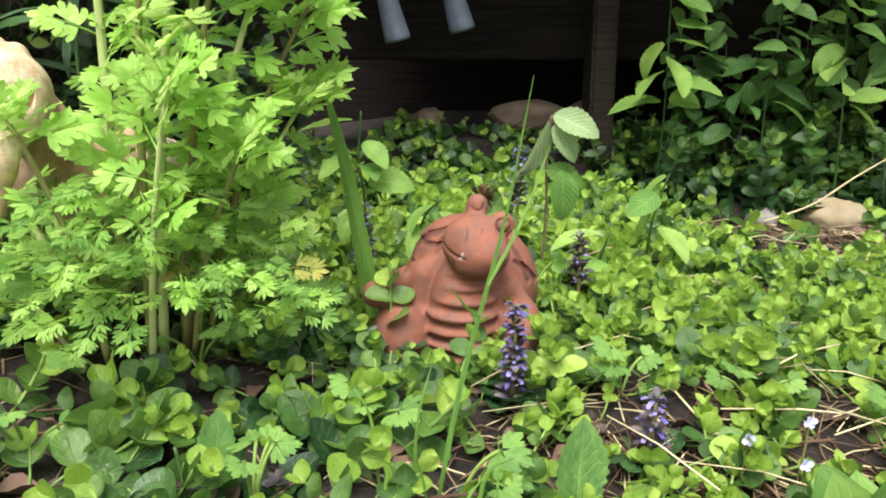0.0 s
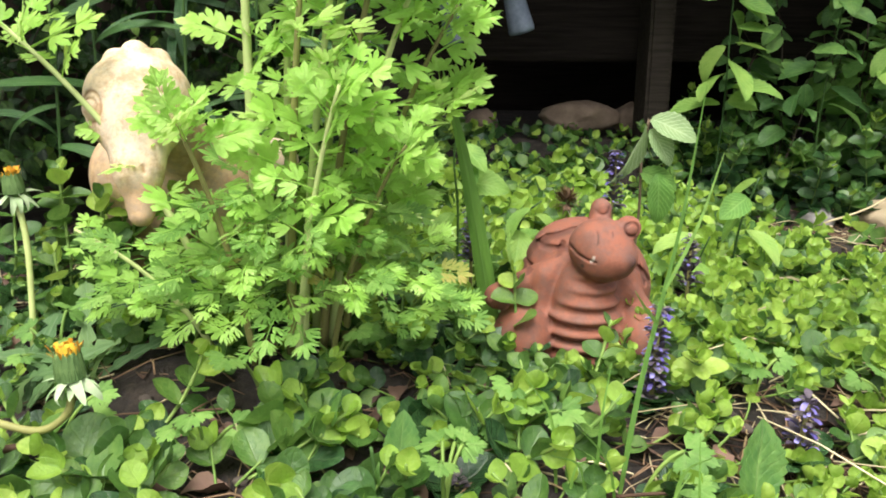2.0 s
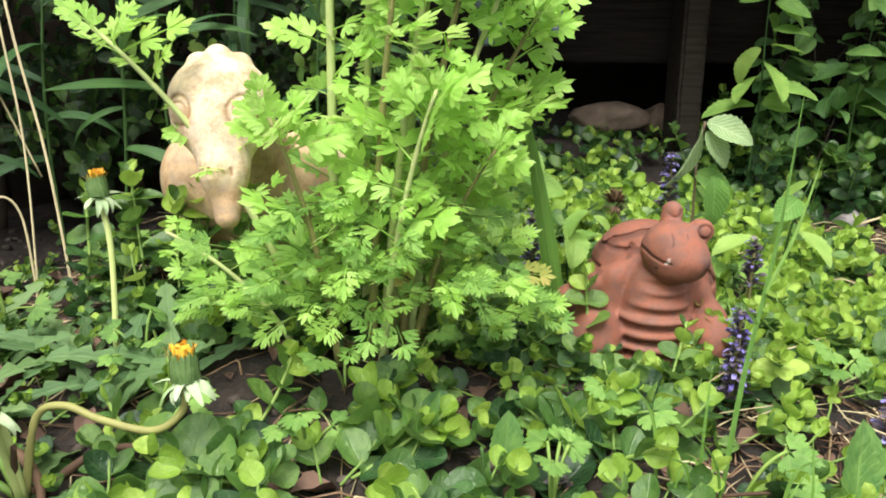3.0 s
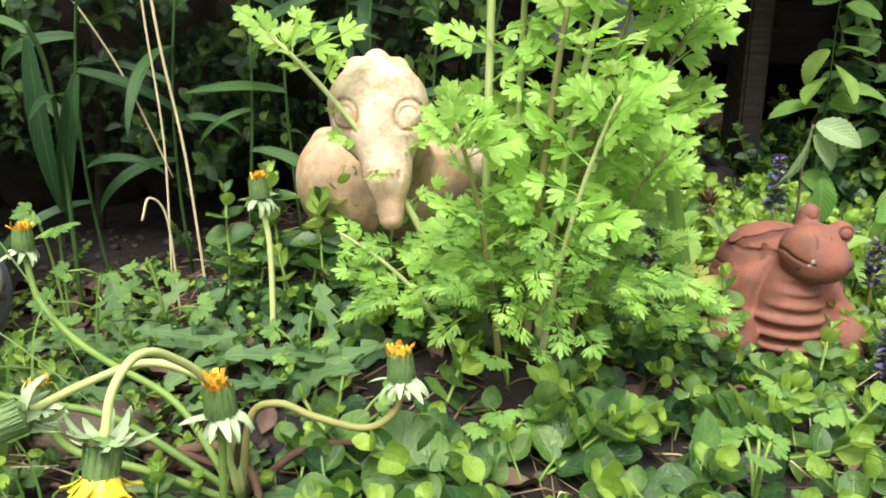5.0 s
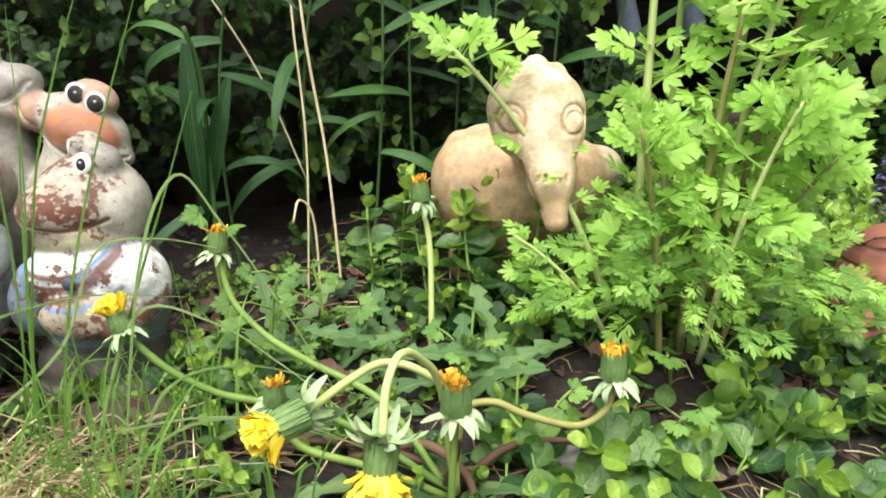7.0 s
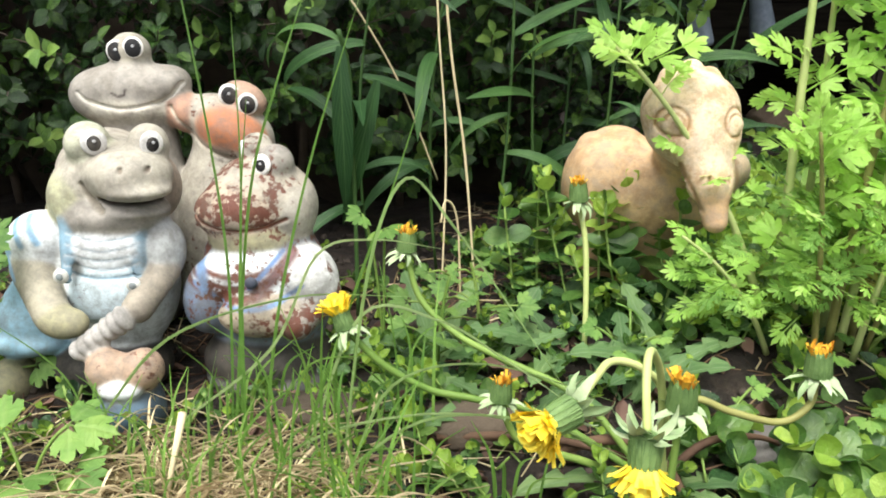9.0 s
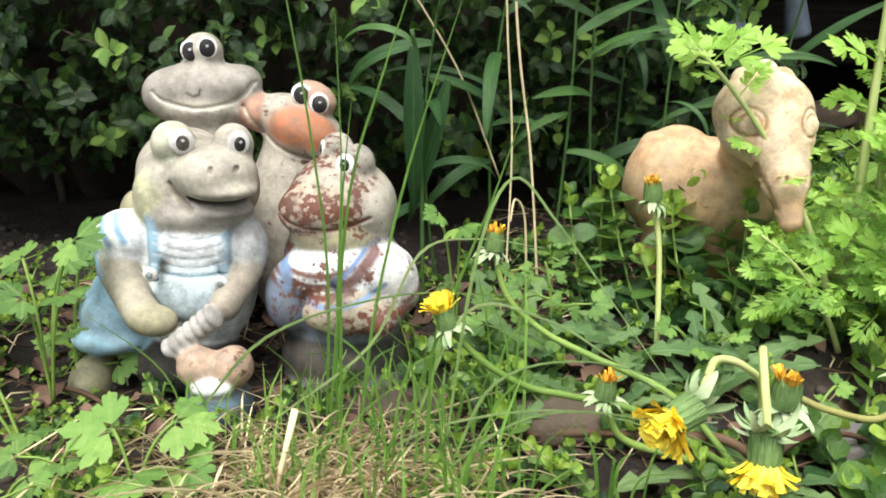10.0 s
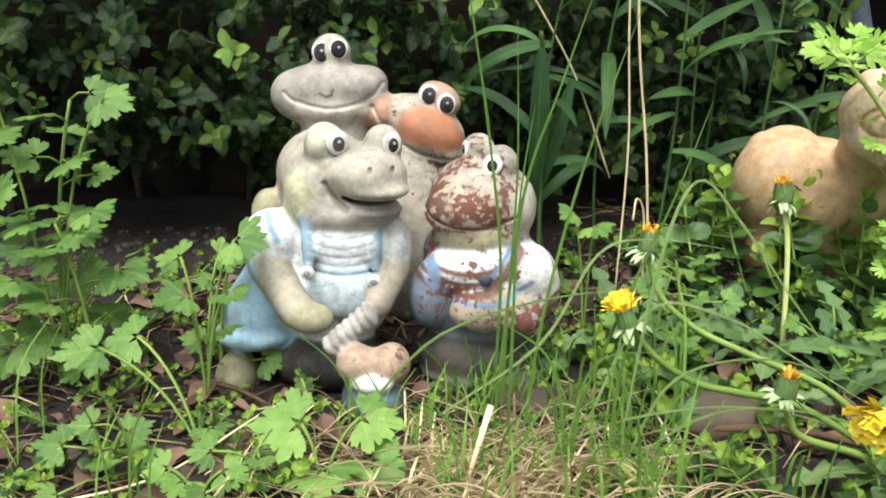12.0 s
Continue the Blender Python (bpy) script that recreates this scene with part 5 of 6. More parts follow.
# ---- bugle spikes ----
def build_bugle(x, y, top, height, lush, lean=0.0, fade=False):
    r = random.Random(int(x * 1000 + y * 77))
    z0 = G(x, y)
    th = thing("bugle", (x, y, z0), "bugle spike with dusky bracts and small violet florets" if not fade else "faded grey bugle spike past its bloom", "flower", "bugle spikes")
    zt = top - z0
    part("stem", Pile().put(tube([(0, 0, 0), (lean * 0.5, 0, zt * 0.5), (lean, 0, zt)], [0.0022, 0.002, 0.0012], 6)).mesh("stem", M_STEMRED), None, th)
    fl = [strip(s, lambda u: 0.16 + 0.25 * u * (1.15 - u), 4, 2, 0.4, 0.9) for s in (0.0085, 0.0105)]
    br = [strip(s, oval_w, 4, 2, 0.4, 0.5) for s in (0.0115, 0.0150)]
    fm = [shared(q, M_BUGLE, "floret") for q in fl]
    bm_ = [shared(q, M_BUGLEDARK, "bract") for q in br]
    tiers = max(4, int(height / 0.0062))
    for k in range(tiers):
        q = k / (tiers - 1)
        z = zt - height * (1 - q)
        c = Vector((lean * z / zt, 0, z))
        wide = (1.0 - 0.55 * q) * 0.0060
        a0 = r.uniform(0, 6.28)
        for i in range(10):
            a = a0 + 0.628 * i + r.uniform(-0.2, 0.2)
            o = Vector((math.cos(a), math.sin(a), 0))
            c = Vector((lean * z / zt, 0, z + r.uniform(-0.0045, 0.0045)))
            leaf_part(r.choice(bm_), aim(c + o * wide * 0.5, o + Vector((0, 0, r.uniform(0.1, 1.3))), (0, 0, 1), (1.0 - 0.4 * q) * r.uniform(0.7, 1.15)), th, "bract")
            if not fade and r.random() < lush:
                leaf_part(r.choice(fm), aim(c + o * wide, o + Vector((0, 0, r.uniform(-0.2, 0.7))), (0, 0, 1), r.uniform(0.5, 0.85)), th, "floret")
    for k in range(4):
        a = r.uniform(0, 6.28)
        leaf_part(r.choice(ROUND_ME[M_OLD.name]), aim((0, 0, 0.004), (math.cos(a), math.sin(a), 0.3), (0, 0, 1), 0.035), th)


build_bugle(0.054, 0.545, 0.086, 0.082, 0.85, 0.002)
build_bugle(0.083, 0.860, 0.172, 0.060, 0.8, 0.006)
build_bugle(0.136, 0.720, 0.102, 0.045, 0.35)
build_bugle(-0.083, 0.775, 0.118, 0.050, 0.6)
build_bugle(0.147, 0.485, 0.037, 0.030, 0.95, 0.003)
build_bugle(-0.105, 0.425, 0.010, 0.022, 0.0, 0.0, True)


def extra_sprig(x, y, length, az, rise, leaf, seed, young=0.3):
    """A sprig that stands up by itself before the turtle or the herb."""
    r = random.Random(seed)
    base = (x, y, G(x, y))
    pts, leaves = sprig_plan(r, base, length, az, rise, leaf)
    th = thing("creeping_jenny", base, "upright sprig with paired round glossy green leaves", "ground cover", "creeping sprigs")
    part("stem", Pile().put(tube([p - Vector(base) for p in pts], [0.0014] * len(pts), 6)).mesh("stem", M_STEM), None, th)
    for tip, m, age in leaves:
        mat = (M_YOUNG, M_MID, M_OLD)[age_of(r, age, young)].name
        leaf_part(r.choice(CUP_ME[mat] if tip else ROUND_ME[mat]), Matrix.Translation(-Vector(base)) @ m, th)


for k, (x, y, ln, az, rise, leaf) in enumerate(((-0.048, 0.600, 0.112, 1.4, 1.50, 0.027), (0.004, 0.560, 0.075, 1.0, 1.40, 0.025), (-0.300, 0.445, 0.085, 3.6, 0.9, 0.032), (-0.250, 0.430, 0.085, 0.4, 0.7, 0.034), (-0.215, 0.445, 0.075, 2.0, 1.2, 0.034),
                                                  (-0.120, 0.470, 0.090, 0.3, 0.8, 0.030), (-0.085, 0.455, 0.075, 5.6, 0.9, 0.030), (-0.040, 0.465, 0.075, 0.2, 1.1, 0.029), (-0.275, 0.410, 0.08, 3.3, 0.8, 0.032), (-0.17, 0.40, 0.07, 5.0, 1.0, 0.03),
                                                  (-0.36, 0.43, 0.08, 2.5, 1.1, 0.028), (-0.40, 0.47, 0.07, 1.5, 1.2, 0.027), (-0.33, 0.48, 0.08, 0.9, 1.2, 0.030), (-0.45, 0.62, 0.11, 1.2, 1.35, 0.026), (-0.43, 0.60, 0.10, 2.2, 1.3, 0.026), (-0.52, 0.64, 0.11, 1.5, 1.4, 0.026), (-0.415, 0.625, 0.12, 1.6, 1.4, 0.026), (-0.395, 0.615, 0.11, 0.9, 1.35, 0.027), (-0.46, 0.645, 0.13, 1.8, 1.4, 0.027), (-0.375, 0.61, 0.10, 1.4, 1.3, 0.026), (-0.50, 0.66, 0.12, 1.4, 1.4, 0.025), (-0.435, 0.64, 0.12, 1.0, 1.4, 0.026), (-0.70, 0.530, 0.055, 1.0, 1.2, 0.016), (-0.728, 0.522, 0.05, 2.2, 1.1, 0.017), (-0.752, 0.520, 0.05, 1.2, 1.2, 0.015), (-0.775, 0.515, 0.045, 0.5, 1.1, 0.016), (-0.683, 0.545, 0.055, 1.8, 1.2, 0.017), (-0.740, 0.505, 0.04, 4.0, 0.9, 0.015), (-0.800, 0.488, 0.045, 1.2, 1.2, 0.014), (-0.815, 0.470, 0.040, 2.0, 1.1, 0.013), (-0.870, 0.474, 0.045, 1.0, 1.2, 0.014), (-0.885, 0.490, 0.050, 2.2, 1.2, 0.015), (-0.905, 0.515, 0.050, 1.4, 1.3, 0.015), (-0.845, 0.462, 0.030, 1.0, 1.0, 0.012), (-0.385, 0.595, 0.10, 1.2, 1.3, 0.028), (-0.410, 0.610, 0.11, 2.0, 1.35, 0.028), (-0.350, 0.600, 0.09, 0.8, 1.3, 0.027))):
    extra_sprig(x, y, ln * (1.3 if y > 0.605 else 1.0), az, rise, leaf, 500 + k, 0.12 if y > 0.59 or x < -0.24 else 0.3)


# ---- tall lance-leaved plants ----
def build_lance(x, y, height, lean, seed, leaves, first=0.08):
    r = random.Random(seed)
    z0 = G(x, y)
    th = thing("lance_leaved_perennial", (x, y, z0), "tall dark green perennial with long narrow arching leaves", "perennial", "tall perennials")
    sway = r.uniform(-0.05, 0.05)
    pts = curve((0, 0, 0), (lean[0] * 0.3 + sway, lean[1] * 0.3, height * 0.55), (lean[0] - 1.4 * sway, lean[1], height), 14)
    part("stem", Pile().put(tube(pts, [0.0019 - 0.0008 * i / 14 for i in range(15)], 7)).mesh("stem", M_STEMDARK), None, th)
    az = r.uniform(0, 6.28)
    for k in range(leaves):
        t = first + (1 - first) * k / leaves
        i = min(13, int(t * 14))
        p = pts[i].lerp(pts[i + 1], t * 14 - i)
        az += 2.4 + r.uniform(-0.4, 0.4)
        out = Vector((math.cos(az), math.sin(az) * 0.6 - 0.35, r.uniform(-0.3, 0.9)))
        leaf_part(r.choice(LANCE_ME), aim(p, out, (0, -0.8, 1), r.uniform(0.085, 0.145), r.uniform(-0.4, 0.4)), th)


for i, (x, y, h, lean) in enumerate(((-0.665, 0.745, 0.46, (-0.02, -0.02)), (-0.60, 0.80, 0.55, (0.02, 0.0)), (-0.535, 0.79, 0.58, (0.03, 0.02)), (-0.475, 0.83, 0.60, (-0.02, 0.0)), (-0.40, 0.84, 0.58, (0.02, 0.0)), (-0.33, 0.86, 0.60, (0.03, 0.0)),
                                   (-0.26, 0.84, 0.55, (0.03, 0.02)), (-0.44, 0.92, 0.62, (0.03, 0.0)))):
    build_lance(x, y, h, lean, 200 + i, 11, 0.22)


def build_drooping(x, y, leaves):
    """A bent stem from which long leaves hang straight down."""
    base = Vector((x, y, G(x, y)))
    th = thing("lance_leaved_perennial", base, "dark green perennial with two long leaves hanging straight down", "perennial", "tall perennials")
    line = [Vector(q) - base for q in spline(((x, y, base.z), (x - 0.002, y + 0.004, 0.16), (x - 0.004, y - 0.004, 0.27), (x - 0.012, y - 0.018, 0.315)), 6)]
    part("stem", Pile().put(tube(line, 0.0024, 6)).mesh("stem", M_STEMDARK), None, th)
    for at, out, size in leaves:
        leaf_part(HANG_ME if out[2] < 0 else LANCE_ME[3], aim(Vector(at) - base, out, (0.1, -1, 0.3) if out[2] < 0 else (0, -0.6, 1), size), th)


HANG_ME = shared(strip(1.0, lambda u: 0.056 * math.sin(math.pi * min(1.0, 0.05 + 0.95 * u) ** 0.85) ** 0.85 + 0.003, 14, 4, 0.35, 0.40, 0.10), M_LANCE)
build_drooping(-0.683, 0.700, (((-0.694, 0.682, 0.300), (0.02, -0.05, -1.0), 0.170), ((-0.660, 0.695, 0.268), (-0.26, 0.0, -1.0), 0.160), ((-0.695, 0.684, 0.305), (-0.9, 0.1, 0.45), 0.115)))


def straw(points, radius, name="dry_stalk"):
    p0 = Vector(points[0])
    th = thing(name, p0, "thin dead straw-coloured stalk standing among green leaves", "stalk", "dry stalks")
    part("stalk", Pile().put(tube([p - p0 for p in spline(points, 6)], radius, 5)).mesh("stalk", M_DRY), None, th)


straw(((-0.595, 0.715, G(-0.595, 0.715)), (-0.592, 0.72, 0.20), (-0.602, 0.72, 0.34), (-0.612, 0.72, 0.60)), 0.0011)
straw(((-0.558, 0.715, G(-0.558, 0.715)), (-0.572, 0.72, 0.19), (-0.592, 0.72, 0.33), (-0.612, 0.72, 0.60)), 0.0014)
straw(((-0.600, 0.76, 0.16), (-0.645, 0.76, 0.27), (-0.70, 0.76, 0.36), (-0.77, 0.76, 0.46)), 0.0011)
straw(((-0.575, 0.68, G(-0.575, 0.68)), (-0.580, 0.68, 0.13), (-0.592, 0.67, 0.155), (-0.597, 0.66, 0.135)), 0.0012)


# ---- box hedge ----
def build_hedge():
    r = random.Random(21)
    th = thing("box_hedge", (-1.1, 1.1, G(-1.1, 1.1)), "dense box hedge with small glossy dark green leaves", "hedge")
    off = Matrix.Translation(-Vector(th.location))
    pile, twig = Pile(), Pile()
    singles = 0

    def front(x, z):
        return 0.815 + 0.05 * noise.noise((x * 6, z * 6, 2.0)) + 0.03 * noise.noise((x * 15, z * 15, 5.0)) + 0.22 * smooth_step(0.20, 0.09, z)

    def shoot(x, y, z, d, n, new_growth):
        nonlocal singles
        p = Vector((x, y, z))
        pts = [p.copy()]
        turn = r.uniform(0, 3.14)
        length = r.uniform(0.05, 0.09)
        for k in range(n):
            p = p + d * (length / n) + Vector((r.uniform(-1, 1), r.uniform(-1, 1), r.uniform(-0.6, 1))) * 0.002
            pts.append(p.copy())
            turn += 1.57
            a = Matrix.Rotation(turn, 3, d) @ d.orthogonal().normalized()
            size = r.uniform(0.019, 0.028) * (1.0 if k < n - 2 else 0.85)
            fresh = new_growth and k >= n - 3
            for s in (-1, 1):
                m = aim(p, a * s + d * r.uniform(0.3, 0.8), d + Vector((0, -0.3, 0.5)), size, r.uniform(-0.4, 0.4))
                if singles < 300 and -1.25 < x < -0.95 and y < 0.84 and 0.14 < z < 0.40:
                    singles += 1
                    leaf_part(r.choice(BOX_ME[(M_BOXNEW if fresh else M_BOX).name]), off @ m, th)
                else:
                    pile.put(r.choice(BOXL), off @ m, 1 if fresh else 0)
        twig.put(tube([q - Vector(th.location) for q in pts], 0.0009, 3))

    for k in range(2000):
        z = 0.11 + 0.68 * r.random()
        x = r.uniform(-2.0, -0.22)
        depth = 0.26 * r.random() ** 1.5
        y = front(x, z) + depth + 0.14 * smooth_step(-0.75, -0.35, x)
        d = Vector((r.uniform(-0.7, 0.7), -1.0 + r.uniform(-0.2, 0.8), r.uniform(-0.2, 0.9))).normalized()
        shoot(x, y, z, d, r.randint(4, 6), depth < 0.07 and r.random() < 0.17)
    # Unseen top shoots, added to keep sky light out of the hedge
    for k in range(500):
        x, y = r.uniform(-2.0, -0.25), r.uniform(0.9, 1.5)
        shoot(x, y, 0.78 + 0.04 * r.random(), Vector((r.uniform(-0.5, 0.5), r.uniform(-0.5, 0.5), 1)).normalized(), 5, True)
    tagged(part("leaves", pile.mesh("leaves", M_BOX, M_BOXNEW), None, th), kind="stuff")
    tagged(part("twig_mass", twig.mesh("twig_mass", M_BARK), None, th), kind="stuff")
    # Solid dark lumps added so that no light leaks through from behind
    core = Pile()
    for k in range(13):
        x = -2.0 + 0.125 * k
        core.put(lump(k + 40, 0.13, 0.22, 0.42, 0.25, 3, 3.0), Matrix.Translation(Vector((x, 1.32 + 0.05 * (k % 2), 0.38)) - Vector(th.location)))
    tagged(part("inner_growth", core.mesh("inner_growth", M_BARK), None, th, "solid dark lumps added to block light behind the leaves"), kind="stuff")
    for k in range(12):
        x = -1.95 + 0.14 * k + r.uniform(-0.04, 0.04)
        y = r.uniform(1.0, 1.25)
        line = [Vector(q) - Vector(th.location) for q in spline(((x, y, G(x, y) - 0.01), (x + r.uniform(-0.02, 0.02), y, 0.22), (x + r.uniform(-0.05, 0.05), y + 0.05, 0.45)), 5)]
        part("branch", Pile().put(tube(line, 0.007, 7)).mesh("branch", M_BARK), None, th)


build_hedge()


# ---- seedlings and creepers at the back ----
def build_seedling(x, y, stem, leaves, mat, seed, size, label, name="tree_seedling", category="seedling"):
    """A thin stem through the points stem, with toothed leaves along it."""
    r = random.Random(seed)
    base = Vector((x, y, G(x, y)))
    th = thing(name, base, label, category)
    line = [Vector(q) - base for q in spline(((x, y, base.z), *stem), 6)]
    part("stem", Pile().put(tube(line, [0.0019 - 0.0009 * i / len(line) for i in range(len(line))], 6)).mesh("stem", M_STEMDARK), None, th)
    for k in range(leaves):
        t = 0.30 + 0.70 * (k + 0.5) / leaves
        p = line[min(len(line) - 1, int(t * len(line)))]
        a = r.uniform(0, 6.28)
        out = Vector((math.cos(a), math.sin(a) * 0.6 - 0.35, r.uniform(-0.75, 0.2)))
        leaf_part(r.choice(ELM_ME[mat.name]), aim(p + out * 0.01, out, Vector((r.uniform(-0.6, 0.6), r.uniform(-1.1, 0.0), 1)), size * r.uniform(0.7, 1.15), r.uniform(-0.4, 0.4)), th)


RIB = "young elm seedling with toothed ribbed green leaves"
build_seedling(0.40, 1.40, ((0.405, 1.39, 0.20), (0.40, 1.38, 0.36), (0.40, 1.37, 0.50)), 17, M_ELM, 301, 0.088, RIB)
build_seedling(0.62, 1.46, ((0.61, 1.44, 0.20), (0.62, 1.42, 0.40), (0.63, 1.40, 0.58)), 20, M_VINE, 302, 0.08, RIB)
build_seedling(0.75, 1.42, ((0.74, 1.41, 0.20), (0.72, 1.40, 0.40), (0.72, 1.38, 0.58)), 20, M_ELM, 303, 0.085, RIB)
build_seedling(0.88, 1.48, ((0.87, 1.45, 0.25), (0.86, 1.42, 0.55)), 18, M_VINE, 304, 0.090, RIB)
build_seedling(1.00, 1.45, ((1.00, 1.43, 0.25), (0.98, 1.42, 0.55)), 18, M_VINE, 305, 0.090, RIB)
def build_pale_seedling():
    base = Vector((0.118, 0.875, G(0.118, 0.875)))
    th = thing("tree_seedling", base, "young elm seedling with pale drooping ribbed leaves", "seedling")
    line = [Vector(q) - base for q in spline((tuple(base), (0.122, 0.872, 0.10), (0.120, 0.868, 0.17), (0.124, 0.862, 0.212)), 6)]
    part("stem", Pile().put(tube(line, 0.0016, 6)).mesh("stem", M_TWIG), None, th)
    for at, out, size, mat in (((0.119, 0.858, 0.206), (-0.30, -0.25, -1.0), 0.080, M_ELMPALE), ((0.126, 0.860, 0.212), (0.8, -0.45, -0.25), 0.058, M_ELMPALE), ((0.126, 0.862, 0.200), (0.55, -0.3, -0.7), 0.050, M_ELMPALE), ((0.135, 0.850, 0.150), (0.12, -0.25, -1.0), 0.060, M_ELM), ((0.120, 0.87, 0.150), (0.9, -0.3, -0.3), 0.05, M_ELM)):
        leaf_part(ELM_ME[mat.name][1], aim(Vector(at) - base, out, (1.0, -0.45, 0.1) if size > 0.07 else (0.25, -1.0, 0.5), size), th)


build_pale_seedling()
build_seedling(-0.095, 0.90, ((-0.095, 0.90, 0.10), (-0.10, 0.89, 0.16), (-0.095, 0.88, 0.215)), 6, M_ELM, 307, 0.058, RIB)
build_seedling(-0.03, 0.85, ((-0.03, 0.85, 0.06), (-0.02, 0.845, 0.10), (0.0, 0.84, 0.12)), 4, M_ELM, 308, 0.055, RIB)
build_seedling(0.16, 0.80, ((0.17, 0.80, 0.05), (0.18, 0.79, 0.09)), 5, M_ELM, 309, 0.055, RIB)
build_seedling(0.25, 0.90, ((0.255, 0.895, 0.08), (0.27, 0.89, 0.14)), 5, M_ELM, 310, 0.055, RIB)


def build_creeper():
    """Dark leafy growth at the foot of the porch."""
    r = random.Random(77)
    th = thing("leafy_creeper", (0.85, 1.5, G(0.85, 1.5)), "shaded tangle of dark green toothed leaves before the porch", "creeper")
    pile, twig = Pile(), Pile()
    o = Vector(th.location)
    n = 0
    for k in range(90):
        x, y = r.uniform(0.46, 1.35), r.uniform(1.46, 1.58)
        z = G(x, y)
        p = Vector((x, y, z))
        pts = [p - o]
        for i in range(r.randint(5, 12)):
            p = p + Vector((r.uniform(-0.02, 0.02), r.uniform(-0.015, 0.012), r.uniform(0.02, 0.05)))
            pts.append(p - o)
            a = r.uniform(0, 6.28)
            out = Vector((math.cos(a), math.sin(a) * 0.5 - 0.5, r.uniform(-0.7, 0.3)))
            m = aim(p - o, out, Vector((r.uniform(-0.7, 0.7), r.uniform(-1.0, 0.2), 1)), r.uniform(0.03, 0.07))
            if n < 300 and p.y < 1.53 and p.x < 0.95:
                n += 1
                leaf_part(r.choice(ELM_ME[M_VINE.name]), m, th)
            else:
                pile.put(r.choice(ELM), m)
        twig.put(tube(pts, 0.0011, 4))
    tagged(part("leaves", pile.mesh("leaves", M_VINE), None, th), kind="stuff")
    tagged(part("stem_mass", twig.mesh("stem_mass", M_BARK), None, th), kind="stuff")


build_creeper()


# ---- broad blade, grasses ----
def blade_shape(points, width, nv=2, fold=0.3):
    """A grass blade along a line, tapering to its tip."""
    line = spline(points, 6)
    n = len(line)
    v, uv, f = [], [], []
    for i, p in enumerate(line):
        d = (line[min(i + 1, n - 1)] - line[max(i - 1, 0)]).normalized()
        s = d.cross(Vector((0.25, 1, 0.25))).normalized()
        up = s.cross(d)
        w = width * min(1.0, 0.5 + 3 * i / n) * (1 - (i / (n - 1)) ** 2.2) + 0.0002
        for j in range(nv + 1):
            q = 2 * j / nv - 1
            v.append(tuple(p + s * q * w + up * abs(q) * w * fold))
            uv.append((0.5 + q / 2, i / (n - 1)))
    for i in range(n - 1):
        for j in range(nv):
            a = i * (nv + 1) + j
            f.append((a, a + 1, a + nv + 2, a + nv + 1))
    return np.array(v), f, np.array(uv)


def grass_thing(blades, label, name="grass_tuft", mat=None, group="grass"):
    p0 = Vector(blades[0][0][0])
    th = thing(name, p0, label, "grass", group)
    for pts, w in blades:
        part("blade", Pile().put(blade_shape([Vector(p) - p0 for p in pts], w)).mesh("blade", mat or M_GRASS), None, th)
    return th


grass_thing((((( -0.062, 0.685, G(-0.062, 0.685)), (-0.078, 0.69, 0.10), (-0.095, 0.70, 0.19), (-0.116, 0.70, 0.275)), 0.0095),), "single broad upright green iris blade", "iris_blade")
grass_thing((((( -0.005, 0.405, 0.0), (0.012, 0.43, 0.08), (0.038, 0.46, 0.17), (0.058, 0.49, 0.262)), 0.0016), (((0.028, 0.447, 0.135), (0.050, 0.46, 0.175), (0.068, 0.475, 0.22)), 0.0011), (((0.023, 0.442, 0.115), (0.014, 0.435, 0.125), (0.004, 0.43, 0.14)), 0.0010)), "tall thin grass with a side shoot among round leaves", "wild_grass")


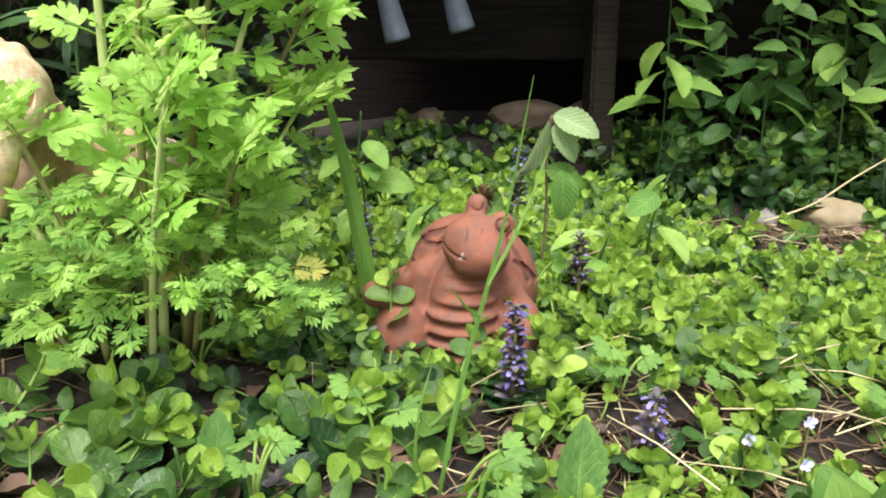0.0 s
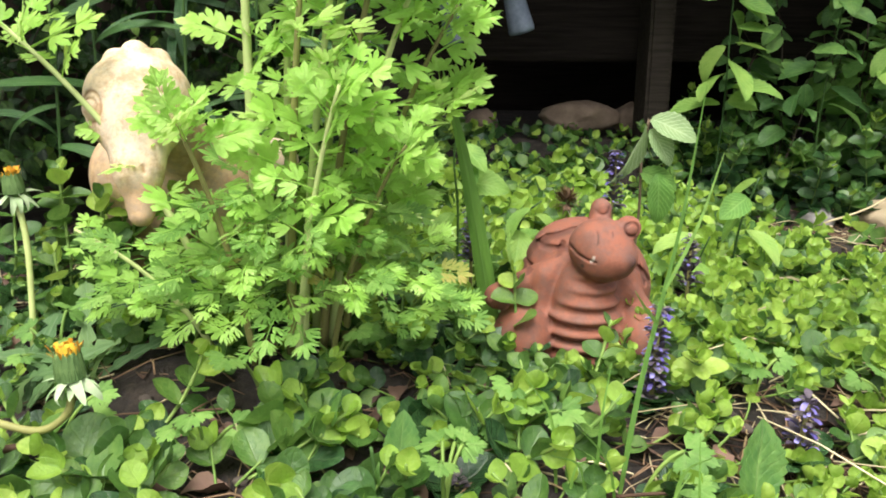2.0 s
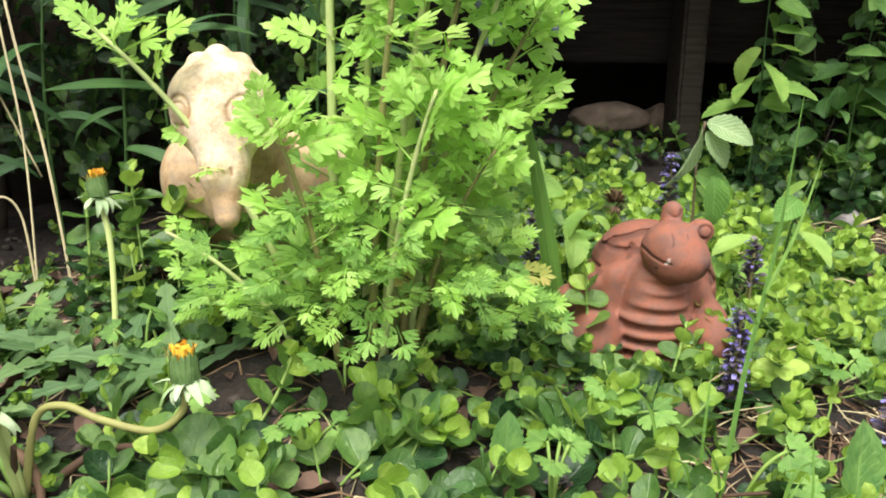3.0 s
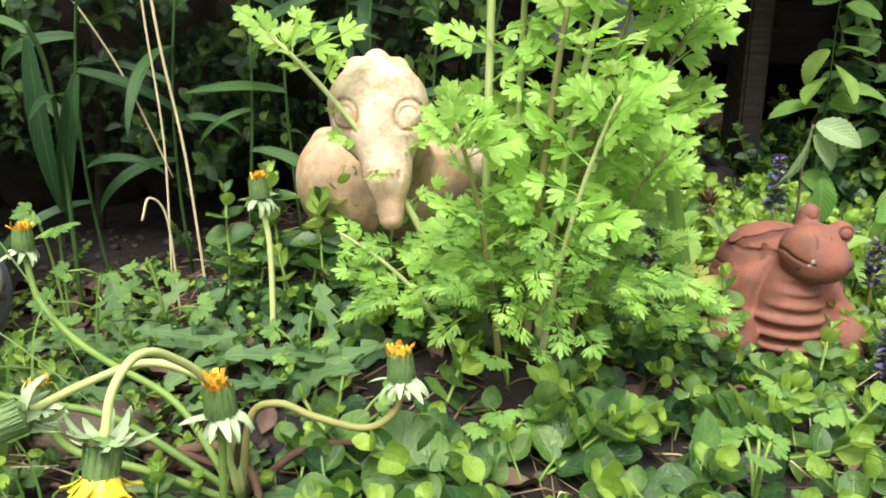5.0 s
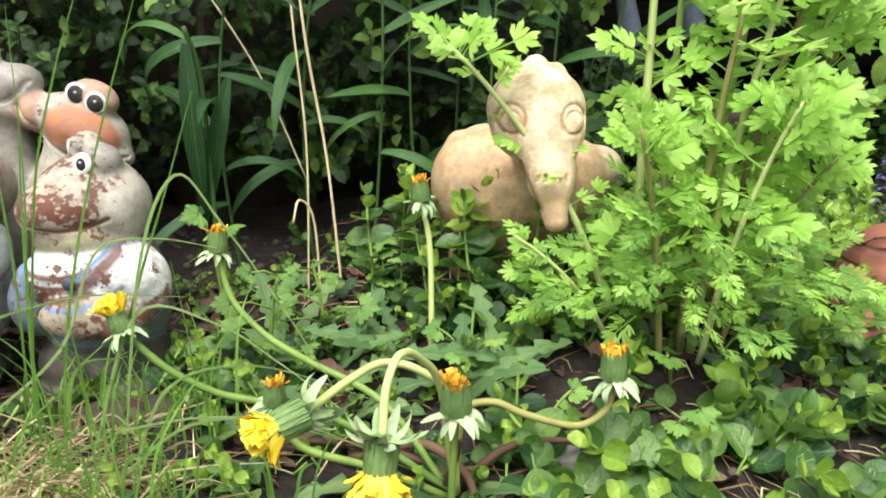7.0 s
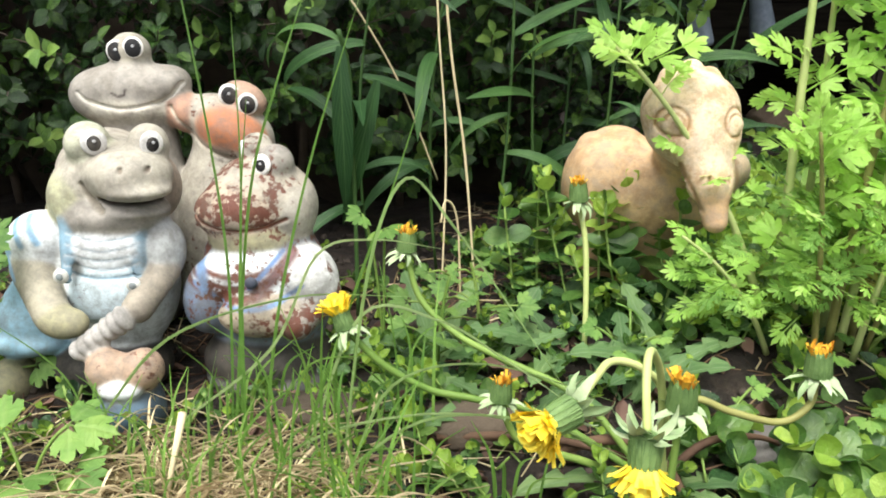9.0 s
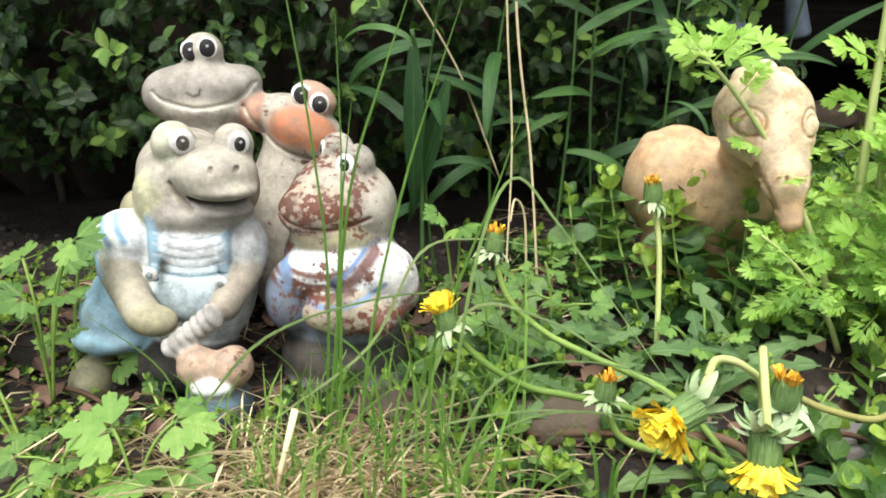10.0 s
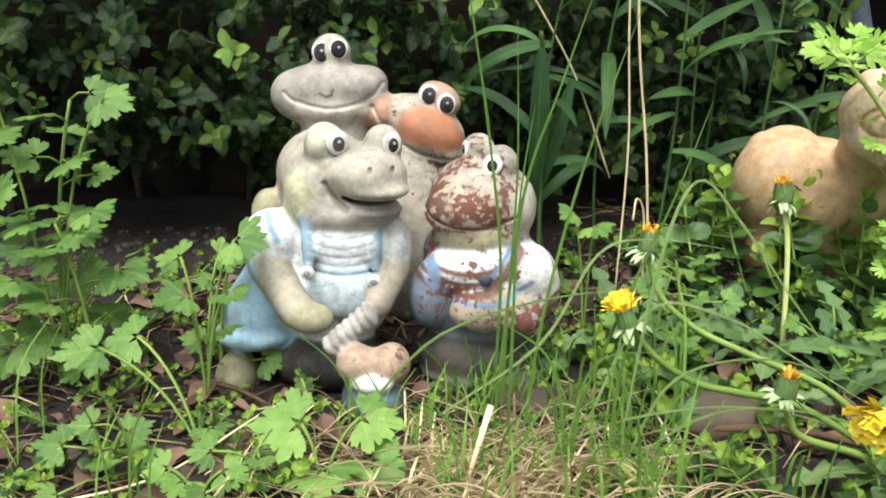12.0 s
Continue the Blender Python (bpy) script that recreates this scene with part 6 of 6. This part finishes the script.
def build_grass():
    r = random.Random(90)
    tall = []
    for pts in (((-0.752, 0.45, 0.0), (-0.747, 0.45, 0.139), (-0.757, 0.46, 0.237), (-0.772, 0.47, 0.328), (-0.785, 0.475, 0.40)),
                ((-0.744, 0.45, 0.0), (-0.741, 0.45, 0.114), (-0.737, 0.46, 0.217), (-0.740, 0.47, 0.321)),
                ((-0.750, 0.45, 0.0), (-0.746, 0.45, 0.053), (-0.732, 0.46, 0.198), (-0.709, 0.46, 0.278), (-0.685, 0.47, 0.350)),
                ((-0.739, 0.44, 0.0), (-0.738, 0.44, 0.080), (-0.736, 0.45, 0.190), (-0.728, 0.45, 0.265)),
                ((-0.728, 0.445, 0.0), (-0.715, 0.45, 0.110), (-0.690, 0.46, 0.220), (-0.655, 0.47, 0.330)),
                ((-0.700, 0.43, 0.0), (-0.686, 0.43, 0.054), (-0.652, 0.43, 0.154), (-0.633, 0.43, 0.205), (-0.612, 0.435, 0.27))):
        tall.append((pts, r.uniform(0.0009, 0.0013)))
    grass_thing(tall, "tuft of tall thin green grass before the frogs")
    bent = []
    for pts in (((-0.667, 0.400, 0.002), (-0.646, 0.410, 0.160), (-0.622, 0.420, 0.219), (-0.592, 0.410, 0.191), (-0.556, 0.400, 0.142), (-0.520, 0.380, 0.093)),
                ((-0.790, 0.450, 0.030), (-0.718, 0.440, 0.093), (-0.682, 0.430, 0.165), (-0.644, 0.430, 0.176), (-0.599, 0.420, 0.173)),
                ((-0.690, 0.415, 0.030), (-0.651, 0.410, 0.130), (-0.599, 0.400, 0.130), (-0.556, 0.390, 0.107), (-0.511, 0.370, 0.082)),
                ((-0.67, 0.39, 0.02), (-0.61, 0.38, 0.07), (-0.54, 0.37, 0.075), (-0.47, 0.36, 0.05)),
                ((-0.66, 0.40, 0.02), (-0.63, 0.40, 0.085), (-0.57, 0.39, 0.105), (-0.49, 0.38, 0.085)),
                ((-0.72, 0.41, 0.02), (-0.66, 0.40, 0.055), (-0.58, 0.39, 0.070), (-0.50, 0.38, 0.055)),
                ((-0.85, 0.45, 0.03), (-0.79, 0.44, 0.10), (-0.70, 0.43, 0.135), (-0.62, 0.42, 0.140))):
        bent.append((pts, 0.0010))
    grass_thing(bent, "long pale green grass blades bent over to the ground", "grass_tuft", M_GRASSPALE)
    for x, y, n, h, seed in ((-0.74, 0.385, 22, 0.09, 1), (-0.68, 0.40, 20, 0.12, 2), (-0.79, 0.40, 16, 0.08, 3), (-0.63, 0.36, 16, 0.09, 4), (-0.71, 0.34, 18, 0.07, 5), (-0.98, 0.36, 8, 0.10, 6), (-0.03, 0.40, 8, 0.085, 7), (0.02, 0.36, 9, 0.06, 8), (-0.62, 0.44, 12, 0.12, 9), (-0.84, 0.43, 10, 0.09, 10), (-1.10, 0.42, 7, 0.14, 11), (-0.54, 0.37, 10, 0.08, 12), (-0.75, 0.49, 14, 0.06, 13), (-0.79, 0.47, 10, 0.055, 14), (-0.70, 0.48, 12, 0.07, 15), (-0.77, 0.36, 18, 0.07, 16), (-0.66, 0.35, 16, 0.07, 17), (-0.86, 0.46, 8, 0.06, 18), (-0.72, 0.515, 14, 0.05, 19), (-0.77, 0.52, 12, 0.045, 20), (-0.685, 0.525, 12, 0.05, 21)):
        q = random.Random(seed)
        bl = []
        for k in range(int(n * 0.75)):
            a = q.uniform(0, 6.28)
            px, py = x + q.gauss(0, 0.018), y + q.gauss(0, 0.014)
            z = G(px, py) - 0.002
            hh = h * q.uniform(0.5, 1.4)
            dx, dy = math.cos(a) * hh * q.uniform(0.1, 0.6), math.sin(a) * hh * q.uniform(0.1, 0.5)
            bl.append((((px, py, z), (px + dx * 0.25, py + dy * 0.25, z + hh * 0.55), (px + dx, py + dy, z + hh * q.uniform(0.6, 1.0))), q.uniform(0.0006, 0.0012)))
        grass_thing(bl, "low tuft of fine green grass in the soil")
    dry = Pile()
    for k in range(560):
        x, y = r.gauss(-0.755, 0.065), r.gauss(0.375, 0.035)
        a = r.uniform(0, 6.28)
        ln = r.uniform(0.04, 0.12)
        z = G(x, y) + r.uniform(0.0, 0.012)
        dx, dy = math.cos(a) * ln, math.sin(a) * ln * 0.6
        dry.put(blade_shape(((x, y, z), (x + dx * 0.5, y + dy * 0.5, z + r.uniform(0.004, 0.030)), (x + dx, y + dy, z + r.uniform(-0.002, 0.028))), r.uniform(0.0004, 0.0010)))
    tagged(new("dry_grass_thatch", dry.mesh("dry_grass_thatch", M_DRY)), "matted straw-coloured dead grass before the frogs", "dry grass", kind="stuff")
    stub = thing("dry_stem_stub", (-0.776, 0.37, G(-0.776, 0.37)), "broken pale dead stem sticking out of the grass", "stalk")
    part("stem", Pile().put(tube(((0, 0, 0), (0.008, 0.0, 0.035), (0.018, 0.0, 0.075)), [0.0020, 0.0018, 0.0025], 6)).mesh("stem", M_DRY), None, stub)


build_grass()


# ---- toothed-leaf weeds ----
def build_buttercup(x, y, leaves, seed, label="creeping buttercup with pale green three-lobed toothed leaves"):
    r = random.Random(seed)
    base = Vector((x, y, G(x, y)))
    th = thing("buttercup", base, label, "weed", "buttercups")
    for (tx, ty, tz), size in leaves:
        tip = Vector((tx, ty, tz)) - base
        part("stalk", Pile().put(tube(curve((0, 0, 0), (tip.x * 0.3, tip.y * 0.3, tip.z * 0.8), tip, 8), [0.0013] * 9, 5)).mesh("stalk", M_STEM), None, th)
        out = Vector((tip.x, tip.y, 0)).normalized() + Vector((r.uniform(-.3, .3), -0.5, -0.1))
        # the left plants take the copy with shade in its colour
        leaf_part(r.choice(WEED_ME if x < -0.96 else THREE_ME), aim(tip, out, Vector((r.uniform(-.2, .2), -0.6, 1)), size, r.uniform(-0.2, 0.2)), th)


build_buttercup(-0.870, 0.385, (((-0.885, 0.395, 0.052), 0.036), ((-0.845, 0.400, 0.055), 0.032), ((-0.868, 0.375, 0.030), 0.033), ((-0.838, 0.385, 0.030), 0.03)), 1)
build_buttercup(-0.965, 0.43, (((-1.040, 0.445, 0.085), 0.032), ((-1.015, 0.455, 0.090), 0.028), ((-0.955, 0.42, 0.035), 0.02)), 2)
def build_leafy_weed(x, y, height, lean, n, size, seed, label):
    """An upright stem with three-lobed leaves on short stalks."""
    r = random.Random(seed)
    base = Vector((x, y, G(x, y)))
    th = thing("leafy_weed", base, label, "weed", "leafy weeds")
    pts = curve((0, 0, 0), (0, 0, height * 0.6), (lean, 0, height), 12)
    part("stem", Pile().put(tube(pts, [0.0022 - 0.0009 * i / 12 for i in range(13)], 6)).mesh("stem", M_STEM), None, th)
    az = r.uniform(0, 6.28)
    for k in range(n):
        t = 0.15 + 0.85 * k / (n - 1)
        p = pts[min(12, int(t * 12))]
        az += 2.4 + r.uniform(-0.4, 0.4)
        out = Vector((math.cos(az), math.sin(az) - 0.3, 0.35))
        tip = p + out * r.uniform(0.012, 0.04) * (1.2 - 0.6 * t)
        part("stalk", Pile().put(tube((p, (p + tip) / 2 + Vector((0, 0, 0.003)), tip), 0.0009, 4)).mesh("stalk", M_STEM), None, th)
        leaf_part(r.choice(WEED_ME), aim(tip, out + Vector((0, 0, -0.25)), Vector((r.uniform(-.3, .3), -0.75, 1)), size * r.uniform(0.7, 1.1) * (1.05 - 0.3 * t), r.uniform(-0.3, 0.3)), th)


TALLWEED = "leafy weed with pale green three-lobed leaves beside the hedge"
build_leafy_weed(-1.125, 0.56, 0.25, 0.03, 15, 0.036, 1, TALLWEED)
build_leafy_weed(-1.085, 0.53, 0.15, -0.02, 8, 0.034, 2, TALLWEED)
build_leafy_weed(-1.17, 0.52, 0.22, 0.02, 12, 0.036, 3, TALLWEED)
build_leafy_weed(-0.985, 0.555, 0.12, 0.015, 6, 0.026, 5, TALLWEED)
build_leafy_weed(-0.92, 0.385, 0.035, 0.01, 6, 0.022, 6, "low weed with small three-lobed leaves on soil")
build_leafy_weed(-1.02, 0.40, 0.04, 0.01, 6, 0.024, 7, "low weed with small three-lobed leaves on soil")
build_leafy_weed(-0.60, 0.55, 0.10, 0.01, 9, 0.022, 8, "leafy weed with small pale green lobed leaves")
build_leafy_weed(-0.56, 0.60, 0.09, -0.01, 9, 0.022, 9, "leafy weed with small pale green lobed leaves")
build_buttercup(-1.12, 0.54, (((-1.065, 0.55, 0.255), 0.030), ((-1.09, 0.53, 0.150), 0.030), ((-1.13, 0.51, 0.115), 0.032), ((-1.06, 0.54, 0.115), 0.03), ((-1.15, 0.54, 0.27), 0.03), ((-1.07, 0.52, 0.170), 0.026), ((-1.12, 0.52, 0.16), 0.03)), 3, "tall weed with pale green three-lobed leaves beside the hedge")
build_buttercup(-0.985, 0.51, (((-0.995, 0.505, 0.105), 0.028), ((-0.955, 0.515, 0.150), 0.032), ((-1.005, 0.53, 0.13), 0.026), ((-0.96, 0.50, 0.11), 0.024), ((-0.975, 0.535, 0.13), 0.024)), 4, "upright weed with soft rounded green lobed leaves")
build_buttercup(-0.650, 0.61, (((-0.648, 0.605, 0.142), 0.024), ((-0.668, 0.605, 0.155), 0.018)), 5)
build_buttercup(-0.95, 0.37, (((-0.955, 0.36, 0.03), 0.02), ((-0.935, 0.375, 0.028), 0.02), ((-0.97, 0.375, 0.03), 0.018)), 6)
r_weed = random.Random(44)
for k in range(26):
    x, y = r_weed.uniform(-0.55, 0.45), r_weed.uniform(0.38, 0.85)
    if jenny_density(x, y) < 0.2:
        continue
    z = G(x, y)
    build_buttercup(x, y, [((x + r_weed.uniform(-.03, .03), y + r_weed.uniform(-.03, .02), z + r_weed.uniform(0.022, 0.05)), r_weed.uniform(0.014, 0.022)) for i in range(r_weed.randint(2, 4))], 60 + k)


# ---- small flowers, stones, litter ----
def build_single_leaf(x, y, size, mat, label):
    base = Vector((x, y, G(x, y)))
    th = thing("elm_seedling", base, label, "seedling")
    part("stem", Pile().put(tube(((0, 0, 0), (0.0, 0, 0.012), (0.002, 0.0, 0.020)), 0.0012, 5)).mesh("stem", M_TWIG), None, th)
    leaf_part(ELM_ME[mat.name][0], aim((0.002, 0, 0.018), (0.12, 0.1, 1.0), (0.25, -1, 0.2), size), th)
    leaf_part(ELM_ME[mat.name][1], aim((0.002, 0, 0.014), (0.35, -0.4, 0.35), (0, -0.5, 1), size * 0.6), th)


build_single_leaf(0.078, 0.405, 0.058, M_VINE, "elm seedling with one large upright toothed leaf")
build_single_leaf(-0.145, 0.42, 0.040, M_VINE, "elm seedling with one slim upright toothed leaf")
build_seedling(-0.155, 0.40, ((-0.155, 0.40, 0.025), (-0.158, 0.40, 0.05)), 3, M_VINE, 321, 0.030, RIB)


def build_plantain(x, y):
    base = Vector((x, y, G(x, y)))
    th = thing("plantain", base, "rosette of upright broad ribbed plantain leaves", "weed")
    me = shared(strip(1.0, oval_w, 9, 4, 0.4, 0.5, 0.05), M_BUTTER)
    for k in range(5):
        a = 1.2 * k
        leaf_part(me, aim((0, 0, 0), (math.cos(a) * 0.35, math.sin(a) * 0.35 - 0.1, 1.0), (0, -1, 0.3), 0.055 + 0.006 * k), th)


build_plantain(0.245, 0.385)


def build_speedwell(x, y, top):
    base = Vector((x, y, G(x, y)))
    th = thing("speedwell", base, "tiny pale blue flower on a thin stem", "flower", "pale blue flowers")
    tip = Vector((0.002, -0.004, top - base.z))
    part("stem", Pile().put(tube(curve((0, 0, 0), (0.004, 0, tip.z * 0.6), tip, 6), 0.0008, 5)).mesh("stem", M_STEMRED), None, th)
    for k in range(4):
        a = 1.57 * k + 0.4
        part("petal", Pile().put(strip(0.0050, lambda u: 0.10 + 0.32 * math.sin(3.0 * u) ** 0.7, 6, 2, 0.3, 0.5), aim(tip, (math.cos(a), -0.6, math.sin(a)), (0, -1, 0.4))).mesh("petal", M_PALEBLUE), None, th)


for x, y, t in ((0.200, 0.455, 0.028), (0.242, 0.46, 0.038), (0.235, 0.445, 0.015)):
    build_speedwell(x, y, t)


def stone(name, at, r, seed, mat, label):
    ob = new(name, Pile().put(lump(seed, *r, 0.16, 4)).mesh(name, mat))
    ob.location = (at[0], at[1], G(at[0], at[1]) + at[2])
    tagged(ob, label, "stone")


stone("stone", (0.725, 1.37, 0.018), (0.060, 0.045, 0.038), 3, M_STONE, "rounded tan field stone half sunk in litter")
stone("stone", (0.60, 1.38, 0.012), (0.030, 0.028, 0.022), 5, M_GREYSTONE, "small grey stone half sunk in litter")
stone("stone", (0.185, 1.64, 0.040), (0.085, 0.05, 0.036), 7, M_ROCK, "long flat reddish brown stone in the hollow under the porch")
stone("stone", (0.295, 1.645, 0.040), (0.035, 0.05, 0.036), 8, M_ROCK, "flat brownish stone in the hollow under the porch")
stone("stone", (-0.03, 1.62, 0.03), (0.035, 0.03, 0.03), 9, M_ROCK, "small grey stone in the hollow under the porch")
stone("stone", (-0.57, 0.475, 0.006), (0.045, 0.035, 0.018), 10, M_DIM, "flat grey stone sunk in the soil among weeds")
stone("stone", (-0.345, 0.455, 0.004), (0.035, 0.025, 0.014), 12, M_GREYSTONE, "dark flat stone sunk in the soil among leaves")
stone("stone", (-0.70, 0.505, -0.002), (0.045, 0.025, 0.012), 13, M_DIM, "flat grey stone before the frogs")


def build_hood(x, y, z, lean):
    """A grey tapered metal hood with a worn rim, on a bracket under the porch."""
    th = thing("spotlight", (x, y, z), "weathered grey conical garden spotlight hanging below the porch", "lamp", "grey spotlights")
    prof = ((0.0150, 0.0), (0.0235, -0.002), (0.0250, 0.004), (0.0238, 0.015), (0.0185, 0.075), (0.0175, 0.10), (0.012, 0.115), (0.011, 0.17))
    v, f, uv = tube([(0, 0, b) for a, b in prof], [a for a, b in prof], 24)
    hood = part("hood", Pile().put((v, f, uv)).mesh("hood", M_CONE), None, th)
    hood.matrix_basis = pose(0, 0, 0, lean[0], lean[1], 0)
    arm = Pile().put(tube(((0, 0, 0.16), (0.0, 0.01, 0.22), (0.0, 0.015, 0.659 - z)), 0.006, 8))
    part("bracket", arm.mesh("bracket", M_CONE), None, th)


build_hood(-0.085, 1.46, 0.312, (8, -14))
build_hood(0.036, 1.46, 0.330, (8, -16))


def build_seed_head():
    r = random.Random(8)
    base = Vector((0.055, 0.99, G(0.055, 0.99)))
    th = thing("dry_seed_head", base, "withered brown seed head on a short dead stem", "seed head")
    part("stem", Pile().put(tube(((0, 0, 0), (0.002, 0, 0.04), (0, 0, 0.08)), 0.0018, 5)).mesh("stem", M_TWIG), None, th)
    p = Pile()
    for k in range(160):
        a, b = r.uniform(0, 6.28), r.uniform(-0.6, 1.4)
        o = Vector((math.cos(a) * math.cos(b), math.sin(a) * math.cos(b), math.sin(b)))
        p.put(strip(r.uniform(0.010, 0.02), lambda u: 0.12 * (1 - u) + 0.03, 3, 1, 0.2, r.uniform(-1, 1)), aim(Vector((0, 0, 0.085)) + o * 0.008, o, (0.1, 0.2, 1)))
    part("chaff", p.mesh("scales", M_NEEDLE), None, th)


build_seed_head()


def twig(points, radius, label, mat):
    p0 = Vector(points[0])
    th = thing("twig", p0, label, "twig")
    line = [p - p0 for p in spline(points, 6)]
    part("shaft", Pile().put(tube(line, [radius * (1 - 0.5 * i / len(line)) for i in range(len(line))], 6)).mesh("shaft", mat), None, th)


twig(((0.56, 1.28, 0.0), (0.64, 1.28, 0.03), (0.72, 1.30, 0.075), (0.80, 1.31, 0.12)), 0.0022, "bare grey fallen twig leaning over litter", M_DRY)
twig(((-1.06, 0.36, G(-1.06, 0.36) + 0.003), (-0.98, 0.38, 0.020), (-0.92, 0.42, 0.045)), 0.0012, "thin straw-coloured fallen stem on the soil", M_DRY)
twig(((-1.01, 0.53, G(-1.01, 0.53) + 0.01), (-0.97, 0.52, G(-0.97, 0.52) + 0.014), (-0.93, 0.50, G(-0.93, 0.5) + 0.01)), 0.0030, "reddish brown fallen twig beside the frogs", M_NEEDLE)
twig(((-0.02, 0.40, G(-0.02, 0.4) + 0.01), (0.04, 0.395, G(0.04, .395) + 0.014), (0.10, 0.40, G(.1, .4) + 0.01)), 0.0014, "reddish thin fallen runner over the soil", M_NEEDLE)
twig(((-0.52, 0.44, G(-0.52, 0.44) + 0.01), (-0.47, 0.43, 0.03), (-0.44, 0.41, 0.02), (-0.43, 0.39, 0.0)), 0.0048, "thick brown withered root stem among dandelions", M_NEEDLE)


twig(((-0.60, 0.45, G(-0.60, 0.45) + 0.008), (-0.53, 0.44, 0.026), (-0.47, 0.425, 0.020), (-0.445, 0.415, 0.006)), 0.0040, "brown withered flower stalk lying on weeds", M_NEEDLE)
twig(((-0.445, 0.415, 0.004), (-0.41, 0.425, 0.030), (-0.37, 0.435, 0.030), (-0.34, 0.44, 0.018)), 0.0036, "brown withered flower stalk lying on weeds", M_NEEDLE)
twig(((-0.455, 0.41, 0.004), (-0.448, 0.40, 0.030), (-0.443, 0.395, 0.052)), 0.0034, "short brown withered stalk standing among dandelions", M_NEEDLE)


def build_litter():
    r = random.Random(17)
    needles = Pile()
    for k in range(4200):
        if k < 1100:
            x, y = r.uniform(-1.35, -0.55), r.uniform(0.26, 0.80)
        elif k < 1550:
            x, y = r.gauss(0.20, 0.10), r.gauss(0.46, 0.05)
        elif k < 2450:
            x, y = r.gauss(0.78, 0.14), r.gauss(1.30, 0.10)
        else:
            x, y = r.uniform(-0.6, 0.6), r.uniform(0.28, 1.1)
        a, ln = r.uniform(0, 6.28), r.uniform(0.015, 0.07)
        z = G(x, y) + r.uniform(0.001, 0.006)
        dx, dy = math.cos(a) * ln, math.sin(a) * ln
        ex, ey = x + dx, y + dy
        needles.put(tube(((x, y, z), (x + dx / 2 + r.uniform(-.004, .004), y + dy / 2, (z + G(ex, ey)) / 2 + r.uniform(0.002, 0.008)), (ex, ey, G(ex, ey) + 0.002)), r.uniform(0.0004, 0.0010), 3), None, 0 if r.random() < 0.72 else 1)
    tagged(new("plant_litter", needles.mesh("plant_litter", M_NEEDLE, M_DRY)), "brown dead needles, stems and straw strewn over the soil", "litter", kind="stuff")
    straws = Pile()
    for k in range(150):
        x, y = r.uniform(0.02, 0.75), r.uniform(0.46, 1.25)
        a, ln = r.gauss(0.0, 0.6), r.uniform(0.04, 0.12)
        z = G(x, y) + r.uniform(0.008, 0.03)
        dx, dy = math.cos(a) * ln, math.sin(a) * ln
        straws.put(tube(((x, y, z), (x + dx / 2, y + dy / 2, z + r.uniform(0.0, 0.012)), (x + dx, y + dy, z + r.uniform(-0.012, 0.004))), r.uniform(0.0004, 0.0008), 4))
    tagged(new("straw_stems", straws.mesh("straw_stems", M_DRY)), "pale dead runners lying across the green mat", "litter", kind="stuff")
    dead = Pile()
    for k in range(1000):
        x, y = (r.uniform(-1.35, -0.5), r.uniform(0.28, 0.78)) if k < 520 else (r.uniform(-0.5, 0.9), r.uniform(0.3, 1.4))
        a = r.uniform(0, 6.28)
        dead.put(r.choice(DEADL), aim((x, y, G(x, y) + 0.004), (math.cos(a), math.sin(a), r.uniform(-0.1, 0.3)), (r.uniform(-.5, .5), r.uniform(-.5, .5), 1), r.uniform(0.012, 0.035)))
    tagged(new("fallen_leaves", dead.mesh("fallen_leaves", M_DEAD)), "curled brown dead leaves lying on the soil", "dead leaves", kind="stuff")
    clod = Pile()
    shapes = [lump(k, 1, 1, 0.75, 0.3, 1) for k in range(5)]
    for k in range(1500):
        x, y = (r.uniform(-1.35, -0.5), r.uniform(0.26, 1.0)) if k < 900 else (r.uniform(-0.5, 0.9), r.uniform(0.28, 1.35))
        s = r.uniform(0.002, 0.008)
        clod.put(r.choice(shapes), Matrix.Translation((x, y, G(x, y) + s * 0.2)) @ Matrix.Rotation(r.uniform(0, 6), 4, "Z") @ Matrix.Diagonal((s, s, s, 1)))
    tagged(new("soil_crumbs", clod.mesh("soil_crumbs", M_CRUMB)), "small crumbs and pebbles scattered on dark soil", "soil crumbs", kind="stuff")


build_litter()
